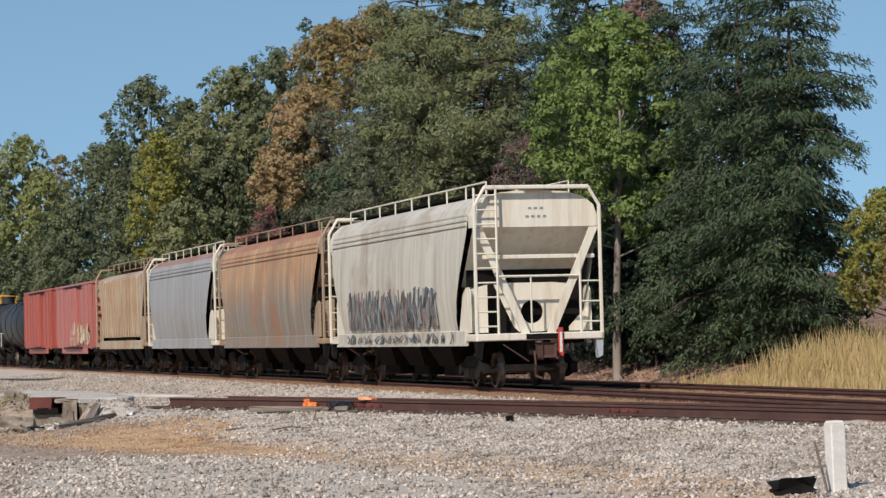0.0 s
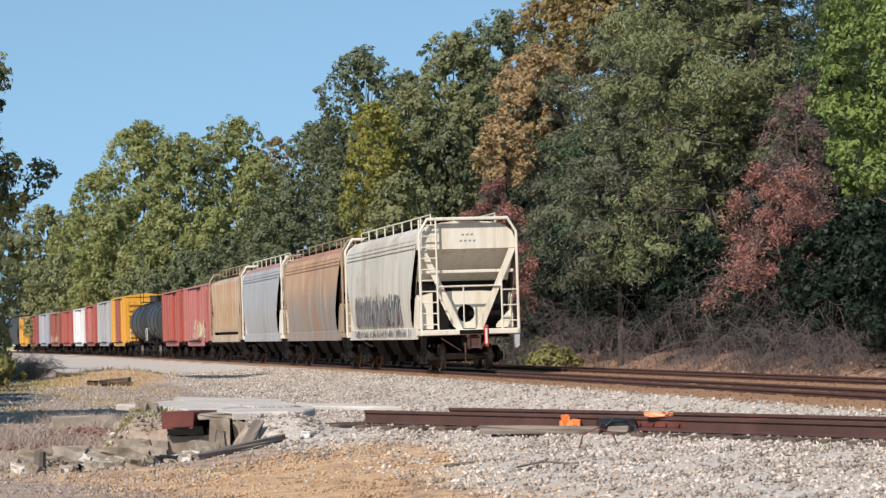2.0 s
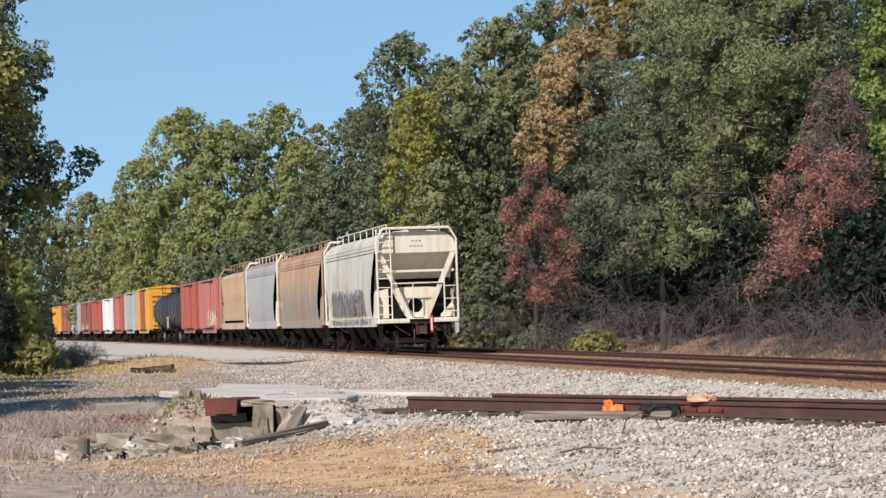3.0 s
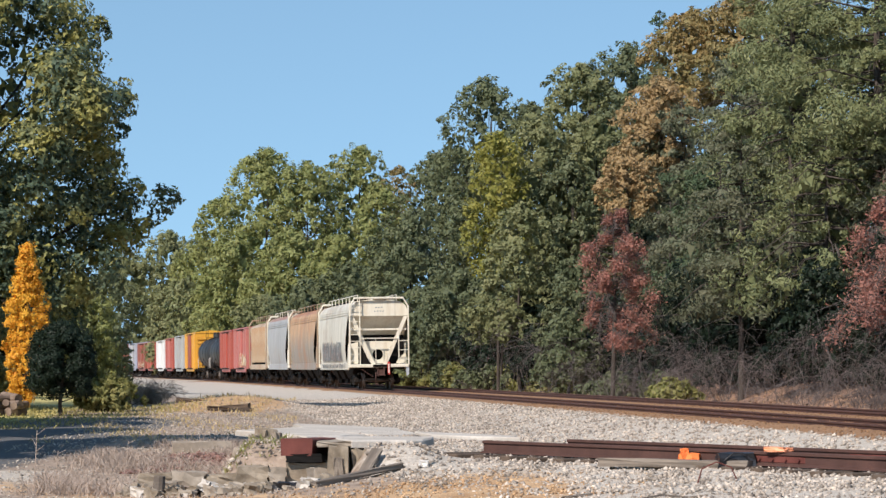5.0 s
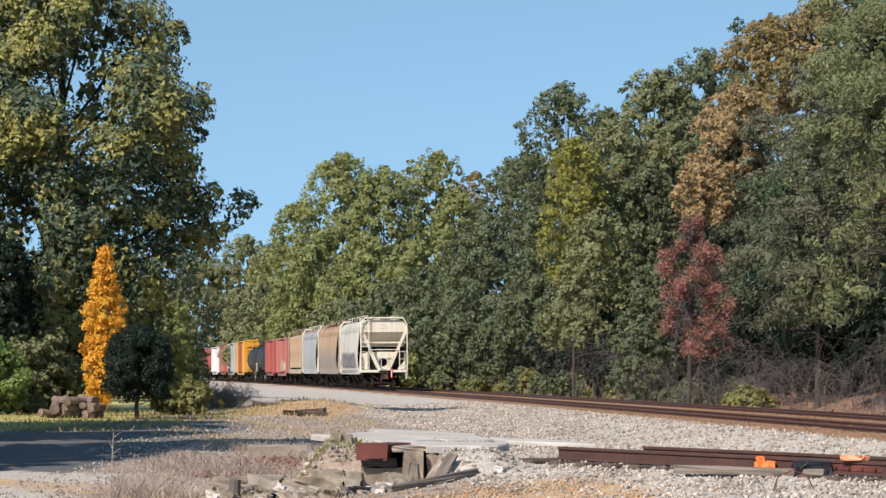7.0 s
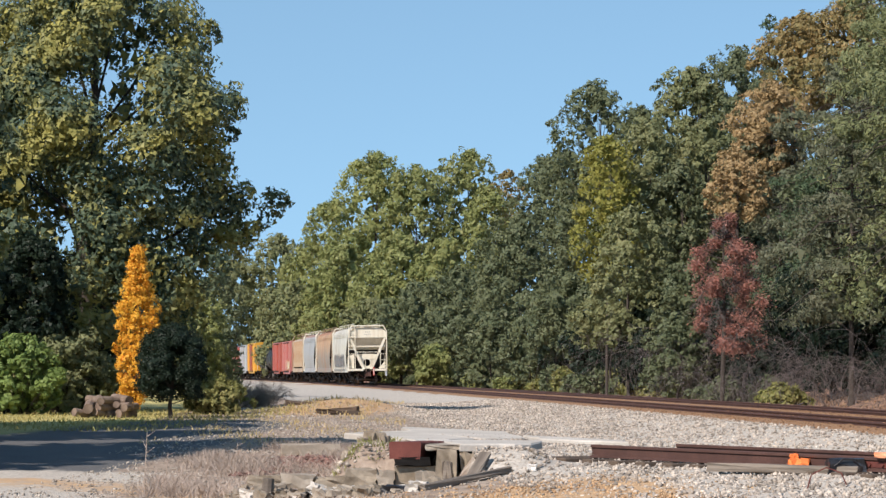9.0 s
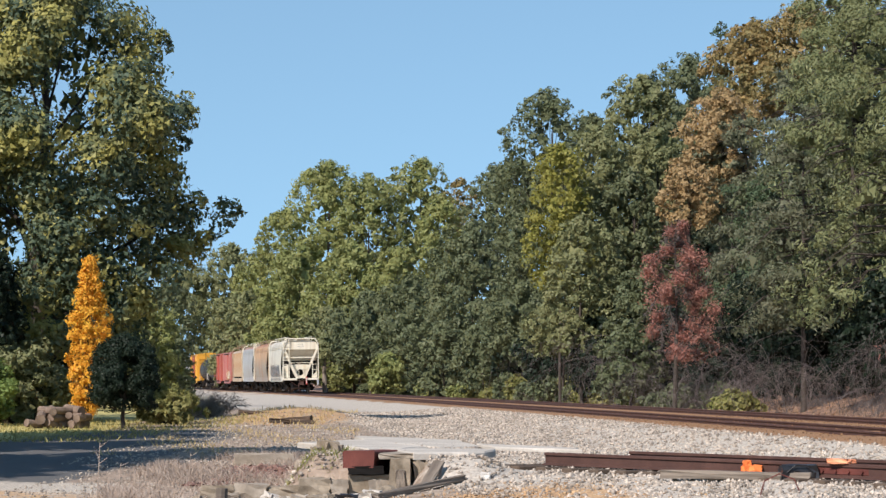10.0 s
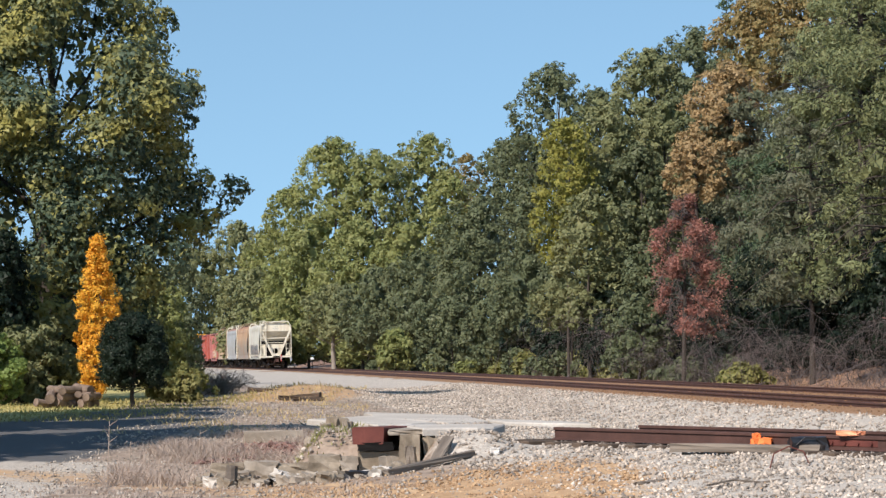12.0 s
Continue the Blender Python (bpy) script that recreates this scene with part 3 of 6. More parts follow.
    # bays in near-black, the shade of the body overhang included
    for k in range(3):
        x = L / 2 + (k - 1) * (L - 6.8) / 3
        h = (L - 6.8) / 6
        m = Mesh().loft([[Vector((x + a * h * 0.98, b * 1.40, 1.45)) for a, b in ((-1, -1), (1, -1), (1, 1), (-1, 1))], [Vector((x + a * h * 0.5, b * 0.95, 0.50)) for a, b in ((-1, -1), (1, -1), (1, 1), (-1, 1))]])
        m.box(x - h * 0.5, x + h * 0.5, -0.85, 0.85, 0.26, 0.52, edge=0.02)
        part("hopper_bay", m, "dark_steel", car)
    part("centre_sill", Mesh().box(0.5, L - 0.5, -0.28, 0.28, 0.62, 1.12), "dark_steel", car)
    # added pan, no real part, closes the underside so that it stays dark
    part("underside_dark_fill", Mesh().box(1.2, L - 1.2, -1.40, 1.40, 1.02, 1.12), "dark_steel", car)
    return car, wheels


def box_car(L, body_mat, door_mat, label, top=4.35, end_ribs=True, roof_mat=None, ribs=10):
    car = thing("box_car", label, "freight car", "cars of the train")
    wheels = []
    W = 1.50
    part("body", Mesh().box(0.45, L - 0.45, -W, W, 1.05, top - 0.12, edge=0.03), body_mat, car)
    rings = []
    for x in (0.38, L - 0.38):
        rings.append([Vector((x, y, z)) for y, z in ((-W - 0.04, top - 0.14), (W + 0.04, top - 0.14), (W + 0.02, top - 0.05), (0, top + 0.12), (-W - 0.02, top - 0.05))])
    part("roof", Mesh().loft(rings), roof_mat or body_mat, car)
    post = Mesh().box(-0.05, 0.05, W - 0.01, W + 0.045, 1.15, top - 0.2, edge=0.012).data("side_post")
    post.materials.append(body_mat if not isinstance(body_mat, str) else M[body_mat])
    for s in (-1, 1):
        d0, d1 = L / 2 - 1.6, L / 2 + 1.6
        for k in range(ribs):
            x = 0.5 + (L - 1.0) * k / (ribs - 1)
            if d0 - 0.15 < x < d1 + 0.15:
                continue
            ob = part("side_post", post, None, car)
            ob.matrix_basis = pose(x, 0, 0, 0, 0, 0) if s > 0 else pose(x, 0, 0, 0, 0, 180)
        door = part("door", Mesh().box(d0, d1, s * (W + 0.05) - 0.05, s * (W + 0.05) + 0.05, 1.12, top - 0.25, edge=0.02), door_mat, car)
        for x in (d0 + 0.06, L / 2, d1 - 0.06):
            part("door_bar", Mesh().box(x - 0.05, x + 0.05, s * (W + 0.09), s * (W + 0.15), 1.15, top - 0.3, edge=0.01), door_mat, door)
        for k in range(3):
            z = 1.6 + k * 0.85
            part("door_pressing", Mesh().box(d0 + 0.2, L / 2 - 0.15, s * (W + 0.09), s * (W + 0.125), z, z + 0.09, edge=0.01).box(L / 2 + 0.15, d1 - 0.2, s * (W + 0.09), s * (W + 0.125), z, z + 0.09, edge=0.01), door_mat, door)
        part("door_rail", Mesh().box(d0 - 1.6, d1 + 1.6, s * (W + 0.02), s * (W + 0.14), 1.02, 1.10).box(d0 - 1.6, d1 + 1.6, s * (W + 0.02), s * (W + 0.12), top - 0.24, top - 0.18), "truck_steel", car)
        part("side_sill", Mesh().box(2.6, L - 2.6, s * W - 0.03, s * W + 0.03, 0.78, 1.06, edge=0.02), body_mat, car)
        ladder(car, s * (W + 0.07), 0.55, 0.98, 1.0, top - 0.3, 8, body_mat, along="x", r=0.016)
    for sgn, bx in ((1, 0.0), (-1, L)):
        X = lambda d: bx + sgn * d
        if end_ribs:
            for k in range(7):
                z = 1.4 + k * 0.4
                part("end_rib", Mesh().box(X(0.38) - 0.06, X(0.38) + 0.06, -1.34, 1.34, z, z + 0.18, edge=0.05), body_mat, car)
        ladder(car, X(0.28), 0.95 * sgn, 1.38 * sgn, 1.0, top - 0.3, 8, body_mat, r=0.016)
        coupler(car, X(0.1), -sgn)
        part("end_sill", Mesh().box(X(0.3), X(0.6), -1.48, 1.48, 0.85, 1.08, edge=0.02), "truck_steel", car)
        bogie(car, X(2.15), wheels)
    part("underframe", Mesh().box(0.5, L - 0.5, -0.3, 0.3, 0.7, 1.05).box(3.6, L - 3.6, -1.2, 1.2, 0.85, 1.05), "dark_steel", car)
    return car, wheels


def tank_car(L, label, mat):
    car = thing("tank_car", label, "freight car", "cars of the train")
    wheels = []
    n, R, zc = 28, 1.45, 2.45
    prof = [(0.55, 0.02), (0.60, 0.5), (0.75, 0.95), (1.0, 1.28), (1.35, R), (L - 1.35, R), (L - 1.0, 1.28), (L - 0.75, 0.95), (L - 0.60, 0.5), (L - 0.55, 0.02)]
    rings = [[Vector((x, r * math.cos(2 * math.pi * i / n), zc + r * math.sin(2 * math.pi * i / n))) for i in range(n)] for x, r in prof]
    part("tank", Mesh().loft(rings), mat, car, smooth=True)
    part("dome", Mesh().tube((L / 2, 0, zc + R - 0.1), (L / 2, 0, zc + R + 0.42), 0.42, 18).tube((L / 2, 0, zc + R + 0.42), (L / 2, 0, zc + R + 0.5), 0.46, 18), mat, car)
    w = Mesh().box(L / 2 - 1.2, L / 2 + 1.2, -1.0, 1.0, zc + R - 0.02, zc + R + 0.03)
    for s in (-1, 1):
        w.path([(L / 2 - 1.2, s, zc + R), (L / 2 - 1.2, s, zc + R + 0.75), (L / 2 + 1.2, s, zc + R + 0.75), (L / 2 + 1.2, s, zc + R)], 0.025)
        w.tube((L / 2, s * 1.5, 1.1), (L / 2, s * 1.05, zc + R), 0.025, 6)
    part("platform", w, "truck_steel", car)
    for x in (3.4, L / 2, L - 3.4):
        rb = [[Vector((x + d, (R + 0.02) * math.cos(2 * math.pi * i / n), zc + (R + 0.02) * math.sin(2 * math.pi * i / n))) for i in range(n)] for d in (-0.06, 0.06)]
        part("tank_band", Mesh().loft(rb), "dark_steel", car)
    for sgn, bx in ((1, 0.0), (-1, L)):
        X = lambda d: bx + sgn * d
        part("end_platform", Mesh().box(X(0.1), X(1.6), -1.4, 1.4, 1.02, 1.14, edge=0.02), "truck_steel", car)
        part("saddle", Mesh().box(X(2.0) - 0.35, X(2.0) + 0.35, -0.9, 0.9, 0.75, 1.5, edge=0.05), "dark_steel", car)
        h = Mesh().path([(X(0.15), -1.35, 1.1), (X(0.15), -1.35, 2.0), (X(0.15), 1.35, 2.0), (X(0.15), 1.35, 1.1)], 0.022)
        part("end_rail", h, "white_paint", car)
        coupler(car, X(0.1), -sgn)
        bogie(car, X(2.0), wheels)
    part("underframe", Mesh().box(0.4, L - 0.4, -0.25, 0.25, 0.75, 1.1), "dark_steel", car)
    return car, wheels


P = {
    "cream": painted("cream_car_paint", (0.70, 0.66, 0.55), (0.50, 0.42, 0.29), (0.30, 0.17, 0.09), 0.22, 0.16),
    "hopper_side": painted("pale_grey_car_paint", (0.58, 0.55, 0.475), (0.29, 0.255, 0.20), (0.30, 0.21, 0.145), 0.52, 0.34, bands=0.05),
    "tan": painted("rusted_tan_car_paint", (0.52, 0.315, 0.165), (0.24, 0.155, 0.10), (0.34, 0.14, 0.06), 0.6, 0.42, seed=2, bands=0.22, lower_tone=(0.27, 0.235, 0.20)),
    "tan_trim": painted("tan_trim_paint", (0.38, 0.28, 0.19), (0.22, 0.165, 0.12), RUSTY, 0.6, 0.45, seed=3),
    "tan_roof": painted("brown_rust_roof", (0.40, 0.19, 0.095), (0.2, 0.12, 0.08), (0.2, 0.08, 0.04), 0.5, 0.4, seed=3),
    "silver": painted("light_grey_car_paint", (0.37, 0.37, 0.375), (0.22, 0.20, 0.18), (0.30, 0.19, 0.13), 0.5, 0.18, seed=4, bands=0.12),
    "silver_roof": painted("rusty_grey_roof", (0.34, 0.21, 0.165), (0.24, 0.13, 0.10), RUSTY, 0.5, 0.5, seed=5),
    "straw": painted("straw_car_paint", (0.50, 0.43, 0.32), (0.34, 0.18, 0.085), (0.27, 0.115, 0.05), 0.8, 0.45, seed=6, bands=0.12),
    "pink": painted("faded_red_car_paint", (0.43, 0.145, 0.125), (0.31, 0.11, 0.095), (0.20, 0.06, 0.04), 0.4, 0.1, seed=1),
    "red": painted("brick_red_car_paint", (0.38, 0.085, 0.06), (0.27, 0.07, 0.052), (0.18, 0.05, 0.03), 0.35, 0.1, seed=2),
    "brown": painted("brown_car_paint", (0.28, 0.075, 0.05), (0.2, 0.07, 0.05), (0.12, 0.04, 0.03), 0.4, 0.2, seed=3),
    "yellow": painted("yellow_car_paint", (0.64, 0.32, 0.03), (0.45, 0.24, 0.05), (0.22, 0.10, 0.04), 0.3, 0.15, seed=3),
    "grey": painted("grey_car_paint", (0.40, 0.41, 0.41), (0.26, 0.25, 0.24), RUSTY, 0.4, 0.1, seed=4),
    "white": painted("white_car_paint", (0.66, 0.66, 0.66), (0.5, 0.48, 0.45), RUSTY, 0.3, 0.1, seed=5),
    "black": painted("black_tank_paint", (0.018, 0.019, 0.022), (0.034, 0.034, 0.036), (0.05, 0.03, 0.02), 0.4, 0.1, 0.55, seed=6),
    "blue": painted("mixed_grey_blue_paint", (0.30, 0.33, 0.42), (0.4, 0.36, 0.34), RUSTY, 0.5, 0.2, seed=7),
}


def graffiti(car, x0, x1, z0, z1, cols, n, seed, y=1.60, wob=0.5):
    """Spray-painted strokes: thin bent slabs just proud of the side."""
    r = random.Random(seed)
    for c in cols:
        for k in range(n):
            m = Mesh()
            x = x0 + (x1 - x0) * (k + r.random()) / n
            h = (z1 - z0) * (0.45 + 0.55 * r.random())
            w = 0.04 + 0.08 * r.random()
            zb = z0 + (z1 - z0 - h) * r.random() * wob
            px = [x, x + r.uniform(-0.25, 0.25), x + r.uniform(-0.3, 0.3)]
            for (xa, za), (xb, zb2) in (((px[0], zb), (px[1], zb + h / 2)), ((px[1], zb + h / 2), (px[2], zb + h))):
                m.slab([(xa - w, y(za), za), (xa + w, y(za), za), (xb + w, y(zb2), zb2), (xb - w, y(zb2), zb2)][::-1], 0.006)
            part("painted_stroke", m, c, car)


M["spray_dark"] = grainy("dark_spray", (0.07, 0.08, 0.09), (0.15, 0.16, 0.17), 3, 0.6)
M["spray_red"] = grainy("dull_red_spray", (0.22, 0.15, 0.13), (0.30, 0.21, 0.18), 3, 0.6)
M["spray_blue"] = grainy("grey_blue_spray", (0.20, 0.225, 0.23), (0.31, 0.335, 0.34), 3, 0.6)
M["spray_white"] = grainy("white_spray", (0.6, 0.56, 0.5), (0.75, 0.7, 0.62), 3, 0.6)
M["spray_gold"] = grainy("gold_spray", (0.55, 0.38, 0.14), (0.68, 0.5, 0.22), 3, 0.6)

TRAIN = []


def build_train():
    def put(made, gap):
        TRAIN.append((*made, gap))
    c1 = hopper_car(16.3, P["hopper_side"], P["cream"], "weathered pale grey covered hopper car with cream end")
    put(c1, 17.1)
    side = lambda z: 1.595 if z > 1.9 else 1.555 + (z - 1.5) * 0.1
    graffiti(c1[0], 3.4, 13.4, 1.42, 2.5, ["spray_dark", "spray_blue", "spray_dark", "spray_red"], 27, 5, side)
    graffiti(c1[0], 2.2, 14.0, 1.06, 1.34, ["spray_dark"], 26, 8, lambda z: 1.565)
    for a in (-0.20, -0.06, 0.08):
        part("stencil_bar", Mesh().box(0.250, 0.262, a, a + 0.08, 4.13, 4.18), "spray_blue", c1[0], "grey stencilled bar")
    for a in (-0.27, -0.13, 0.01, 0.15):
        part("stencil_bar", Mesh().box(0.250, 0.262, a, a + 0.075, 3.94, 3.99), "spray_blue", c1[0], "grey stencilled bar")
    f = Mesh().box(-0.06, -0.02, -0.52, -0.40, 0.72, 1.38, edge=0.01)
    part("marker_flag", f, "mark_red", c1[0], "red end-of-train marker flag")
    part("marker_stripe", Mesh().box(-0.066, -0.058, -0.49, -0.43, 0.82, 1.28), "white_paint", c1[0])
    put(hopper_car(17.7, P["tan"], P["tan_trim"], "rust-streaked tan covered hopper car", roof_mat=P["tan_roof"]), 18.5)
    put(hopper_car(15.9, P["silver"], P["cream"], "light grey covered hopper car with rusty roof", roof_mat=P["silver_roof"]), 16.7)
    put(hopper_car(15.0, P["straw"], P["tan_trim"], "straw-coloured ribbed hopper car streaked with rust", ribs=15), 15.8)
    c5 = box_car(14.7, P["pink"], P["pink"], "faded red box car with sprayed lettering", top=4.25)
    graffiti(c5[0], 1.2, 8.0, 1.2, 2.3, ["spray_white", "spray_gold"], 18, 4, lambda z: 1.605)
    put(c5, 15.5)
    put(box_car(13.7, P["red"], P["red"], "brick red box car with ladders", top=4.25), 14.5)
    put(tank_car(12.7, "dusty black tank car with dome", P["black"]), 13.5)
    put(tank_car(13.7, "dusty black tank car with dome", P["black"]), 14.5)
    put(box_car(15.2, P["yellow"], P["brown"], "yellow box car with brown door", top=4.6), 16.0)
    put(box_car(14.2, P["grey"], P["silver"], "light grey box car with dusty sides", top=4.5), 15.0)
    put(box_car(13.2, P["red"], P["pink"], "faded red box car in the train", top=4.4), 14.0)
    put(box_car(14.2, P["white"], P["white"], "white box car with grimy sides", top=4.3), 15.0)
    put(box_car(15.7, P["red"], P["red"], "faded red box car in the train", top=4.3), 16.5)
    c = box_car(16.2, P["brown"], P["brown"], "brown box car with sprayed lettering", top=4.3)
    graffiti(c[0], 2, 13, 1.2, 2.0, ["spray_white", "spray_gold"], 14, 9, lambda z: 1.61)
    put(c, 17.0)
    put(box_car(16.2, P["blue"], P["grey"], "grey-blue box car with faded paint", top=4.4), 17.0)
    put(box_car(16.2, P["brown"], P["red"], "dark red box car with red door", top=4.4), 17.0)
    put(box_car(16.2, P["yellow"], P["yellow"], "yellow box car with yellow door", top=4.4), 17.0)
    put(hopper_car(16.2, P["black"], P["black"], "dark dirty hopper car in the train"), 17.0)


build_train()


# where the last coupling of the train stands along the track (metres of y) at each time
TAIL = lambda t: 45.8 + 19.0 * t


def track_point(y, lift=0.0):
    return Vector((track_x(y), y, lift))


def on_track(y0, length):
    """Pose of a car whose rear end is at y0: its trucks sit on the curve."""
    a, b = track_point(y0 + 2.0), track_point(y0 + length - 2.0)
    d = (b - a).normalized()
    m = Matrix.Rotation(math.atan2(d.y, d.x), 4, "Z") @ Matrix.Rotation(radians(-1.1), 4, "X")
    m.translation = a - d * 2.0
    return m


def motions():
    times = [k * 0.5 for k in range(25)]
    lead = 0.0
    for car, wheels, pitch in TRAIN:
        rows = [(t, on_track(TAIL(t) + lead * 0.994, pitch - 0.8)) for t in times]
        walk(car, rows)
        lead += pitch
    # wheels of the four rearmost cars roll
    for car, wheels, pitch in TRAIN[:4]:
        for ws, first in wheels:
            x, z = ws.location.x, ws.location.z
            walk(ws, [(k / FPS, Matrix.Translation((x, 0, z)) @ Matrix.Rotation(first * 6.28 + (TAIL(k / FPS) - TAIL(0)) / 0.418, 4, "Y")) for k in range(12 * FPS + 1)])


# ---- trees ----
M["leaf_green"] = leafy("green_leaves", (0.092, 0.112, 0.054), (0.190, 0.213, 0.099), (0.237, 0.237, 0.110))
M["leaf_bright"] = leafy("bright_green_leaves", (0.077, 0.126, 0.034), (0.153, 0.221, 0.061), (0.199, 0.260, 0.073))
M["leaf_dark"] = leafy("dark_green_leaves", (0.055, 0.076, 0.046), (0.123, 0.150, 0.079), (0.156, 0.171, 0.085))
# near-black leaves: the shade under the canopy is put into the colour
M["leaf_shade"] = leafy("shade_dark_leaves", (0.007, 0.014, 0.009), (0.014, 0.027, 0.016), (0.017, 0.030, 0.016))
M["leaf_olive"] = leafy("olive_leaves", (0.113, 0.141, 0.050), (0.229, 0.262, 0.092), (0.267, 0.267, 0.096))
M["leaf_yellow"] = leafy("yellowing_leaves", (0.123, 0.135, 0.033), (0.238, 0.246, 0.056), (0.275, 0.250, 0.059))
M["leaf_lime"] = leafy("yellow_green_leaves", (0.117, 0.145, 0.050), (0.224, 0.256, 0.091), (0.262, 0.266, 0.103))
M["leaf_tan"] = leafy("tan_leaves", (0.233, 0.182, 0.085), (0.409, 0.295, 0.146), (0.350, 0.239, 0.120))
M["leaf_orange"] = leafy("orange_brown_leaves", (0.181, 0.134, 0.057), (0.357, 0.248, 0.104), (0.166, 0.171, 0.073))
M["leaf_flame"] = leafy("orange_yellow_leaves", (0.522, 0.257, 0.028), (0.807, 0.475, 0.057), (0.760, 0.342, 0.038))
M["leaf_red"] = leafy("dead_red_needles", (0.246, 0.109, 0.083), (0.433, 0.191, 0.149), (0.332, 0.183, 0.145), 0.25)
M["leaf_maroon"] = leafy("dull_maroon_leaves", (0.170, 0.098, 0.081), (0.289, 0.157, 0.128), (0.212, 0.153, 0.128), 0.2)
# dark base holds the oak's shade, yellow clumps are its sunlit patches
M["leaf_oak"] = leafy("oak_leaves_sun_and_shade", (0.034, 0.060, 0.044), (0.100, 0.140, 0.086), (0.380, 0.345, 0.095), clump=0.5, edge=(0.46, 0.60))
M["needle"] = leafy("pine_needles", (0.077, 0.096, 0.047), (0.167, 0.198, 0.090), (0.218, 0.227, 0.103), 0.2)
M["needle_blue"] = leafy("blue_green_needles", (0.032, 0.058, 0.032), (0.073, 0.108, 0.056), (0.081, 0.113, 0.053), 0.2)
M["needle_dull"] = leafy("dull_needles", (0.063, 0.076, 0.047), (0.123, 0.143, 0.083), (0.149, 0.149, 0.094), 0.2)
M["dry_grass"] = leafy("dry_grass", (0.38, 0.27, 0.11), (0.62, 0.48, 0.24), (0.50, 0.38, 0.18), 0.3)
M["weed"] = leafy("dry_weeds", (0.24, 0.185, 0.15), (0.46, 0.38, 0.32), (0.34, 0.27, 0.22), 0.2)
M["litter"] = leafy("brown_litter", (0.10, 0.055, 0.035), (0.30, 0.18, 0.11), (0.40, 0.27, 0.17), 0.1)
M["lawn"] = leafy("yellowed_lawn", (0.187, 0.180, 0.050), (0.360, 0.324, 0.115), (0.432, 0.360, 0.158), 0.3)
M["green_weed"] = leafy("green_weeds", (0.12, 0.14, 0.04), (0.24, 0.25, 0.08), (0.30, 0.27, 0.11), 0.3)


def rot_frames(rng, n, normal, wild=0.9):
    """Random tangent pairs of leaves whose faces lean towards the given normals."""
    nrm = normal + rng.normal(0, wild, (n, 3))
    nrm /= np.linalg.norm(nrm, axis=1, keepdims=True) + 1e-9
    a = np.cross(nrm, rng.normal(0, 1, (n, 3)))
    a /= np.linalg.norm(a, axis=1, keepdims=True) + 1e-9
    return a, np.cross(nrm, a), nrm


def leaf_polys(rng, pts, normal, size, slim=0.55, wild=0.9, fold=0.25):
    """A pointed six-cornered leaf spray at each point."""
    n = len(pts)
    a, b, nrm = rot_frames(rng, n, normal, wild)
    s = (size * rng.uniform(0.6, 1.35, n))[:, None]
    w = slim * rng.uniform(0.75, 1.25, (n, 1))
    shape = [(-1.1, 0.1, 0.0), (0.55, 1.0, fold), (0.75, -0.95, -fold)]
    return np.stack([pts + s * (p * a + w * q * b + h * 0.6 * nrm) for p, q, h in shape], 1)


def lobes_of(rng, zb, zt, r, n, shape="round", lobe=1.0):
    """Centres and radii of the small foliage lobes that cover a crown's outer shell."""
    out = []
    H = zt - zb
    n = int(min(170, 26 * H / r + 24) / max(0.6, lobe))
    p1, p2, p3 = rng.uniform(0, 6.28, 3)
    for k in range(n):
        f = (k + 0.5 + rng.uniform(-0.5, 0.5)) / n
        ang = k * 2.399 + rng.uniform(-0.5, 0.5)
        if shape == "round":
            g = min(0.6, 1.3 * r / H)                    # the rounded head is about as deep as it is wide
            top = max(0.0, (f - (1 - g)) / g)
            low = max(0.0, (0.25 - f) / 0.25)
            env = math.sqrt(max(0.0, 1 - top ** 2.1)) * (1 - 0.28 * low ** 2)
        elif shape == "broad":
            env = (0.80 + 0.7 * f if f < 0.28 else 1.0) * math.sqrt(max(0.0, 1 - max(0.0, (f - 0.5) / 0.5) ** 2.4))
        else:                                            # column
            env = (0.25 + 0.75 * math.sin(math.pi * f ** 0.75)) * (0.6 + 0.5 * rng.uniform())
        env *= 0.94 + 0.10 * math.sin(3 * ang + p1 + 5 * f) + 0.10 * math.sin(2 * ang + p2 - 9 * f) + 0.05 * math.sin(17 * f + p3)
        lr = lobe * r * rng.uniform(0.17, 0.30)
        rad = max(0.0, r * env - lr * 0.8) * rng.uniform(0.86, 1.04)
        out.append((rad * math.cos(ang), rad * math.sin(ang), zb + lr * 0.5 + (H - lr * 1.3) * f, lr))
    return out


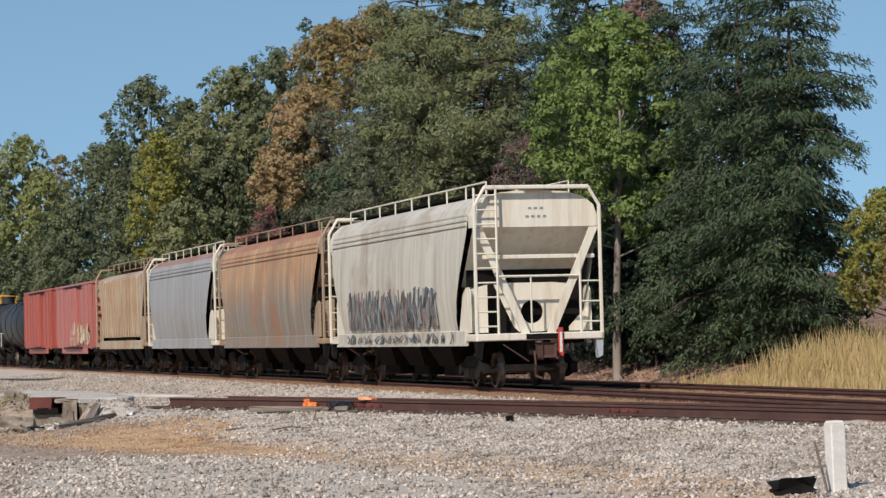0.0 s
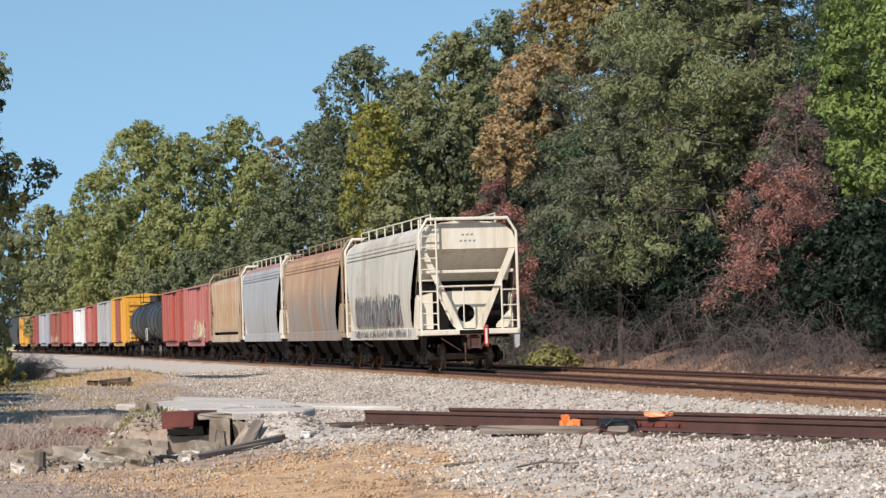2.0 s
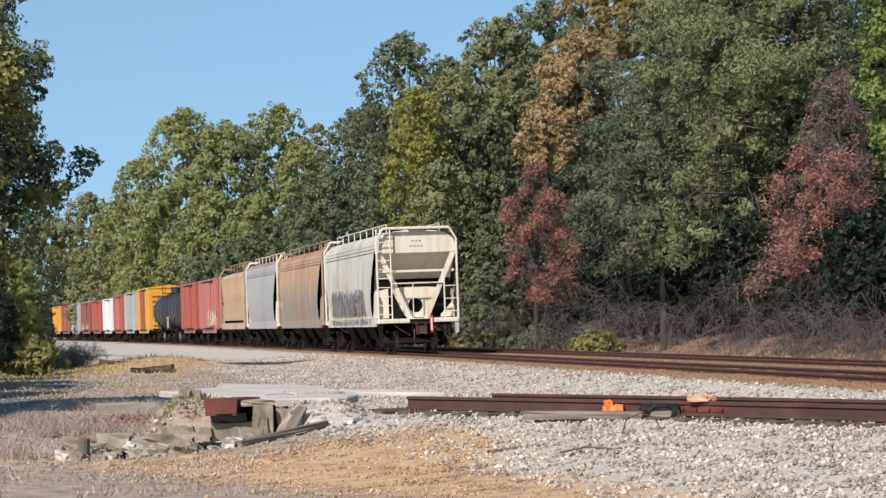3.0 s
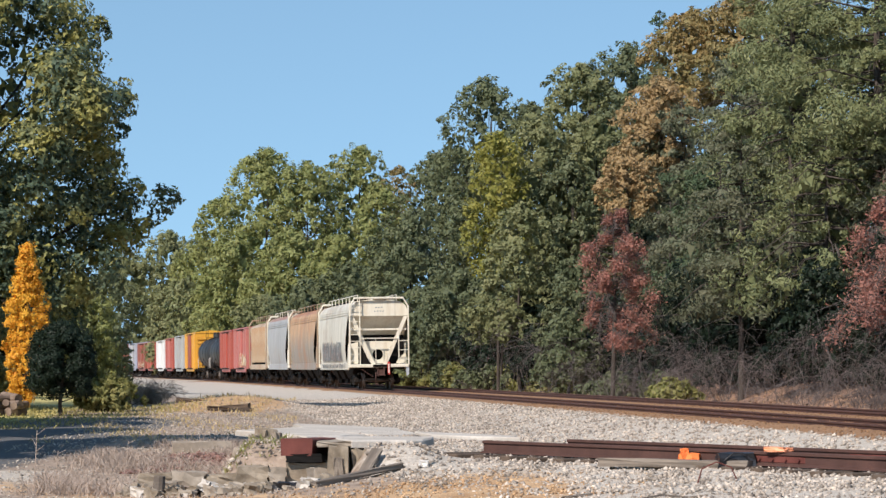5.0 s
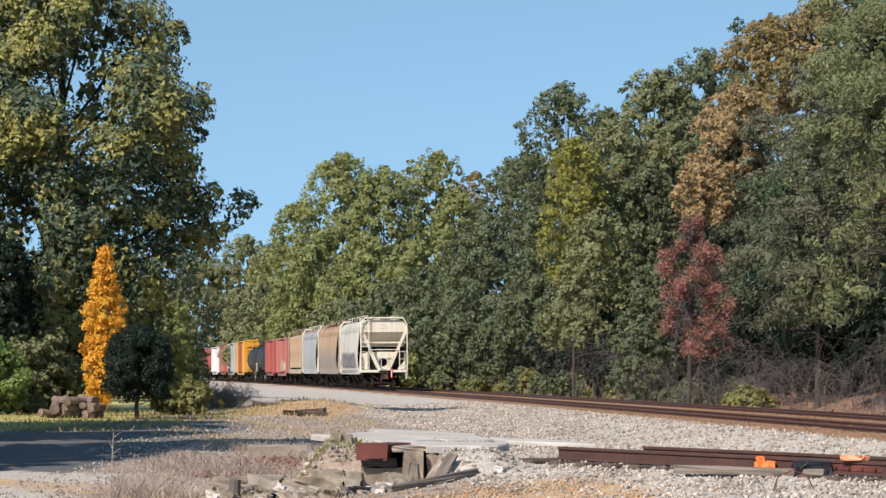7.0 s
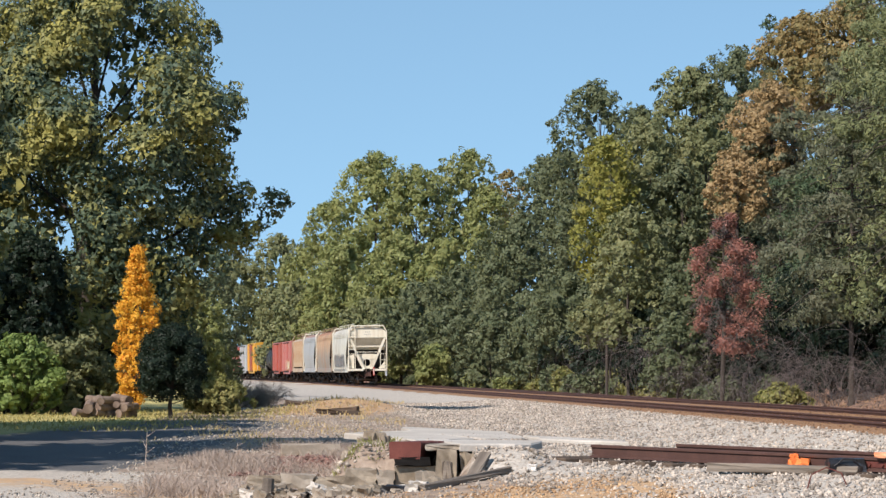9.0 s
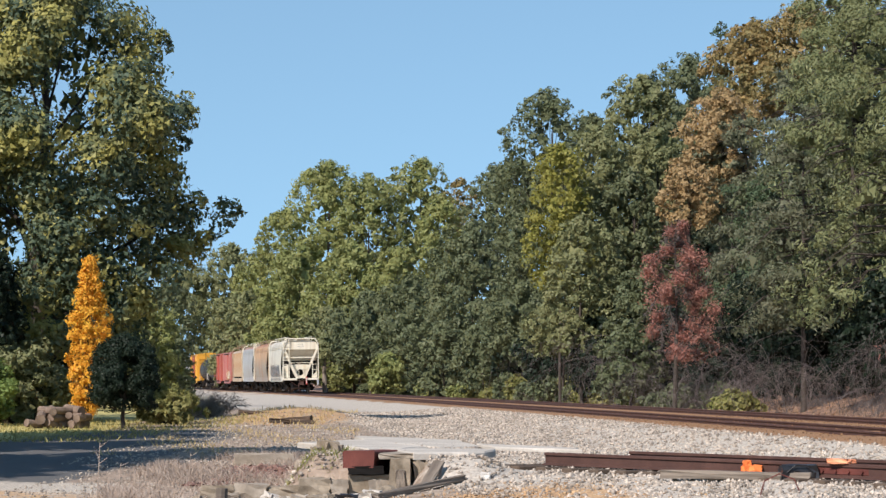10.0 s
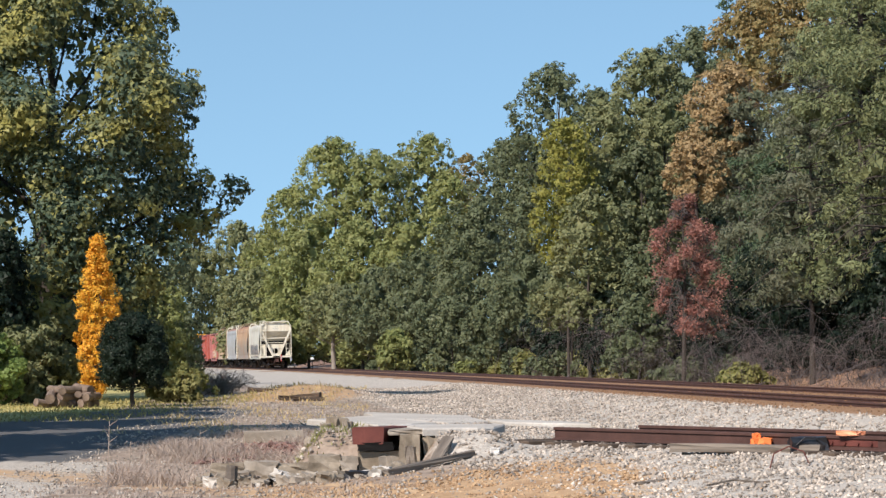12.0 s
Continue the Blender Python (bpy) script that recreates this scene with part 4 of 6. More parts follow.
def crown_mesh(name, rng, lobes, mat, count, size, squash=0.8, slim=0.6, loose=0.5, deep_each=9, open_side=0.6):
    """Leaves in small sprays over each lobe, facing outwards and thickest towards the open side, with larger leaf masses inside."""
    L = np.array(lobes)
    w = L[:, 3] ** 2 * (1 + open_side * axis_of(L) @ np.array([-0.5, -0.85, 0.0]))
    w /= w.sum()
    nsub = max(len(L) * 5, int(count / 22))
    own = rng.choice(len(L), nsub, p=w)
    S = L[own]
    axis = S[:, :3] * np.array([1, 1, 0])
    axis /= np.linalg.norm(axis, axis=1, keepdims=True) + 0.3
    d = rng.normal(0, 1, (nsub, 3)) + axis * 0.9 + np.array([0, 0, 0.35])
    d /= np.linalg.norm(d, axis=1, keepdims=True)
    hub = S[:, :3] + d * (S[:, 3] * rng.uniform(0.55, 1.05, nsub))[:, None] * np.array([1, 1, squash])
    hub_r = S[:, 3] * loose * rng.uniform(0.5, 1.1, nsub)
    pick = rng.integers(0, nsub, count)
    e = rng.normal(0, 1, (count, 3)) + d[pick] * 0.5
    e /= np.linalg.norm(e, axis=1, keepdims=True)
    pts = hub[pick] + e * (hub_r[pick] * rng.uniform(0.2, 1.0, count) ** 0.5)[:, None] * np.array([1, 1, 0.8])
    # larger leaf masses behind the lobes close the crown
    k = np.repeat(np.arange(len(L)), deep_each)
    C = L[k]
    g = rng.normal(0, 1, (len(k), 3))
    g /= np.linalg.norm(g, axis=1, keepdims=True)
    heart = C[:, :3] * np.where(np.arange(3) < 2, rng.uniform(0.5, 0.96, (len(k), 1)), 1.0)
    deep = leaf_polys(rng, heart - axis_of(C) * C[:, 3:] * 0.3 + g * C[:, 3:] * 0.4 * np.array([1, 1, squash]), axis_of(C), 1.0, 0.8, 0.35)
    mid = deep.mean(1, keepdims=True)
    deep = mid + (deep - mid) * np.minimum(C[:, 3] * 0.36, 2.5 * size)[:, None, None]
    outer = leaf_polys(rng, pts, e * 0.6 + d[pick] * 0.7 + np.array([0, 0, 0.2]), size, slim, 0.5)
    return quads(name, np.concatenate([outer, deep]), mat, 3)


def axis_of(C):
    a = C[:, :3] * np.array([1, 1, 0])
    return a / (np.linalg.norm(a, axis=1, keepdims=True) + 0.3)


def limb_mesh(rng, lobes, base_r, zb, zt, bend=0.3):
    m = Mesh()
    top = Vector((rng.uniform(-bend, bend), rng.uniform(-bend, bend), zb + (zt - zb) * 0.8))
    pts = [Vector((0, 0, -0.3)), Vector((rng.uniform(-bend, bend) * 0.3, rng.uniform(-bend, bend) * 0.3, zb * 0.6)), Vector((top.x * 0.5, top.y * 0.5, zb + (zt - zb) * 0.25)), top]
    rad = [base_r * 1.25, base_r, base_r * 0.7, base_r * 0.18]
    for k in range(3):
        m.tube(pts[k], pts[k + 1], rad[k], 9, rad[k + 1], caps=False)
    for x, y, z, lr in lobes[::4]:
        f = max(0.0, min(0.9, (z - lr - zb * 0.6) / max(0.1, top.z - zb * 0.6) * 0.8))
        if f < 0.45:
            st = pts[1].lerp(pts[2], f / 0.45)
        else:
            st = pts[2].lerp(pts[3], (f - 0.45) / 0.55)
        en = Vector((x, y, z))
        mid = st.lerp(en, 0.55) + Vector((0, 0, -0.06 * (en - st).length))
        r0 = base_r * 0.32 * (1 - 0.5 * f)
        m.tube(st, mid, r0, 5, r0 * 0.6, caps=False).tube(mid, en, r0 * 0.6, 5, r0 * 0.2, caps=False)
    return m


def broadleaf(bearing, dist, top, r, mat, label, low=0.25, n=16, count=7000, size=0.16, shape="round", trunk=None, seed=None, name="tree", lift=None, lobe=1.0, loose=0.5, bark="bark", limbs=(), turn=None):
    """A leafy tree: trunk with limbs, and a crown of leaves in lobes. top: height above rail level."""
    rng = np.random.default_rng(int(abs(bearing) * 977 + dist * 13) if seed is None else seed)
    x, y = spot(bearing, dist)
    z0 = float(land(x, y)) if lift is None else lift
    H = top - z0
    t = thing(name, label, "tree", m=pose(x, y, z0, 0, 0, 0 if turn is None else turn))
    lobes = lobes_of(rng, H * low, H, r, n, shape, lobe) + list(limbs)
    count, size = int(count * 1.3), size * 0.74
    part("trunk", limb_mesh(rng, lobes, trunk or max(0.07, H * 0.010), H * low, H), bark, t, smooth=True)
    part("crown", crown_mesh("crown", rng, lobes, mat, count, size, loose=loose), None, t)
    return t


def conifer(bearing, dist, top, r, mat, label, low=0.06, tiers=26, count=9000, droop=0.35, size=0.30, full=0.85, name="pine_tree", seed=None, taper=0.5, wide_leaf=0.115, bare=0.42):
    """A conifer: straight trunk and tiers of drooping boughs with sprays of needles."""
    rng = np.random.default_rng(int(abs(bearing) * 977 + dist * 13) if seed is None else seed)
    x, y = spot(bearing, dist)
    z0 = float(land(x, y))
    H = top - z0
    t = thing(name, label, "tree", m=pose(x, y, z0, 0, 0, rng.uniform(0, 360)))
    m = Mesh().tube((0, 0, -0.3), (0, 0, H * 0.6), H * 0.012, 9, H * 0.007, caps=False).tube((0, 0, H * 0.6), (0, 0, H), H * 0.008, 7, 0.015, caps=False)
    boughs = []
    for k in range(tiers * 7):
        f = (k + rng.uniform(-3, 3)) / (tiers * 7)
        f = min(0.985, max(0.0, f))
        z = H * (low + (1 - low) * f)
        R = r * min(1.0, (1 - f) ** taper * 1.15 + 0.03) * min(1, 0.6 + 3 * f)
        a = k * 2.399 + rng.uniform(-0.6, 0.6)
        L = R * rng.uniform(0.45, 1.15) * (1.0 + 0.22 * math.sin(k * 0.13 + bearing * 9) * (bare > 0.2))
        rise = 0.30 * f + rng.uniform(-0.22, 0.22)
        tip = Vector((L * math.cos(a), L * math.sin(a), z + L * (rise - droop)))
        mid = Vector((0.5 * L * math.cos(a), 0.5 * L * math.sin(a), z + 0.5 * L * (rise - droop * 0.35)))
        r0 = 0.012 + 0.010 * L
        m.tube((0, 0, z), mid, r0, 4, r0 * 0.6, caps=False).tube(mid, tip, r0 * 0.6, 4, r0 * 0.15, caps=False)
        boughs.append((Vector((0, 0, z)), mid, tip, L))
    part("trunk", m, "bark", t)
    if bare > 0.2:                                       # needles stand in flat tufts along the boughs
        tufts = []
        for b0, b1, b2, L in boughs:
            if rng.uniform() < bare:
                continue
            for q in (0.66, 0.94) if L > 1.0 else (0.85,):
                q += rng.uniform(-0.1, 0.08)
                c = b0 * (1 - q) ** 2 + b1 * 2 * q * (1 - q) + b2 * q * q
                tr = (0.20 + 0.17 * L) * rng.uniform(0.7, 1.3)
                tufts.append((c.x + rng.normal(0, 0.10) * L, c.y + rng.normal(0, 0.10) * L, c.z + rng.uniform(-0.1, 0.15), tr))
        part("crown", crown_mesh("crown", rng, tufts, mat, int(count * 0.62), size * 0.64, 0.38, 0.30, 0.7, 5), None, t)
        return t
    w = np.array([b[3] ** 1.6 for b in boughs]) * rng.uniform(0.5, 1.6, len(boughs))
    pick = rng.choice(len(boughs), count, p=w / w.sum())
    B0, B1, B2 = (np.array([tuple(b[k]) for b in boughs])[pick] for k in range(3))
    Ln = np.array([b[3] for b in boughs])[pick][:, None]
    q = rng.uniform(1 - full, 1, (count, 1)) ** 0.75
    base = (1 - q) ** 2 * B0 + 2 * q * (1 - q) * B1 + q * q * B2
    out = B2 - B0
    out[:, 2] = 0
    out /= np.linalg.norm(out, axis=1, keepdims=True) + 1e-9
    side = np.cross(out, [0, 0, 1.0])
    wide = rng.normal(0, 0.15, (count, 1)) * Ln * (1.15 - q * 0.6)
    pts = base + side * wide + np.array([0, 0, 1.0]) * (rng.normal(0, 0.10, (count, 1)) - 0.22 * np.abs(wide))
    ax = out * 0.7 + side * np.sign(wide) * 0.7 + rng.normal(0, 0.35, (count, 3)) + np.array([0, 0, -0.35])
    ax /= np.linalg.norm(ax, axis=1, keepdims=True)
    up = np.array([0, 0, 1.0]) + rng.normal(0, 0.5, (count, 3))
    b = np.cross(ax, up)
    b /= np.linalg.norm(b, axis=1, keepdims=True) + 1e-9
    s = size * rng.uniform(0.6, 1.3, (count, 1))
    v = np.stack([pts - s * 0.4 * ax + s * wide_leaf * b, pts + s * 0.9 * ax + np.array([0, 0, -0.05]), pts - s * 0.2 * ax - s * wide_leaf * b], 1)
    part("crown", quads("crown", v, mat, 3), None, t)
    return t


def twiggy(bearing, dist, top, r, label, count=260, mat="twig", name="dead_brush", category="brush", arch=0.5, thick=0.02, seed=None, low=-0.1):
    """A tangle of bare arching stems with side twigs, as three-sided tubes."""
    rng = np.random.default_rng(int(abs(bearing) * 733 + dist * 7) if seed is None else seed)
    x, y = spot(bearing, dist)
    z0 = float(land(x, y))
    H = top - z0
    stems, twigs = [], []

    def stick(a, b, ra, rb, tris):
        d = b - a
        u = np.cross(d, [0.3, 0.7, 0.64])
        u /= np.linalg.norm(u) + 1e-9
        w = np.cross(d, u)
        w /= np.linalg.norm(w) + 1e-9
        ring = [math.cos(c) * u + math.sin(c) * w for c in (0, 2.094, 4.189)]
        for i in range(3):
            j = (i + 1) % 3
            tris.append((a + ring[i] * ra, a + ring[j] * ra, b + ring[j] * rb, b + ring[i] * rb))
    for k in range(count):
        a = rng.uniform(0, 6.283)
        p = np.array([rng.normal(0, 0.45) * r, rng.normal(0, 0.45) * r, low])
        v = np.array([math.cos(a) * 0.35, math.sin(a) * 0.35, 1.0])
        h = H * rng.uniform(0.45, 1.0)
        seg = 5
        th = thick * rng.uniform(0.5, 1.3)
        for s in range(seg):
            v = v + np.array([math.cos(a), math.sin(a), 0]) * arch * rng.uniform(0.1, 0.5) + rng.normal(0, 0.16, 3) - np.array([0, 0, arch * 0.30 * s])
            q = p + v / np.linalg.norm(v) * h / seg
            q[2] = max(q[2], 0.02)
            stick(p, q, th * (1 - s / seg * 0.8), th * (1 - (s + 1) / seg * 0.8), stems)
            if s > 0:
                for _ in range(7):
                    o = p + (q - p) * rng.uniform(0, 1)
                    e = o + (v / np.linalg.norm(v) * 0.5 + rng.normal(0, 0.5, 3) - np.array([0, 0, arch * 0.8])) * h / seg * rng.uniform(0.5, 1.3)
                    stick(o, e, th * 0.42, th * 0.15, twigs)
            p = q
    t = thing(name, label, category, m=pose(x, y, z0))
    part("branch_mass", quads("branch_mass", np.array(stems), mat, 4), None, t, kind="stuff")
    part("twig_mass", quads("twig_mass", np.array(twigs), mat, 4), None, t, kind="stuff")
    return t


def dead_pine(bearing, dist, top, r, mat, label, low=0.3, boughs=46, count=5200, size=0.105, seed=None, skew=0.0):
    """A dying pine: bare drooping boughs, some still hung with brown needles in ragged tufts."""
    rng = np.random.default_rng(int(abs(bearing) * 641 + dist * 17) if seed is None else seed)
    x, y = spot(bearing, dist)
    z0 = float(land(x, y))
    H = top - z0
    t = thing("dead_pine", label, "tree", m=pose(x, y, z0))
    m = Mesh().tube((0, 0, -0.3), (0.1, 0, H * 0.5), H * 0.013, 8, H * 0.009, caps=False).tube((0.1, 0, H * 0.5), (0, 0, H * 0.97), H * 0.009, 6, 0.02, caps=False)
    tw = Mesh()
    hubs = []
    for k in range(boughs):
        f = (k + rng.uniform(0, 1)) / boughs
        z = H * (low + (1 - low) * f)
        R = r * (0.45 + 0.55 * math.sin(math.pi * min(1, 0.18 + f * 0.8))) * rng.uniform(0.5, 1.15)
        a = k * 2.399 + rng.uniform(-0.7, 0.7)
        c, s = math.cos(a), math.sin(a)
        p0, p1 = Vector((0, 0, z)), Vector((c * R * 0.5, s * R * 0.5, z + R * rng.uniform(-0.05, 0.25)))
        p2 = Vector((c * R, s * R, z - R * rng.uniform(0.15, 0.75)))
        p2.x += skew * r * (1 - f)
        m.tube(p0, p1, 0.03, 4, 0.02, caps=False).tube(p1, p2, 0.02, 4, 0.006, caps=False)
        for _ in range(34):
            q = p1.lerp(p2, rng.uniform(0, 1))
            e = q + Vector((rng.normal(0, 0.28), rng.normal(0, 0.28), -abs(rng.normal(0.25, 0.25)))) * (0.6 + 0.3 * R)
            tw.tube(q, e, 0.008, 3, 0.003, caps=False)
        if rng.uniform() < 0.82:
            for _ in range(5):
                q = p1.lerp(p2, rng.uniform(0.25, 1.1))
                hubs.append((q.x + rng.normal(0, 0.08), q.y + rng.normal(0, 0.08), q.z - 0.10, 0.09 + 0.075 * R))
    part("trunk", m, "bark", t)
    part("twig_mass", tw, "twig", t, kind="stuff")
    count = int(count * 1.7)
    Hb = np.array(hubs)[rng.integers(0, len(hubs), count)]
    d = rng.normal(0, 1, (count, 3)) * np.array([0.9, 0.9, 0.8])
    pts = Hb[:, :3] + d * Hb[:, 3:] + np.array([0, 0, -0.05])
    v = leaf_polys(rng, pts, np.array([0, 0, 0.8]), size * 0.72, 0.3, 0.8)
    part("crown", quads("crown", v, mat, 3), None, t)
    return t


def bush(bearing, dist, top, r, mat, label, count=3000, size=0.10, n=9, name="bush", low=0.0, category="bush"):
    rng = np.random.default_rng(int(abs(bearing) * 577 + dist * 11))
    x, y = spot(bearing, dist)
    z0 = float(land(x, y))
    H = top - z0
    t = thing(name, label, category, m=pose(x, y, z0))
    lobes = lobes_of(rng, H * low, H * 0.95, r, n, "round")
    st = Mesh()
    for lx, ly, lz, lr in lobes:
        st.tube((lx * 0.2, ly * 0.2, -0.1), (lx, ly, lz), 0.02, 4, 0.006, caps=False)
    part("stem_cluster", st, "bark", t)
    part("foliage", crown_mesh("foliage", rng, lobes, mat, count, size), None, t)
    return t


def far_wood():
    broadleaf(-4.57, 430, 22.7, 6.6, "leaf_green", "distant dark green tree on the horizon", 0.04, 40, 7384, 0.346)
    broadleaf(-5.45, 430, 19.1, 7.0, "leaf_green", "distant green tree on the horizon", 0.04, 36, 6985, 0.346)
    broadleaf(-3.93, 380, 19.2, 4.7, "leaf_olive", "distant olive green tree at the bend", 0.04, 40, 5325, 0.309)
    broadleaf(-3.64, 315, 20.6, 2.9, "leaf_olive", "olive green tree at the bend", 0.04, 40, 4610, 0.259)
    broadleaf(-2.65, 300, 25.3, 5.8, "leaf_olive", "tall olive green round-headed tree", 0.03, 40, 13527, 0.248)
    broadleaf(-1.78, 295, 23.4, 4.2, "leaf_lime", "tall yellow-green tree beside others", 0.04, 40, 8956, 0.244)
    broadleaf(-0.72, 298, 25.4, 4.6, "leaf_lime", "tall pale yellow-green tree", 0.03, 40, 10353, 0.246)
    broadleaf(0.15, 285, 22.1, 2.0, "leaf_orange", "slim tree with brown autumn leaves", 0.04, 40, 4012, 0.237)
    broadleaf(-0.20, 280, 20.0, 3.4, "leaf_olive", "olive green tree in the wood", 0.04, 40, 6783, 0.233)
    broadleaf(-3.18, 285, 14.9, 4.7, "leaf_lime", "light green tree beside the track", 0.03, 40, 7811, 0.237)
    broadleaf(-2.07, 275, 15.0, 4.2, "leaf_lime", "pale green autumn tree in the wood", 0.03, 40, 7409, 0.229)
    broadleaf(-1.19, 272, 14.5, 4.4, "leaf_olive", "olive green tree in the wood", 0.03, 40, 7896, 0.226)
    broadleaf(-4.28, 330, 12.1, 4.7, "leaf_green", "green tree where the line bends", 0.03, 38, 5366, 0.271)
    broadleaf(-3.70, 300, 8.0, 3.7, "leaf_olive", "olive tree where the line bends", 0.03, 34, 3516, 0.248)
    broadleaf(-2.65, 262, 8.2, 3.7, "leaf_green", "low green tree at the track side with pale trunk", 0.34, 28, 3810, 0.219, bark="pale_bark", trunk=0.2)
    broadleaf(-1.72, 250, 9.4, 4.1, "leaf_dark", "low green tree at the track side", 0.15, 30, 5296, 0.21)
    broadleaf(-0.84, 240, 10.5, 4.2, "leaf_dark", "green tree at the track side", 0.22, 34, 6889, 0.202)
    broadleaf(-1.37, 232, 3.6, 1.7, "leaf_olive", "olive bush at the wood edge", 0.03, 26, 3500, 0.191)
    broadleaf(0.39, 222, 14.0, 4.5, "leaf_dark", "broad dark green tree", 0.03, 40, 11076, 0.189)
    broadleaf(0.91, 240, 20.1, 3.4, "leaf_dark", "dark green tree top", 0.23, 40, 7442, 0.202)
    broadleaf(-0.20, 215, 5.9, 3.1, "leaf_dark", "green tree at the wood edge", 0.03, 30, 3956, 0.183)
    broadleaf(1.96, 205, 22.9, 3.6, "leaf_dark", "tall dark green round-headed tree", 0.29, 40, 10748, 0.176)
    broadleaf(2.84, 210, 21.6, 2.4, "leaf_dark", "dark green tree behind another", 0.31, 40, 5924, 0.18)
    broadleaf(1.38, 210, 18.2, 2.4, "leaf_dark", "dark green tree in the wood", 0.23, 40, 5631, 0.18)
    broadleaf(2.20, 156, 14.6, 2.0, "leaf_yellow", "yellowing tree at the wood edge", 0.42, 40, 4571, 0.138, trunk=0.08)
    broadleaf(3.01, 160, 16.2, 2.8, "leaf_green", "green tree with large leaves", 0.13, 40, 11026, 0.142)
    broadleaf(2.66, 150, 10.2, 2.3, "leaf_green", "green tree with glossy large leaves", 0.26, 40, 7204, 0.134)
    broadleaf(3.89, 180, 21.3, 3.3, "leaf_green", "tall green tree in the wood", 0.28, 40, 11865, 0.157)
    broadleaf(3.66, 158, 13.3, 2.3, "leaf_dark", "dark green tree in the wood", 0.26, 40, 6619, 0.14)
    broadleaf(4.87, 180, 22.5, 3.7, "leaf_dark", "tall dark green tree", 0.26, 40, 14290, 0.157)
    broadleaf(4.24, 160, 15.7, 2.6, "leaf_green", "green tree in the wood", 0.26, 40, 8781, 0.142)
    broadleaf(1.44, 185, 8.2, 3.2, "leaf_dark", "dark green tree at the wood edge", 0.24, 30, 5605, 0.161)
    broadleaf(2.26, 158, 5.9, 2.3, "leaf_green", "green tree at the wood edge", 0.42, 25, 3500, 0.14)
    # leaf_shade trees carry the dark hollows of the wood edge in their colour
    broadleaf(2.26, 172, 5.6, 2.8, "leaf_shade", "shade-coloured tree inside the wood edge", 0.06, 29, 2642, 0.195)
    broadleaf(1.52, 196, 6.3, 2.4, "leaf_shade", "shade-coloured tree inside the wood edge", 0.03, 36, 1925, 0.220)
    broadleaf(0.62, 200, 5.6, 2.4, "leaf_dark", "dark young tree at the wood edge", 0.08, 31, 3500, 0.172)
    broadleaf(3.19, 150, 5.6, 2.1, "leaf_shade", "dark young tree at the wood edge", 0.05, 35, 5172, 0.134)


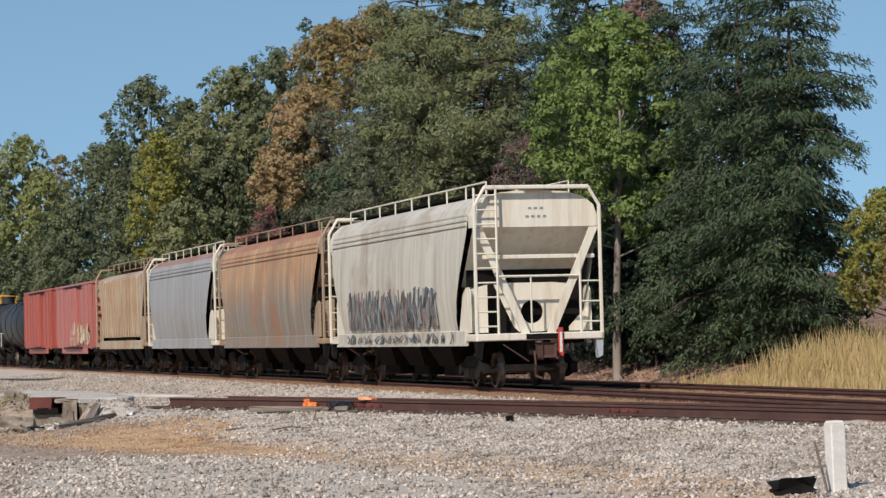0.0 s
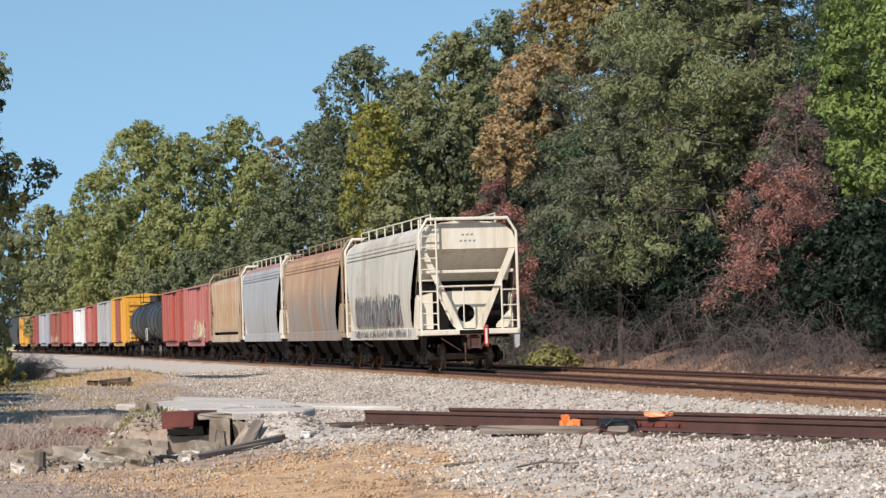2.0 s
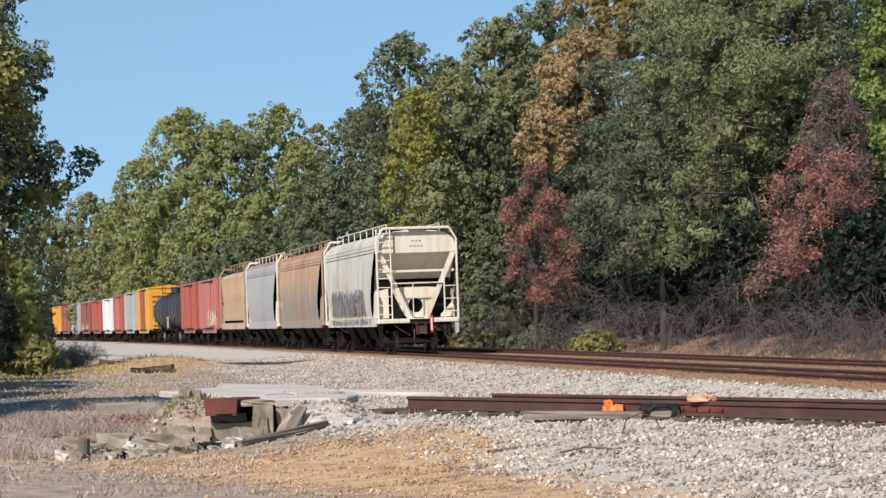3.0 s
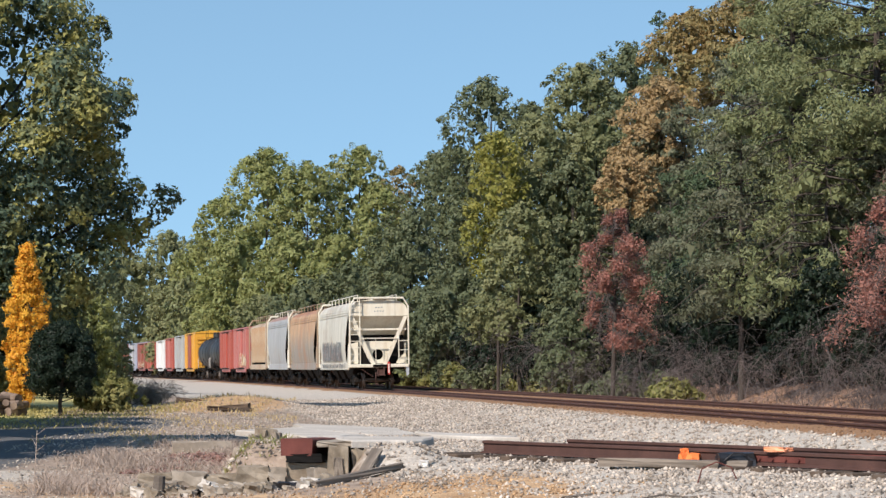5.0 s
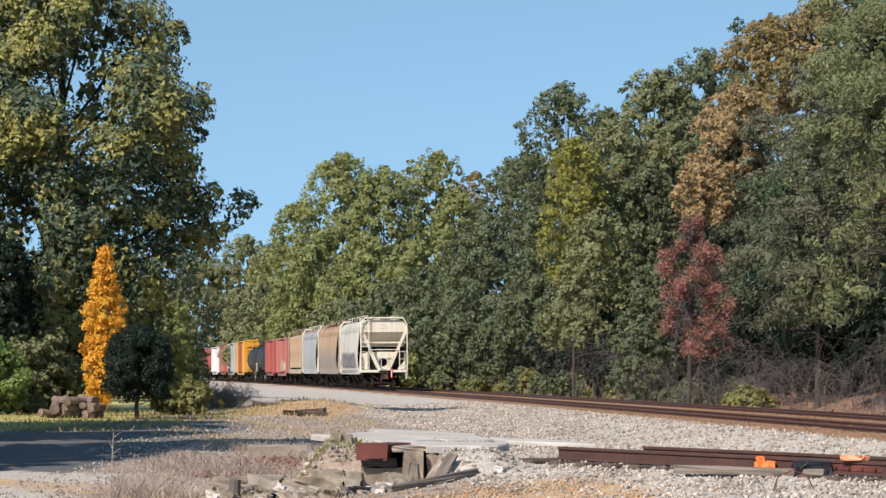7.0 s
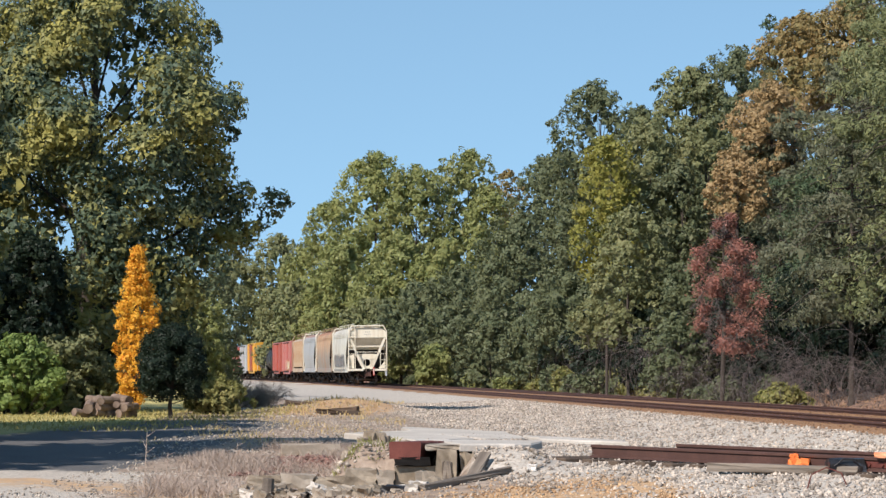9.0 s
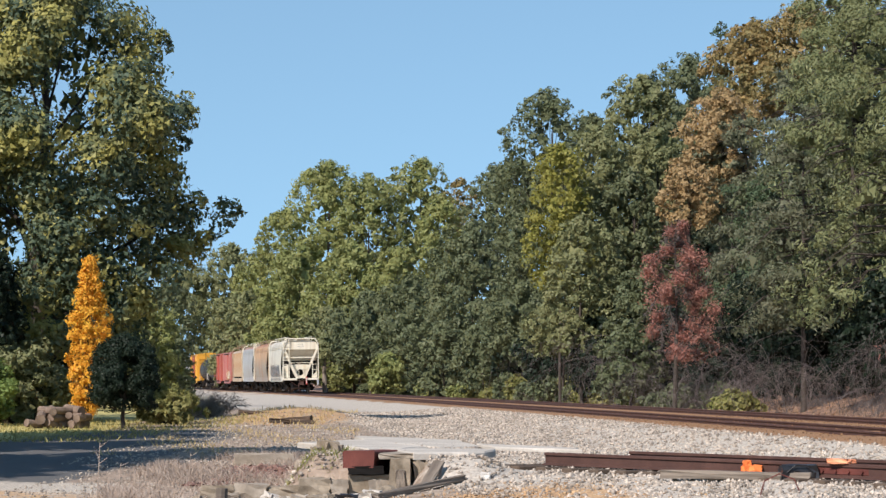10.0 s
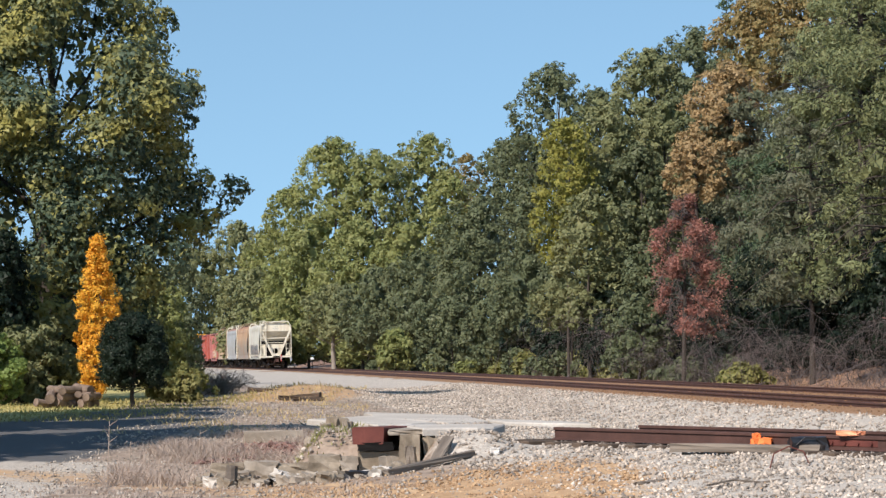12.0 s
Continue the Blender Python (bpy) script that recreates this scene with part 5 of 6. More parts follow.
def middle_wood():
    conifer(5.51, 185, 25.1, 1.5, "needle_blue", "tall slender blue-green conifer", 0.37, 25, 5600, size=0.301)
    broadleaf(6.15, 165, 22.7, 3.0, "leaf_orange", "oak with orange-brown leaves", 0.68, 34, 6888, 0.146)
    broadleaf(7.24, 162, 23.4, 3.3, "leaf_orange", "oak with orange and green leaves", 0.68, 33, 8252, 0.143)
    broadleaf(5.51, 152, 17.1, 2.6, "leaf_tan", "tree with tan-orange autumn leaves", 0.66, 32, 5772, 0.135)
    broadleaf(4.87, 146, 12.8, 1.8, "leaf_tan", "tree with yellow-tan leaves", 0.69, 32, 3500, 0.131)
    conifer(5.97, 150, 15.7, 3.5, "needle_dull", "dull green cedar in the wood", 0.19, 22, 19327, size=0.251)
    conifer(7.01, 146, 17.9, 4.2, "needle_dull", "broad dull green cedar", 0.14, 27, 37800, size=0.202)
    conifer(8.16, 142, 20.4, 3.8, "needle", "tall green pine in the wood", 0.06, 38, 37800, size=0.197)
    conifer(6.78, 134, 11.6, 3.3, "needle_blue", "dark green pine with hanging boughs", 0.38, 15, 17271, size=0.187, droop=0.5)
    conifer(8.04, 130, 12.4, 3.8, "needle_blue", "dark green cedar with bare twigs", 0.38, 17, 34660, size=0.182)
    conifer(5.74, 134, 9.2, 2.5, "needle_dull", "dull cedar at the wood edge", 0.28, 14, 13635, size=0.187)
    dead_pine(4.56, 122, 8.1, 1.5, "leaf_red", "dead pine with red-brown needles", 0.34, count=9000, boughs=48, skew=0.35)
    # shade below the pine boughs is painted into these trees' leaves
    broadleaf(5.63, 137, 6.6, 3.1, "leaf_shade", "shade-coloured shrubby tree under the pines", 0.09, 30, 5713, 0.161)
    broadleaf(7.01, 134, 6.7, 3.3, "leaf_shade", "shade-coloured shrubby tree under the pines", 0.09, 29, 6576, 0.159)
    broadleaf(8.16, 132, 6.6, 3.0, "leaf_shade", "shade-coloured shrubby tree under the pines", 0.09, 31, 5835, 0.156)
    conifer(8.48, 118, 17.5, 3.6, "needle", "tall green pine in the wood", 0.38, 32, 37800, size=0.169)
    conifer(10.10, 112, 17.5, 3.4, "needle", "tall green pine in the wood", 0.38, 32, 37800, size=0.161)
    conifer(7.20, 112, 10.5, 3.2, "needle_dull", "dull cedar with hanging boughs", 0.38, 14, 17526, size=0.161, droop=0.55)
    conifer(8.94, 104, 10.2, 3.4, "needle", "green pine with hanging boughs", 0.38, 14, 22097, size=0.153, droop=0.55)
    conifer(10.56, 104, 10.8, 2.8, "needle_dull", "dull cedar with dead twigs", 0.38, 16, 31196, size=0.153)
    conifer(11.93, 106, 16.4, 3.0, "needle_blue", "tall blue-green pine in the wood", 0.38, 31, 37800, size=0.155)
    dead_pine(10.84, 95, 9.6, 1.6, "leaf_maroon", "dead pine with brown needles", 0.29, count=4500)
    dead_pine(10.50, 92, 6.8, 2.3, "leaf_red", "dead pine with drooping red-brown needles", 0.42, count=6300, boughs=44)
    # undergrowth in leaf_shade, its colour standing for the dark gaps
    broadleaf(13.25, 96, 5.6, 3.4, "leaf_shade", "shade-coloured undergrowth tree behind the trunk", 0.03, 27, 11254, 0.121)
    broadleaf(11.54, 100, 6.4, 3.6, "leaf_shade", "shade-coloured undergrowth tree", 0.03, 28, 12063, 0.125)
    broadleaf(14.50, 92, 7.7, 2.8, "leaf_shade", "shade-coloured tree behind the cedars", 0.03, 38, 11258, 0.117)
    broadleaf(15.43, 86, 6.1, 2.6, "leaf_shade", "shade-coloured tree behind the cedars", 0.03, 33, 9495, 0.112)
    broadleaf(9.97, 104, 6.1, 3.7, "leaf_shade", "shade-coloured undergrowth tree", 0.03, 27, 11559, 0.129)
    broadleaf(8.36, 114, 5.3, 3.0, "leaf_shade", "shade-coloured shrubby tree under the pines", 0.11, 26, 6543, 0.138)
    broadleaf(9.98, 110, 4.9, 2.9, "leaf_shade", "shade-coloured shrubby tree under the pines", 0.12, 25, 6189, 0.135)
    broadleaf(11.47, 108, 5.2, 2.9, "leaf_shade", "shade-coloured shrubby tree under the pines", 0.10, 27, 6526, 0.133)
    broadleaf(4.00, 146, 7.3, 2.1, "leaf_dark", "green tree at the wood edge", 0.44, 30, 4268, 0.131)
    # leaf_shade fillers darken the wood edge by colour
    broadleaf(4.00, 152, 6.6, 2.8, "leaf_shade", "shade-coloured tree filling the wood edge", 0.06, 32, 6557, 0.135)
    broadleaf(4.82, 138, 5.2, 2.5, "leaf_shade", "shade-coloured shrub under the dead tree", 0.09, 29, 6837, 0.125)
    broadleaf(3.66, 136, 4.1, 1.9, "leaf_dark", "green shrub at the wood edge", 0.12, 29, 4100, 0.123)
    broadleaf(5.05, 178, 16.3, 3.3, "leaf_dark", "deep green tree inside the wood", 0.23, 40, 3947, 0.240)
    broadleaf(6.21, 172, 14.0, 3.9, "leaf_dark", "deep green tree inside the wood", 0.26, 37, 6338, 0.195)
    broadleaf(7.59, 168, 17.1, 4.1, "leaf_dark", "deep green tree inside the wood", 0.21, 40, 8640, 0.192)
    broadleaf(8.62, 160, 15.0, 3.6, "leaf_dark", "deep green tree inside the wood", 0.23, 40, 7093, 0.185)
    broadleaf(7.08, 140, 12.9, 3.4, "leaf_dark", "deep green tree inside the wood", 0.19, 40, 7441, 0.164)
    broadleaf(8.71, 134, 13.2, 3.3, "leaf_dark", "deep green tree inside the wood", 0.18, 40, 7817, 0.159)
    broadleaf(10.33, 130, 13.0, 3.2, "leaf_dark", "deep green tree inside the wood", 0.18, 40, 7910, 0.153)
    broadleaf(11.82, 126, 13.9, 3.1, "leaf_dark", "deep green tree inside the wood", 0.16, 40, 8471, 0.151)
    broadleaf(12.16, 122, 16.5, 3.0, "leaf_dark", "deep green tree inside the wood", 0.13, 40, 10137, 0.147)


def near_wood():
    conifer(8.25, 112, 19.9, 3.4, "needle", "tall green pine behind the train", 0.47, 23, 37800, size=0.161)
    conifer(9.97, 104, 19.7, 3.4, "needle", "tall green pine behind the train", 0.40, 26, 37800, size=0.153)
    conifer(12.47, 98, 19.4, 3.2, "needle_blue", "tall pine behind the green tree", 0.26, 32, 37800, size=0.145)
    broadleaf(13.49, 77, 12.5, 2.9, "leaf_bright", "bright green sweetgum tree with bare trunk", 0.37, 37, 16836, 0.104, lobe=0.8, trunk=0.13, bark="pale_bark")
    broadleaf(13.9, 92, 14.8, 1.5, "leaf_maroon", "tree top with dull maroon leaves", 0.80, 30, 4918, 0.09)
    conifer(14.97, 78, 12.8, 2.7, "needle_blue", "full blue-green cedar by the track", 0.05, 27, 37800, size=0.148, full=0.97, wide_leaf=0.2, bare=0.05, taper=0.32)
    conifer(16.74, 72, 13.5, 3.2, "needle_blue", "full blue-green cedar by the track", 0.03, 29, 37800, size=0.148, full=0.97, wide_leaf=0.2, bare=0.05, taper=0.32)
    conifer(18.2, 68, 12.6, 2.9, "needle_blue", "full blue-green cedar by the track", 0.03, 27, 37800, size=0.148, full=0.97, wide_leaf=0.2, bare=0.05, taper=0.32)
    broadleaf(15.74, 75, 6.4, 2.3, "needle_blue", "dense dark cedar scrub beside the track", 0.03, 39, 12132, 0.096)
    broadleaf(17.90, 71, 6.7, 2.5, "needle_blue", "dense dark cedar scrub beside the track", 0.03, 37, 14344, 0.096)
    broadleaf(16.98, 76, 10.2, 2.7, "needle_blue", "dense dark cedar behind others", 0.50, 29, 13011, 0.096)
    broadleaf(20.79, 64, 5.5, 1.3, "leaf_yellow", "small tree with yellow and green leaves", 0.26, 40, 8591, 0.069)
    broadleaf(21.84, 62, 5.1, 1.4, "leaf_orange", "small orange autumn tree", 0.28, 38, 8728, 0.067)
    conifer(22.44, 80, 13.9, 1.7, "needle_blue", "blue-green pine standing alone", 0.54, 14, 23800, size=0.124)
    broadleaf(22.29, 84, 7.7, 2.8, "leaf_green", "green tree behind the grass", 0.25, 31, 19164, 0.084)
    broadleaf(24.36, 84, 12.3, 3.4, "leaf_green", "green tree behind the grass", 0.15, 40, 30799, 0.084)


def left_wood():
    broadleaf(-6.43, 124, 4.9, 2.0, "leaf_olive", "olive green tree behind the oak", 0.06, 33, 5950, 0.114)
    broadleaf(-5.85, 138, 5.9, 1.5, "leaf_dark", "dark green tree beside the track", 0.03, 40, 4493, 0.125)
    broadleaf(-5.98, 126, 2.9, 1.4, "leaf_green", "green bushy tree behind the oak", 0.03, 31, 3500, 0.116)
    broadleaf(-7.18, 130, 4.6, 2.4, "leaf_green", "green tree behind the oak", 0.06, 29, 6614, 0.118)
    # two trees coloured as the shade inside the wood
    broadleaf(4.05, 200, 10.9, 3.7, "leaf_shade", "shade-coloured tree inside the wood", 0.15, 35, 4184, 0.224)
    broadleaf(4.87, 170, 11.8, 3.1, "leaf_shade", "shade-coloured tree inside the wood", 0.13, 40, 4923, 0.194)
    broadleaf(-8.79, 120, 4.3, 3.2, "leaf_dark", "dark tree behind the oak", 0.03, 24, 11359, 0.111)


def brush_line():
    r = random.Random(31)
    b = 1.9
    while b < 13.2:                                      # low dead brush along the foot of the wood
        tall = r.uniform(1.0, 2.4) if b < 4.5 else r.choice((1.2, 1.7, 2.4, 3.4, 4.4)) * r.uniform(0.8, 1.15)
        twiggy(b, beside(b, r.uniform(10.4, 11.8)), tall, 0.7 + tall * 0.22, "tangle of bare grey dead branches", 34, low=0.0, thick=0.011, arch=0.65)
        b += r.uniform(0.8, 1.7)
    b = 3.4
    while b < 14.5:                                      # shrubs close behind it, the wood's shade put into their leaf colour
        broadleaf(b, beside(b, r.uniform(12.0, 13.0)), r.uniform(2.8, 4.4) if b < 5.6 else r.uniform(4.2, 6.6), r.uniform(1.8, 2.5), "leaf_shade", "shade-coloured shrub at the foot of the wood", 0.02, 20, 3400, 0.13, name="shrub")
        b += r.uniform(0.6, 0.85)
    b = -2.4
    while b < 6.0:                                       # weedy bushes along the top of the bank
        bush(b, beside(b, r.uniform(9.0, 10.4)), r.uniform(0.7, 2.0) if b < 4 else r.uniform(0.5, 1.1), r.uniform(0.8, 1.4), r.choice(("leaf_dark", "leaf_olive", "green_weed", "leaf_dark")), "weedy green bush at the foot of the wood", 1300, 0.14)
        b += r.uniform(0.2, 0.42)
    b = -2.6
    while b < 3.2:                                       # shrubs coloured as the deep shade under the trees along the bend
        broadleaf(b, beside(b, 14.0), r.uniform(3.2, 4.6), r.uniform(2.2, 3.0), "leaf_shade", "shade-coloured shrub filling the hollow under the trees", 0.02, 20, 1800, 0.20, name="shrub")
        b += r.uniform(0.55, 0.8)
    for b, d, top, w in ((5.0, 124, 8.0, 1.6), (5.5, 121, 6.5, 1.8), (6.9, 114, 8.5, 2.0), (8.2, 106, 8.0, 2.0), (9.8, 95, 7.6, 2.0), (11.0, 90, 8.0, 2.0), (11.6, 87, 6.0, 2.0), (4.15, 144, 11.5, 1.5)):
        twiggy(b, d, top, w, "bare grey dead tree with drooping twigs", 26, name="dead_tree", category="tree", arch=0.8, thick=0.012)


far_wood()
middle_wood()
near_wood()
left_wood()
brush_line()


def left_side():
    # oak's sunlit and shaded patches come from its leaf colour
    broadleaf(-8.55, 92, 14.8, 5.0, "leaf_oak", "large oak with shade and sunlit yellow patches in its leaf colour", 0.13, 95, 72000, 0.135, shape="broad", trunk=0.34, name="oak_tree", seed=11, lobe=0.85, loose=0.6, turn=0,
              limbs=[(3.9, -0.2, 9.6, 0.9), (4.0, 0.2, 6.4, 1.0), (4.6, 0.0, 6.8, 0.8), (3.2, 0.0, 4.9, 0.9), (4.55, -0.5, 10.0, 0.7), (4.85, 0.2, 10.5, 0.5), (4.5, 0.4, 9.2, 0.4), (4.1, 0.0, 8.1, 0.6), (5.1, -0.3, 7.2, 0.55), (5.7, 0.2, 6.7, 0.65), (6.2, 0.0, 6.9, 0.45), (5.3, 0.3, 6.0, 0.55), (4.4, -0.4, 5.6, 0.6), (3.6, -0.3, 6.6, 0.8), (3.7, 0.3, 12.4, 0.6), (3.3, -0.2, 11.4, 0.7)])
    broadleaf(-11.4, 96, 14.5, 5.5, "leaf_oak", "large oak with yellow patches of sun in its leaf colour", 0.12, 46, 37400, 0.099, trunk=0.34, name="oak_tree", seed=5, lobe=0.7)
    broadleaf(-7.5, 84, 4.7, 0.72, "leaf_flame", "slim young maple in orange-yellow leaf", 0.05, 30, 11500, 0.056, shape="column", name="maple_sapling", lobe=0.9, loose=1.1)
    # the shadow this round tree stands in is put into its leaf colour
    broadleaf(-6.75, 80, 2.35, 1.08, "leaf_shade", "small round tree with shade-coloured leaves", 0.20, 30, 34000, 0.046, name="round_tree", trunk=0.06, lobe=1.1, loose=0.6)
    # two trees added below the oak, their colour standing for its deep shade
    broadleaf(-9.6, 87, 5.2, 1.4, "leaf_shade", "shade-coloured understorey tree added below the oak", 0.32, 24, 9000, 0.10)
    broadleaf(-8.2, 97, 6.0, 1.8, "leaf_shade", "shade-coloured understorey tree added below the oak", 0.10, 24, 7000, 0.10)
    bush(-9.0, 87, 2.7, 1.6, "leaf_green", "green bush below the oak", 10200, 0.076)
    bush(-9.9, 84, 2.2, 1.5, "leaf_bright", "green bush below the oak", 10200, 0.076)
    bush(-8.2, 88, 1.6, 1.2, "leaf_green", "green bush below the oak", 6800, 0.076)
    bush(-5.85, 86, 0.9, 1.1, "green_weed", "light green weedy bush", 6800, 0.068)
    twiggy(-5.10, 100, 1.1, 0.8, "dry brown weeds beside the track", 220, "weed", "dry_weeds", "weeds", 0.3, 0.012)
    # trees off to the side whose shade falls on the road
    for x, y, h, s in ((-17.5, 38, 11.5, 1), (-16.5, 43, 11.8, 2), (-13.6, 47.5, 15.0, 3), (-16.8, 54, 12.8, 4), (-17.0, 61, 12.5, 5)):
        broadleaf(math.degrees(math.atan2(x, y)), math.hypot(x, y), h, 4.3 if h < 12 else 2.4, "leaf_oak", "roadside oak shading the gravel road", 0.10, 30, 9000, 0.34, seed=40 + s, name="oak_tree")

    # unseen tall trees added only to throw shade on the lower oak
    for x, y, h, s in ((-28.5, 74, 19.0, 6), (-33, 78, 20.0, 7), (-37, 70, 20.0, 8)):
        broadleaf(math.degrees(math.atan2(x, y)), math.hypot(x, y), h, 5.0, "leaf_oak", "unseen tall oak added to shade the foot of the large oak", 0.15, 30, 7000, 0.42, seed=40 + s, name="oak_tree")
    broadleaf(math.degrees(math.atan2(-14.3, 68.5)), math.hypot(14.3, 68.5), 9.0, 2.1, "leaf_oak", "slim roadside oak shading the gravel road", 0.25, 24, 9000, 0.14, seed=52, name="oak_tree")
    broadleaf(math.degrees(math.atan2(-15.8, 66)), math.hypot(15.8, 66), 9.0, 1.9, "leaf_oak", "slim roadside oak shading the gravel road", 0.25, 24, 6000, 0.2, seed=51, name="oak_tree")


left_side()


# ---- loose stones ----
def stones(name, x, y, size, mat, label, seed):
    """Angular stones as jittered octahedra resting on the ground."""
    rng = np.random.default_rng(seed)
    n = len(x)
    z = land(x, y)
    base = np.array([(1, 0, 0), (-1, 0, 0), (0, 1, 0), (0, -1, 0), (0, 0, 1), (0, 0, -1)], float)
    v = base[None] * rng.uniform(0.6, 1.25, (n, 6, 1)) + rng.normal(0, 0.22, (n, 6, 3))
    v *= (size[:, None] * rng.uniform(0.7, 1.3, (n, 3)) * np.array([1, 1, 0.75]))[:, None, :]
    a = rng.uniform(0, 6.283, n)
    t = rng.normal(0, 0.5, n)
    c, s = np.cos(t)[:, None], np.sin(t)[:, None]
    vy, vz = v[:, :, 1] * c - v[:, :, 2] * s, v[:, :, 1] * s + v[:, :, 2] * c
    c, s = np.cos(a)[:, None], np.sin(a)[:, None]
    vx, vy = v[:, :, 0] * c - vy * s, v[:, :, 0] * s + vy * c
    co = np.stack([vx + x[:, None], vy + y[:, None], vz + (z + size * 0.25)[:, None]], -1).reshape(-1, 3)
    f = np.array([(0, 2, 4), (2, 1, 4), (1, 3, 4), (3, 0, 4), (2, 0, 5), (1, 2, 5), (3, 1, 5), (0, 3, 5)])
    idx = (np.arange(n)[:, None, None] * 6 + f[None]).reshape(-1)
    me = bpy.data.meshes.new(name)
    me.vertices.add(n * 6)
    me.vertices.foreach_set("co", co.astype(np.float32).ravel())
    me.loops.add(len(idx))
    me.loops.foreach_set("vertex_index", idx.astype(np.int32))
    me.polygons.add(n * 8)
    me.polygons.foreach_set("loop_start", np.arange(0, len(idx), 3, dtype=np.int32))
    me.polygons.foreach_set("loop_total", np.full(n * 8, 3, dtype=np.int32))
    me.update(calc_edges=True)
    solid(name, me, mat, label, "gravel", kind="stuff")


def lay_stones():
    rng = np.random.default_rng(21)
    # slope in front of the spur
    y = rng.uniform(10, 38.5, 90000)
    s = -0.95 - 10.5 * rng.uniform(0, 1, 90000) ** 1.15
    x = spur_x(y) + s / 0.8
    clay = 1.1 * np.exp(-((x - 1.0) / 1.2) ** 2 - ((y - 32.5) / 2.6) ** 2) + 0.55 * np.exp(-((s + 6.0) / 1.6) ** 2) * (x < 7)
    keep = (x > 0.3 - (y - 34) * 0.25) & (rng.uniform(0, 1, 90000) > clay * 0.72) & (x < 13) & (y > 10)
    x, y = x[keep][:22000], y[keep][:22000]
    stones("ballast_slope", x, y, rng.uniform(0.014, 0.040, len(x)), "stone", "loose grey and tan crushed stone ballast", 1)
    y = rng.uniform(11, 25, 10000)
    x = rng.uniform(-2.5, 9.5, 10000)
    ok = (x - spur_x(y)) < -1.4
    stones("near_ballast", x[ok], y[ok], rng.uniform(0.016, 0.042, ok.sum()), "stone", "loose tan and grey stones at the slope foot", 12)
    y = rng.uniform(25, 36, 14000)
    x = rng.uniform(-2.5, 5.5, 14000)
    ok = (np.exp(-((x - 1.0) / 1.6) ** 2 - ((y - 32.0) / 3.2) ** 2) + 0.6 * np.exp(-(((x - spur_x(y)) * 0.8 + 6.0) / 1.8) ** 2)) > rng.uniform(0.15, 0.9, 14000)
    stones("clay_crumbs", x[ok], y[ok], rng.uniform(0.008, 0.026, ok.sum()), "clay_crumb", "orange clay crumbs and pebbles on the slope", 14)
    y = rng.uniform(37.6, 49, 5000)
    x = rng.uniform(-2.7, 0.9, 5000)
    stones("dock_gravel", x, y, rng.uniform(0.014, 0.040, 5000), "stone", "pale gravel round the dock slabs", 15)
    y = rng.uniform(30, 56, 9000)
    x = rng.uniform(-6.5, 3.5, 9000)
    ok = (x < 1.2 - (y - 34) * 0.25) & (land(x, y) < -0.4)
    stones("yard_pebbles", x[ok], y[ok], rng.uniform(0.010, 0.032, ok.sum()), "pebble", "scattered small stones in the dusty yard", 11)
    y = rng.uniform(52, 92, 4200)
    x = rng.uniform(-7.5, -1.0, 4200)
    stones("dusty_pebbles", x, y, rng.uniform(0.016, 0.042, 4200), "pebble", "scattered stones on the dusty ground", 18)
    # bed of the spur and the strip between it and the main line
    y = rng.uniform(16, 39, 14000)
    x = spur_x(y) + rng.uniform(-1.1, 2.2, 14000)
    keep = track_x(y) - x > 3.2
    stones("spur_ballast", x[keep], y[keep], rng.uniform(0.02, 0.045, keep.sum()), "stone", "grey crushed stone between the rusty rails", 2)
    y = 30 + 88 * rng.uniform(0, 1, 24000) ** 1.1
    u = -2.1 - 6.6 * rng.uniform(0, 1, 24000)
    x = track_x(y) + u
    keep = (x - spur_x(np.minimum(y, 60)) > 0.9) & (x > -9.5)
    stones("shoulder_ballast", x[keep], y[keep], rng.uniform(0.024, 0.046, keep.sum()), "stone", "pale grey crushed stone beside the main line", 3)
    y = 30 + 60 * rng.uniform(0, 1, 8000) ** 1.2
    x = track_x(y) + rng.uniform(-2.2, 6.6, 8000)
    stones("track_ballast", x, y, rng.uniform(0.012, 0.028, 8000), "stone_rust", "rust-stained brown ballast under the main tracks", 4)


lay_stones()


# ---- grass and weeds ----
def blades(name, x, y, height, mat, label, seed, lean=0.3, wide=0.012, category="grass"):
    rng = np.random.default_rng(seed)
    n = len(x)
    p = np.stack([x, y, land(x, y) - 0.02], -1)
    a = rng.uniform(0, 6.283, n)
    w = np.stack([np.cos(a), np.sin(a), np.zeros(n)], -1) * (wide * rng.uniform(0.6, 1.5, n))[:, None]
    tip = np.stack([rng.normal(0, lean, n), rng.normal(0, lean, n), np.ones(n)], -1) * (height * rng.uniform(0.5, 1.2, n))[:, None]
    mid = tip * 0.55 + np.array([0, 0, 0.06]) * height[:, None]
    v = np.stack([p - w, p + w, p + mid + w * 0.8, p + mid - w * 0.8], 1)
    v2 = np.stack([p + mid - w * 0.8, p + mid + w * 0.8, p + tip + w * 0.15, p + tip - w * 0.15], 1)
    solid(name, quads(name, np.concatenate([v, v2]), mat, 4), None, label, category, kind="stuff")


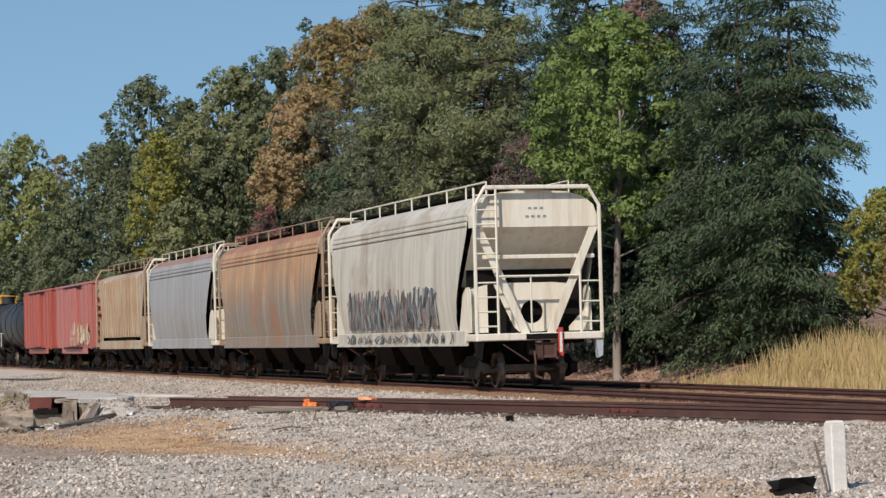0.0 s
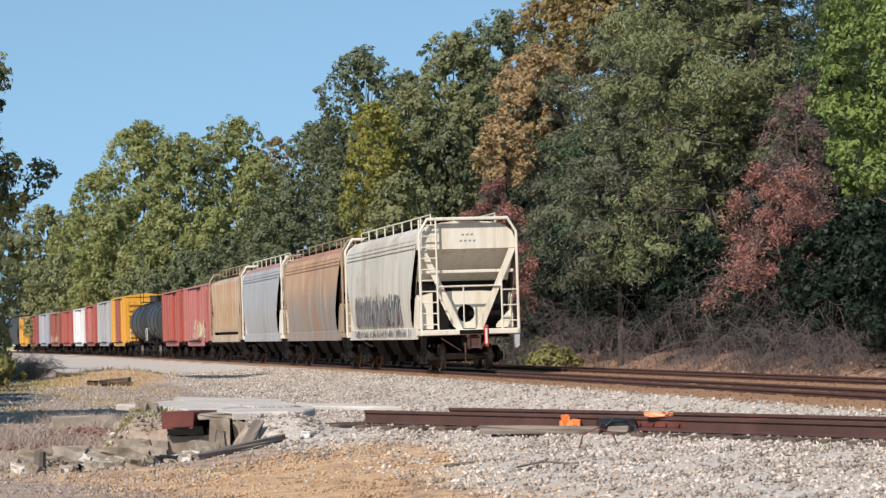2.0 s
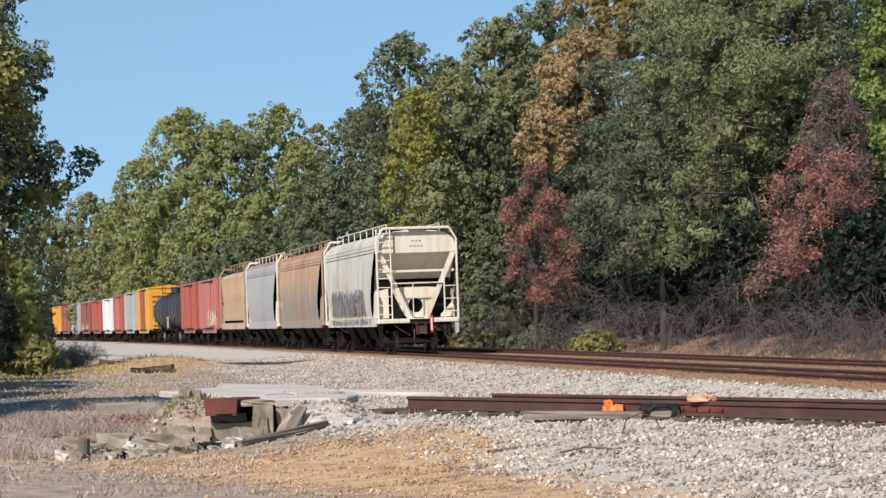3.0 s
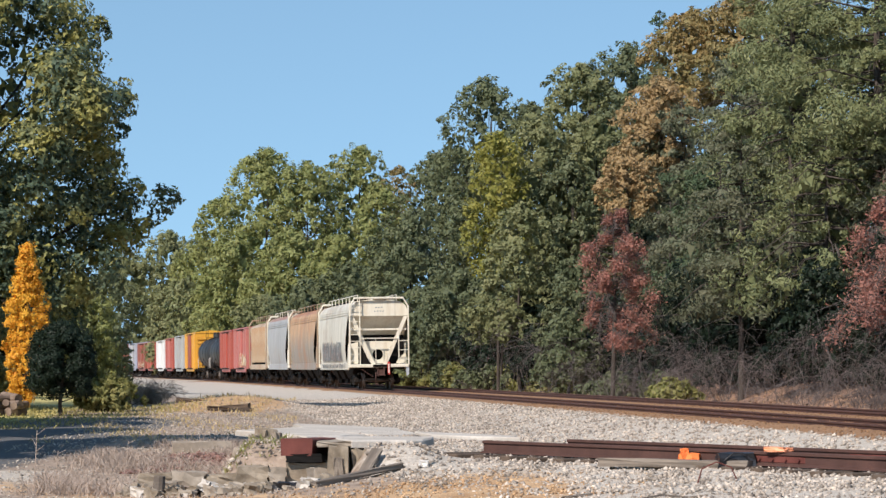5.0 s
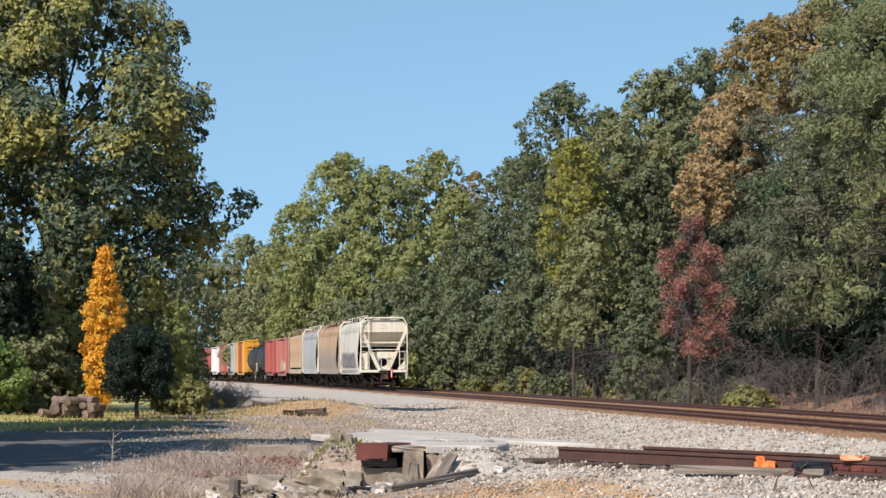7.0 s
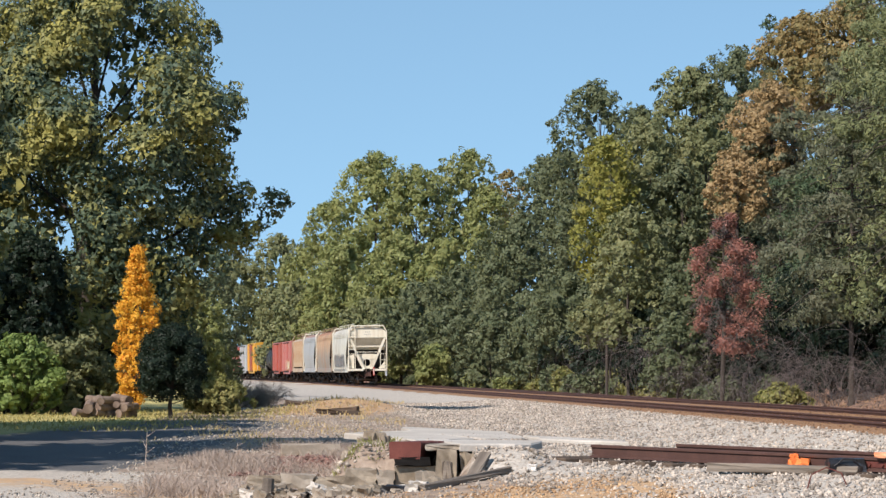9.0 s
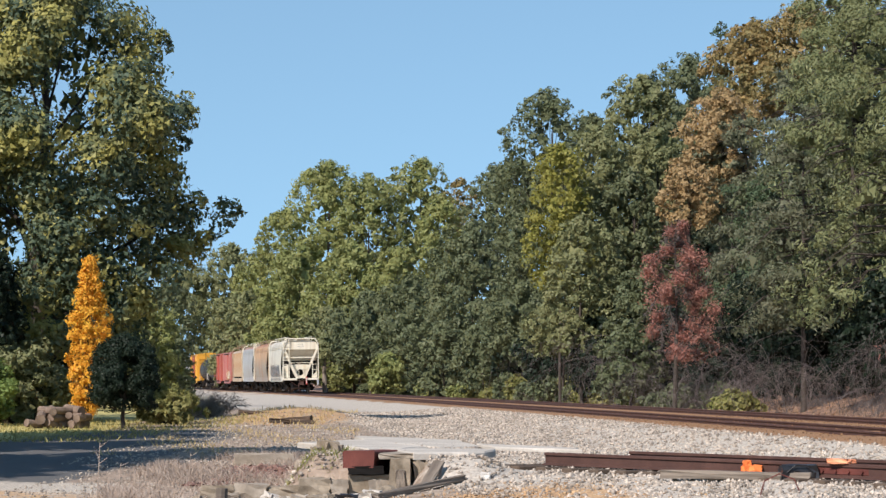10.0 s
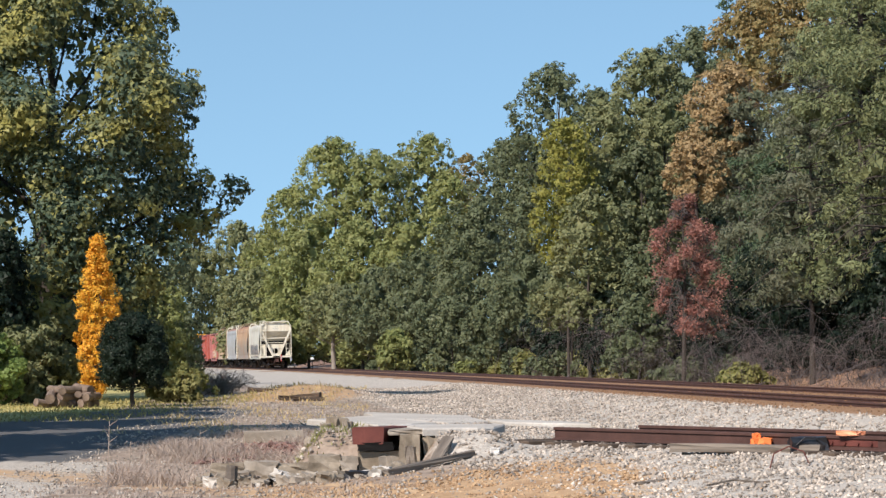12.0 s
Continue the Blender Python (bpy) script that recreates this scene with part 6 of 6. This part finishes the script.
def grow_grass():
    rng = np.random.default_rng(5)
    n = 16000
    y = rng.uniform(40, 62, n)
    x = track_x(y) + 8.6 + 7.5 * rng.uniform(0, 1, n) ** 1.2
    h = 0.55 + 0.5 * smooth01(9.0, 11.5, x - track_x(y))
    stands = (np.sin(x * 0.9) * np.sin(y * 0.7 + 1) + rng.normal(0, 0.4, n)) > -0.55
    blades("dry_grass", x[stands], y[stands], h[stands], "dry_grass", "tall golden dry grass beside the track", 6, 0.25)
    n = 27000
    y = rng.uniform(27, 56, n)
    x = -5.2 + 5.2 * rng.uniform(0, 1, n) + 0.03 * (y - 40)
    ok = (np.sin(x * 2.1 + 1) * np.sin(y * 1.3) + rng.normal(0, 0.6, n) > -0.3) & ((x < -2.9) | (y < 36.6)) & ((x < -0.8) | (y < 31)) & (land(x, y) < -0.45)
    n2 = 17000
    yy = rng.uniform(35, 56, n2)
    xx = rng.uniform(-5.4, -2.2, n2)
    tall = smooth01(-0.5, 0.6, np.sin(xx * 1.7 + yy * 0.6) + rng.normal(0, 0.35, n2))
    on = (land(xx, yy) < -0.3) & (xx > -5.5 + 0.9 * smooth01(44, 36, yy)) & (tall > 0.1)
    blades("brown_weeds", xx[on], yy[on], (0.05 + 0.16 * tall[on]), "weed", "mat of brown dried weeds beside the old dock", 17, 0.7, 0.006, "weeds")
    lx, ly = rng.uniform(-4.1, -2.5, 1600), rng.uniform(42, 50, 1600)
    fallen = leaf_polys(rng, np.stack([lx, ly, land(lx, ly) + 0.03 + 0.08 * rng.uniform(0, 1, 1600) * np.sin((lx + 4.1) * 1.9)], -1), np.array([0, -0.3, 1.0]), 0.055, 0.6, 0.5)
    solid("leaf_litter", quads("leaf_litter", fallen, "leaf_maroon", 3), None, "red-brown fallen leaves drifted by the dock", "leaves", kind="stuff")
    blades("dry_weeds", x[ok], y[ok], rng.uniform(0.02, 0.085, ok.sum()), "weed", "dry brownish weeds in the gravelly yard", 7, 0.5, 0.008, "weeds")
    n = 9000
    y = rng.uniform(66, 92, n)
    x = -15 + 9.5 * rng.uniform(0, 1, n)
    ok = x < -9.0 + 0.10 * (y - 60)
    blades("lawn_grass", x[ok], y[ok], rng.uniform(0.04, 0.14, ok.sum()), "lawn", "short yellowish grass under the trees", 8, 0.5, 0.014)
    n = 2500
    y = rng.uniform(84, 118, n)
    x = -7.5 + 3.5 * rng.uniform(0, 1, n)
    blades("dry_verge", x, y, rng.uniform(0.05, 0.2, n), "dry_grass", "dry straw-coloured verge beside the gravel", 9, 0.4, 0.012)
    n = 3200
    y = rng.uniform(57, 82, n)
    x = rng.uniform(-7.6, -2.6, n)
    ok = np.sin(x * 1.9 + y * 0.5) + rng.normal(0, 0.5, n) > 0.1
    blades("straw_tufts", x[ok], y[ok], rng.uniform(0.03, 0.16, ok.sum()), "dry_grass", "low straw tufts in the dusty ground", 19, 0.6, 0.010)
    n = 7000
    y = rng.uniform(60, 190, n)
    x = track_x(y) + 8.2 + 4.5 * rng.uniform(0, 1, n)
    blades("bank_weeds", x, y, rng.uniform(0.08, 0.45, n) * smooth01(-0.2, 0.9, np.sin(y * 0.45) + rng.normal(0, 0.4, n)), "weed", "dry weeds on the reddish bank", 10, 0.5, 0.012, "weeds")
    n = 6000
    y = 52 + 110 * rng.uniform(0, 1, n) ** 1.3
    x = track_x(y) + 7.2 + 5.0 * rng.uniform(0, 1, n)
    litter = leaf_polys(rng, np.stack([x, y, land(x, y) + 0.03], -1), np.array([0, -0.4, 1.0]), 0.085, 0.5, 0.6)
    solid("bank_litter", quads("bank_litter", litter, "litter", 3), None, "brown fallen leaves and bark on the bank", "leaves", kind="stuff")
    for k in range(26):
        y = 55 + 95 * rng.uniform() ** 1.2
        x = float(track_x(y)) + rng.uniform(7.6, 11.0)
        L = rng.uniform(0.5, 1.6)
        bent = Mesh().path([(-L, 0, 0.02), (-L * 0.3, 0.1, 0.10), (L * 0.4, 0.0, 0.06), (L, 0.15, 0.16)], 0.022, 5)
        solid("fallen_branch", bent, "twig", "bare fallen branch lying on the bank", "branch", "fallen branches", m=pose(x, y, float(land(x, y)), 0, 0, rng.uniform(-40, 60)))
    for x, y, h in ((-5.0, 39.0, 0.75), (-4.75, 39.4, 0.45), (-3.6, 41.0, 0.4), (-4.1, 43.0, 0.5), (-3.2, 42.0, 0.35)):
        m = Mesh().tube((0, 0, -0.05), (0.03, 0.02, h), 0.010, 5, 0.005)
        for k in range(4):
            a = k * 2.1
            m.tube((0.02, 0.01, h * (0.6 + 0.1 * k)), (0.02 + 0.12 * math.cos(a), 0.12 * math.sin(a), h * (0.72 + 0.1 * k)), 0.006, 4, 0.003)
        solid("weed_stalk", m, "weed", "tall dry weed stalk in the yard", "weed", "weed stalks", m=pose(x, y, float(land(x, y))))


grow_grass()


# ---- the ruined loading dock ----
def rough_block(x0, x1, y0, y1, z0, z1, seed, jag=0.03, m=None):
    """A broken-edged block."""
    r = random.Random(seed)
    bm = bmesh.new()
    bmesh.ops.create_cube(bm, size=1)
    bmesh.ops.subdivide_edges(bm, edges=bm.edges[:], cuts=2, use_grid_fill=True)
    out = Mesh()
    for q in bm.verts:
        c = Vector(((x0 + x1) / 2 + q.co.x * (x1 - x0), (y0 + y1) / 2 + q.co.y * (y1 - y0), (z0 + z1) / 2 + q.co.z * (z1 - z0)))
        c += Vector((r.uniform(-jag, jag), r.uniform(-jag, jag), r.uniform(-jag, jag) * 0.7))
        q.co = m @ c if m is not None else c
    bm.verts.index_update()
    out.add([q.co.copy() for q in bm.verts], [tuple(w.index for w in f.verts) for f in bm.faces])
    bm.free()
    return out


def slab_piece(corners, z1, thick, seed):
    """A cracked concrete slab from its plan outline."""
    r = random.Random(seed)
    pts = []
    k = len(corners)
    for i in range(k):
        a, b = Vector(corners[i]), Vector(corners[(i + 1) % k])
        for j in range(4):
            p = a.lerp(b, j / 4)
            pts.append(Vector((p.x + r.uniform(-0.05, 0.05), p.y + r.uniform(-0.12, 0.12), 0)))
    rings = []
    for z, inset in ((z1 - thick, 0.0), (z1 - 0.02, 0.0), (z1, 0.03)):
        c = sum(pts, Vector()) / len(pts)
        rings.append([p + (c - p).normalized() * inset + Vector((0, 0, z)) for p in pts])
    return Mesh().loft(rings)


def build_dock():
    for corners, z1, th, sd in (([(-2.4, 43.2), (-1.15, 39.3), (-0.35, 40.4), (-1.5, 45.6)], 0.012, 0.09, 1), ([(-1.75, 49.2), (-1.45, 45.4), (-0.25, 40.9), (0.4, 41.6), (0.1, 46.0)], 0.0, 0.08, 2),
                                ([(-0.95, 39.0), (-0.50, 37.0), (0.42, 37.3), (0.62, 39.4)], 0.018, 0.10, 3), ([(0.38, 42.2), (0.55, 40.0), (1.75, 38.4), (1.75, 39.5)], 0.03, 0.05, 4)):
        solid("concrete_slab", slab_piece(corners, z1, th, sd), "pale_concrete", "cracked pale concrete slab of an old dock", "slab", "dock slabs")
    wall = thing("dock_wall", "crumbling concrete wall of an old dock", "wall")
    k = 0
    for row, (z0, z1) in enumerate(((-0.95, -0.60), (-0.59, -0.33))):
        x = -3.15 - 0.2 * row
        while x < -1.42:
            w = 0.30 + 0.16 * random.random()
            drop = 0.05 * random.random() + (0.06 if x < -2.4 else 0.0) * row
            part("block", rough_block(x, min(x + w, -1.40) - 0.006, 36.9 + 0.05 * random.random(), 37.25, z0, z1 - drop, 50 + k, 0.028), "mossy" if k % 3 else "concrete", wall)
            x += w
            k += 1
    part("recess_wall", rough_block(-1.40, -0.82, 37.15, 37.7, -0.95, -0.29, 77, 0.02), "mossy", wall)
    part("lintel", rough_block(-1.40, -0.93, 37.05, 37.5, -0.28, -0.17, 79, 0.012), "dark_steel", wall, "blackened timber lintel")
    part("square_pier", rough_block(-0.84, -0.56, 36.85, 37.3, -0.95, -0.06, 78, 0.02), "mossy", wall, "stained square concrete pier")
    part("pier_patch", rough_block(-0.75, -0.64, 36.815, 36.87, -0.62, -0.22, 82, 0.02), "timber", wall, "dark oval stain on the pier")
    part("stub_wall", rough_block(-1.12, -0.86, 36.9, 37.2, -0.95, -0.36, 83, 0.03), "concrete", wall)
    for k in range(5):
        x = -0.50 + 0.10 * k
        part("clay_face", rough_block(x, x + 0.13, 36.95 + 0.06 * k, 37.5, -0.95, -0.10 - 0.07 * k, 84 + k, 0.04), "clay_crumb" if k % 2 else "mossy", wall, "broken clay face beside the pier")
    part("pier_cap", rough_block(-0.98, -0.44, 37.0, 38.3, -0.07, 0.0, 76, 0.02), "concrete", wall)
    part("side_pier", rough_block(-0.47, -0.34, 37.05, 37.5, -0.95, -0.20, 81, 0.03), "mossy", wall)
    for i, (x, y, w, h) in enumerate(((-2.05, 41.8, 0.2, 0.10), (-1.85, 41.0, 0.2, 0.12), (-2.3, 42.0, 0.22, 0.09), (-1.75, 39.8, 0.14, 0.12), (-2.15, 40.6, 0.22, 0.08), (-1.95, 39.4, 0.12, 0.07), (-1.6, 38.5, 0.11, 0.12), (-2.25, 39.5, 0.14, 0.05))):
        z = float(land(x, y))
        solid("broken_block", rough_block(-w / 2, w / 2, -w * 0.6, w * 0.6, -0.25, h, 90 + i, 0.025), "mossy" if i % 2 else "concrete", "broken concrete block beside the old dock", "rubble", "dock rubble", m=pose(x, y, z, 0, 0, i * 37))
    solid("old_kerb", rough_block(-0.7, 0.7, -0.12, 0.12, -0.3, 0.10, 88, 0.02), "concrete", "long weathered concrete kerb in the yard", "kerb", m=pose(-2.95, 43.0, float(land(-2.95, 43.0)), 0, 0, 25))
    # rusty channel beam poking out from under the slabs
    beam = Mesh()
    prof = [(-0.20, -0.23), (0.20, -0.23), (0.21, -0.21), (0.22, -0.015), (0.20, 0), (-0.19, 0), (-0.21, -0.02)]
    beam.loft([[Vector((p, 0, q)) for p, q in prof], [Vector((p * 0.98 + 0.75, 3.0, q - 0.04)) for p, q in prof]])
    solid("rusty_beam", beam, "rust", "rusted brown steel beam end under the slabs", "beam", m=pose(-1.27, 37.05, 0.035))
    tuft = np.random.default_rng(77)
    bx = tuft.uniform(-2.3, -1.45, 700)
    by = tuft.uniform(37.4, 40.5, 700)
    blades("bank_tuft", bx, by, tuft.uniform(0.03, 0.11, 700), "green_weed", "green and straw grass on the dock bank", 78, 0.5, 0.008)
    r = random.Random(9)
    for i in range(84):
        x, y, w = r.uniform(-3.4, -0.75), r.uniform(34.5, 36.7), r.uniform(0.03, 0.13)
        solid("rubble_chunk", rough_block(-w, w, -w * 0.8, w * 0.8, -w * 0.4, w * 0.75, 200 + i, w * 0.25), ("concrete", "mossy", "pale_concrete", "concrete", "mossy")[i % 5], "broken pale concrete chunk on the ground", "rubble", "dock rubble", m=pose(x, y, float(land(x, y)) + w * 0.2, r.uniform(-15, 15), r.uniform(-15, 15), r.uniform(0, 180)))
    solid("clay_lump", rough_block(-0.19, 0.17, -0.22, 0.25, -0.35, 0.14, 33, 0.05), "clay_crumb", "broken orange clay face beside the pier", "clay", m=pose(-0.16, 36.95, -0.42, 0, 0, 15))
    solid("old_kerb", rough_block(-0.55, 0.55, -0.12, 0.12, -0.3, 0.22, 89, 0.025), "concrete", "low broken concrete upstand in the yard", "kerb", m=pose(-3.55, 52.0, float(land(-3.55, 52.0)), 0, 0, 12))
    for i, (x, y, s) in enumerate(((-1.3, 35.3, 0.7), (-2.35, 35.2, 0.5))):
        solid("plastic_sheet", rough_block(-0.24 * s, 0.24 * s, -0.14, 0.14, -0.03, 0.08, 35 + i, 0.04), "black_bag", "torn black plastic sheet among rubble", "sheet", m=pose(x, y, float(land(x, y)), 0, 0, -30 + 70 * i))
    crumple = rough_block(-0.24, 0.24, -0.14, 0.14, -0.04, 0.10, 31, 0.05)
    solid("plastic_sheet", crumple, "black_bag", "crumpled black plastic sheet among rubble", "sheet", m=pose(-1.72, 35.55, float(land(-1.72, 35.55)), 0, 0, 20))
    for (x0, y0, z0), (x1, y1, z1), w, h, lab in (((-0.97, 34.5, -0.68), (0.12, 36.1, -0.34), 0.05, 0.035, "weathered grey timber lying on the slope"), ((-0.38, 36.0, -0.52), (-0.18, 36.6, -0.30), 0.07, 0.03, "dark board leaning by the pier"),
                                                  ((1.9, 30.6, -0.5), (2.2, 30.8, -0.5), 0.035, 0.02, "short piece of old timber on clay"), ((2.6, 34.4, -0.17), (4.3, 33.2, -0.20), 0.09, 0.05, "grey plank beside the spur rail")):
        a, bb = Vector((x0, y0, z0)), Vector((x1, y1, z1))
        a.z, bb.z = max(a.z, float(land(x0, y0)) + h), max(bb.z, float(land(x1, y1)) + h)
        L = (bb - a).length
        q = (bb - a).to_track_quat("X", "Z").to_matrix().to_4x4()
        q.translation = a
        solid("timber", rough_block(0, L, -w, w, -h, h, int(L * 100), 0.015), "timber", lab, "timber", "old timbers", m=q)
    solid("stump", Mesh().tube((0, 0, -0.1), (0.02, 0, 0.26), 0.09, 10, 0.075), "timber", "weathered short wooden stump in the yard", "stump", m=pose(-2.95, 35.2, float(land(-2.95, 35.2))))
    solid("white_rock", rough_block(-0.055, 0.055, -0.04, 0.04, -0.03, 0.05, 61, 0.015), "white_paint", "single chalky white rock on the ballast", "rock", m=pose(0.42, 36.1, float(land(0.42, 36.1)) + 0.02))


build_dock()


# ---- things beside the spur ----
def beside_spur():
    g = lambda x, y: float(land(x, y))
    # hi-vis jacket dropped against the rail
    t = thing("work_jacket", "bright orange work jacket dropped by the rail", "jacket", m=pose(3.62, 34.15, g(3.62, 34.15)))
    part("jacket_body", rough_block(-0.06, 0.17, -0.10, 0.10, -0.02, 0.15, 301, 0.03), "orange_cloth", t)
    part("hood", rough_block(-0.05, 0.04, -0.06, 0.06, 0.13, 0.22, 302, 0.015), "orange_cloth", t)
    part("sleeve", rough_block(-0.36, -0.02, -0.06, 0.02, -0.01, 0.05, 303, 0.02), "orange_cloth", t)
    t = thing("tool_bag", "black tool bag beside the rail", "bag", m=pose(4.15, 33.4, g(4.15, 33.4)))
    part("bag_body", rough_block(-0.22, 0.22, -0.12, 0.12, -0.02, 0.19, 304, 0.025), "black_bag", t)
    part("strap", Mesh().path([(-0.15, -0.13, 0.1), (-0.05, -0.15, 0.19), (0.08, -0.15, 0.19), (0.16, -0.13, 0.1)], 0.008), "black_bag", t)
    solid("orange_cloth", rough_block(-0.16, 0.15, -0.08, 0.08, 0.0, 0.055, 305, 0.014), "salmon_cloth", "orange cloth laid over the rusty rail", "cloth", m=pose(4.62, 33.02, 0.0, 0, 0, -50))
    solid("wire_hoop", Mesh().path([(-0.28, 0, -0.05), (-0.22, 0, 0.16), (-0.05, 0.02, 0.24), (0.12, 0.03, 0.18), (0.2, 0.03, 0.0)], 0.008, 5), "rust", "bent rusty wire hoop in the ballast", "wire", m=pose(3.75, 31.5, g(3.75, 31.5)))
    solid("root", Mesh().path([(-0.5, -0.2, 0.0), (-0.2, 0, 0.05), (0.1, 0.05, 0.02), (0.3, -0.05, 0.05)], 0.012, 5), "timber", "dead branch lying on the ballast", "branch", m=pose(3.1, 29.8, g(3.1, 29.8)))
    p = thing("marker_post", "white painted wooden marker post", "post", m=pose(7.05, 11.3, g(7.05, 11.3), 0, -2.0, 12))
    part("shaft", Mesh().box(-0.085, 0.085, -0.085, 0.085, -0.3, 0.72, edge=0.012), "white_paint", p)
    part("cap", Mesh().loft([[Vector((x, y, 0.72)) for x, y in ((-0.08, -0.08), (0.08, -0.08), (0.08, 0.08), (-0.08, 0.08))], [Vector((x, y, 0.745)) for x, y in ((-0.06, -0.06), (0.06, -0.06), (0.06, 0.06), (-0.06, 0.06))]]), "white_paint", p)
    solid("dark_lump", rough_block(-0.22, 0.2, -0.12, 0.12, -0.04, 0.16, 306, 0.05), "dark_steel", "dark rubbery lump lying on the ballast", "debris", m=pose(6.62, 11.4, g(6.62, 11.4)))
    solid("stake", Mesh().tube((0, 0, -0.1), (-0.16, 0.03, 0.55), 0.016, 6), "timber", "thin leaning wooden stake by the post", "stake", m=pose(6.92, 11.1, g(6.92, 11.1)))
    solid("dark_rock", rough_block(-0.06, 0.06, -0.05, 0.05, -0.03, 0.1, 307, 0.02), "dark_steel", "single dark rock on the ballast", "rock", m=pose(6.32, 27.6, g(6.32, 27.6)))
    # old sleepers dumped on the clay heap
    for i, (x, y, a, z, e) in enumerate(((-5.2, 86.0, -38, 0.05, 5), (-4.9, 86.2, -84, 0.11, -6), (-4.75, 85.3, -30, 0.02, -3), (-6.6, 92.0, -70, 0.03, 4))):
        solid("old_sleeper", rough_block(-0.52, 0.52, -0.085, 0.085, -0.07, 0.07, 320 + i, 0.03), "tie", "old brown sleeper dumped on a clay heap", "sleeper", "old sleepers", m=pose(x, y, g(x, y) + z, 0, e, a + 60))
    # log pile under the oak
    r = random.Random(4)
    for i in range(16):
        k = i // 6
        x = -11.9 + (i % 6) * 0.24 + k * 0.12 + r.uniform(-0.06, 0.06)
        y = 79.5 + r.uniform(-0.3, 0.3)
        m = Mesh().tube((0, -0.35, 0), (0, 0.35, 0), 0.10 + 0.05 * r.random(), 10)
        solid("cut_log", m, "log", "short sawn log in a pile", "log", "log pile", m=pose(x, y, g(x, y) + 0.11 + k * 0.2, r.uniform(-12, 12), 0, r.uniform(-50, 50)))
    p = thing("whistle_sign", "small white oval sign beside the track", "sign", m=pose(*spot(-3.1, 262), float(land(*spot(-3.1, 262)))))
    part("sign_post", Mesh().tube((0, 0, -0.2), (0, 0, 1.25), 0.03, 6), "dark_steel", p)
    n = 14
    part("sign_plate", Mesh().loft([[Vector((0.17 * math.cos(2 * math.pi * i / n), q, 1.10 + 0.12 * math.sin(2 * math.pi * i / n))) for i in range(n)] for q in (-0.05, -0.035)]), "sign", p)


beside_spur()

motions()
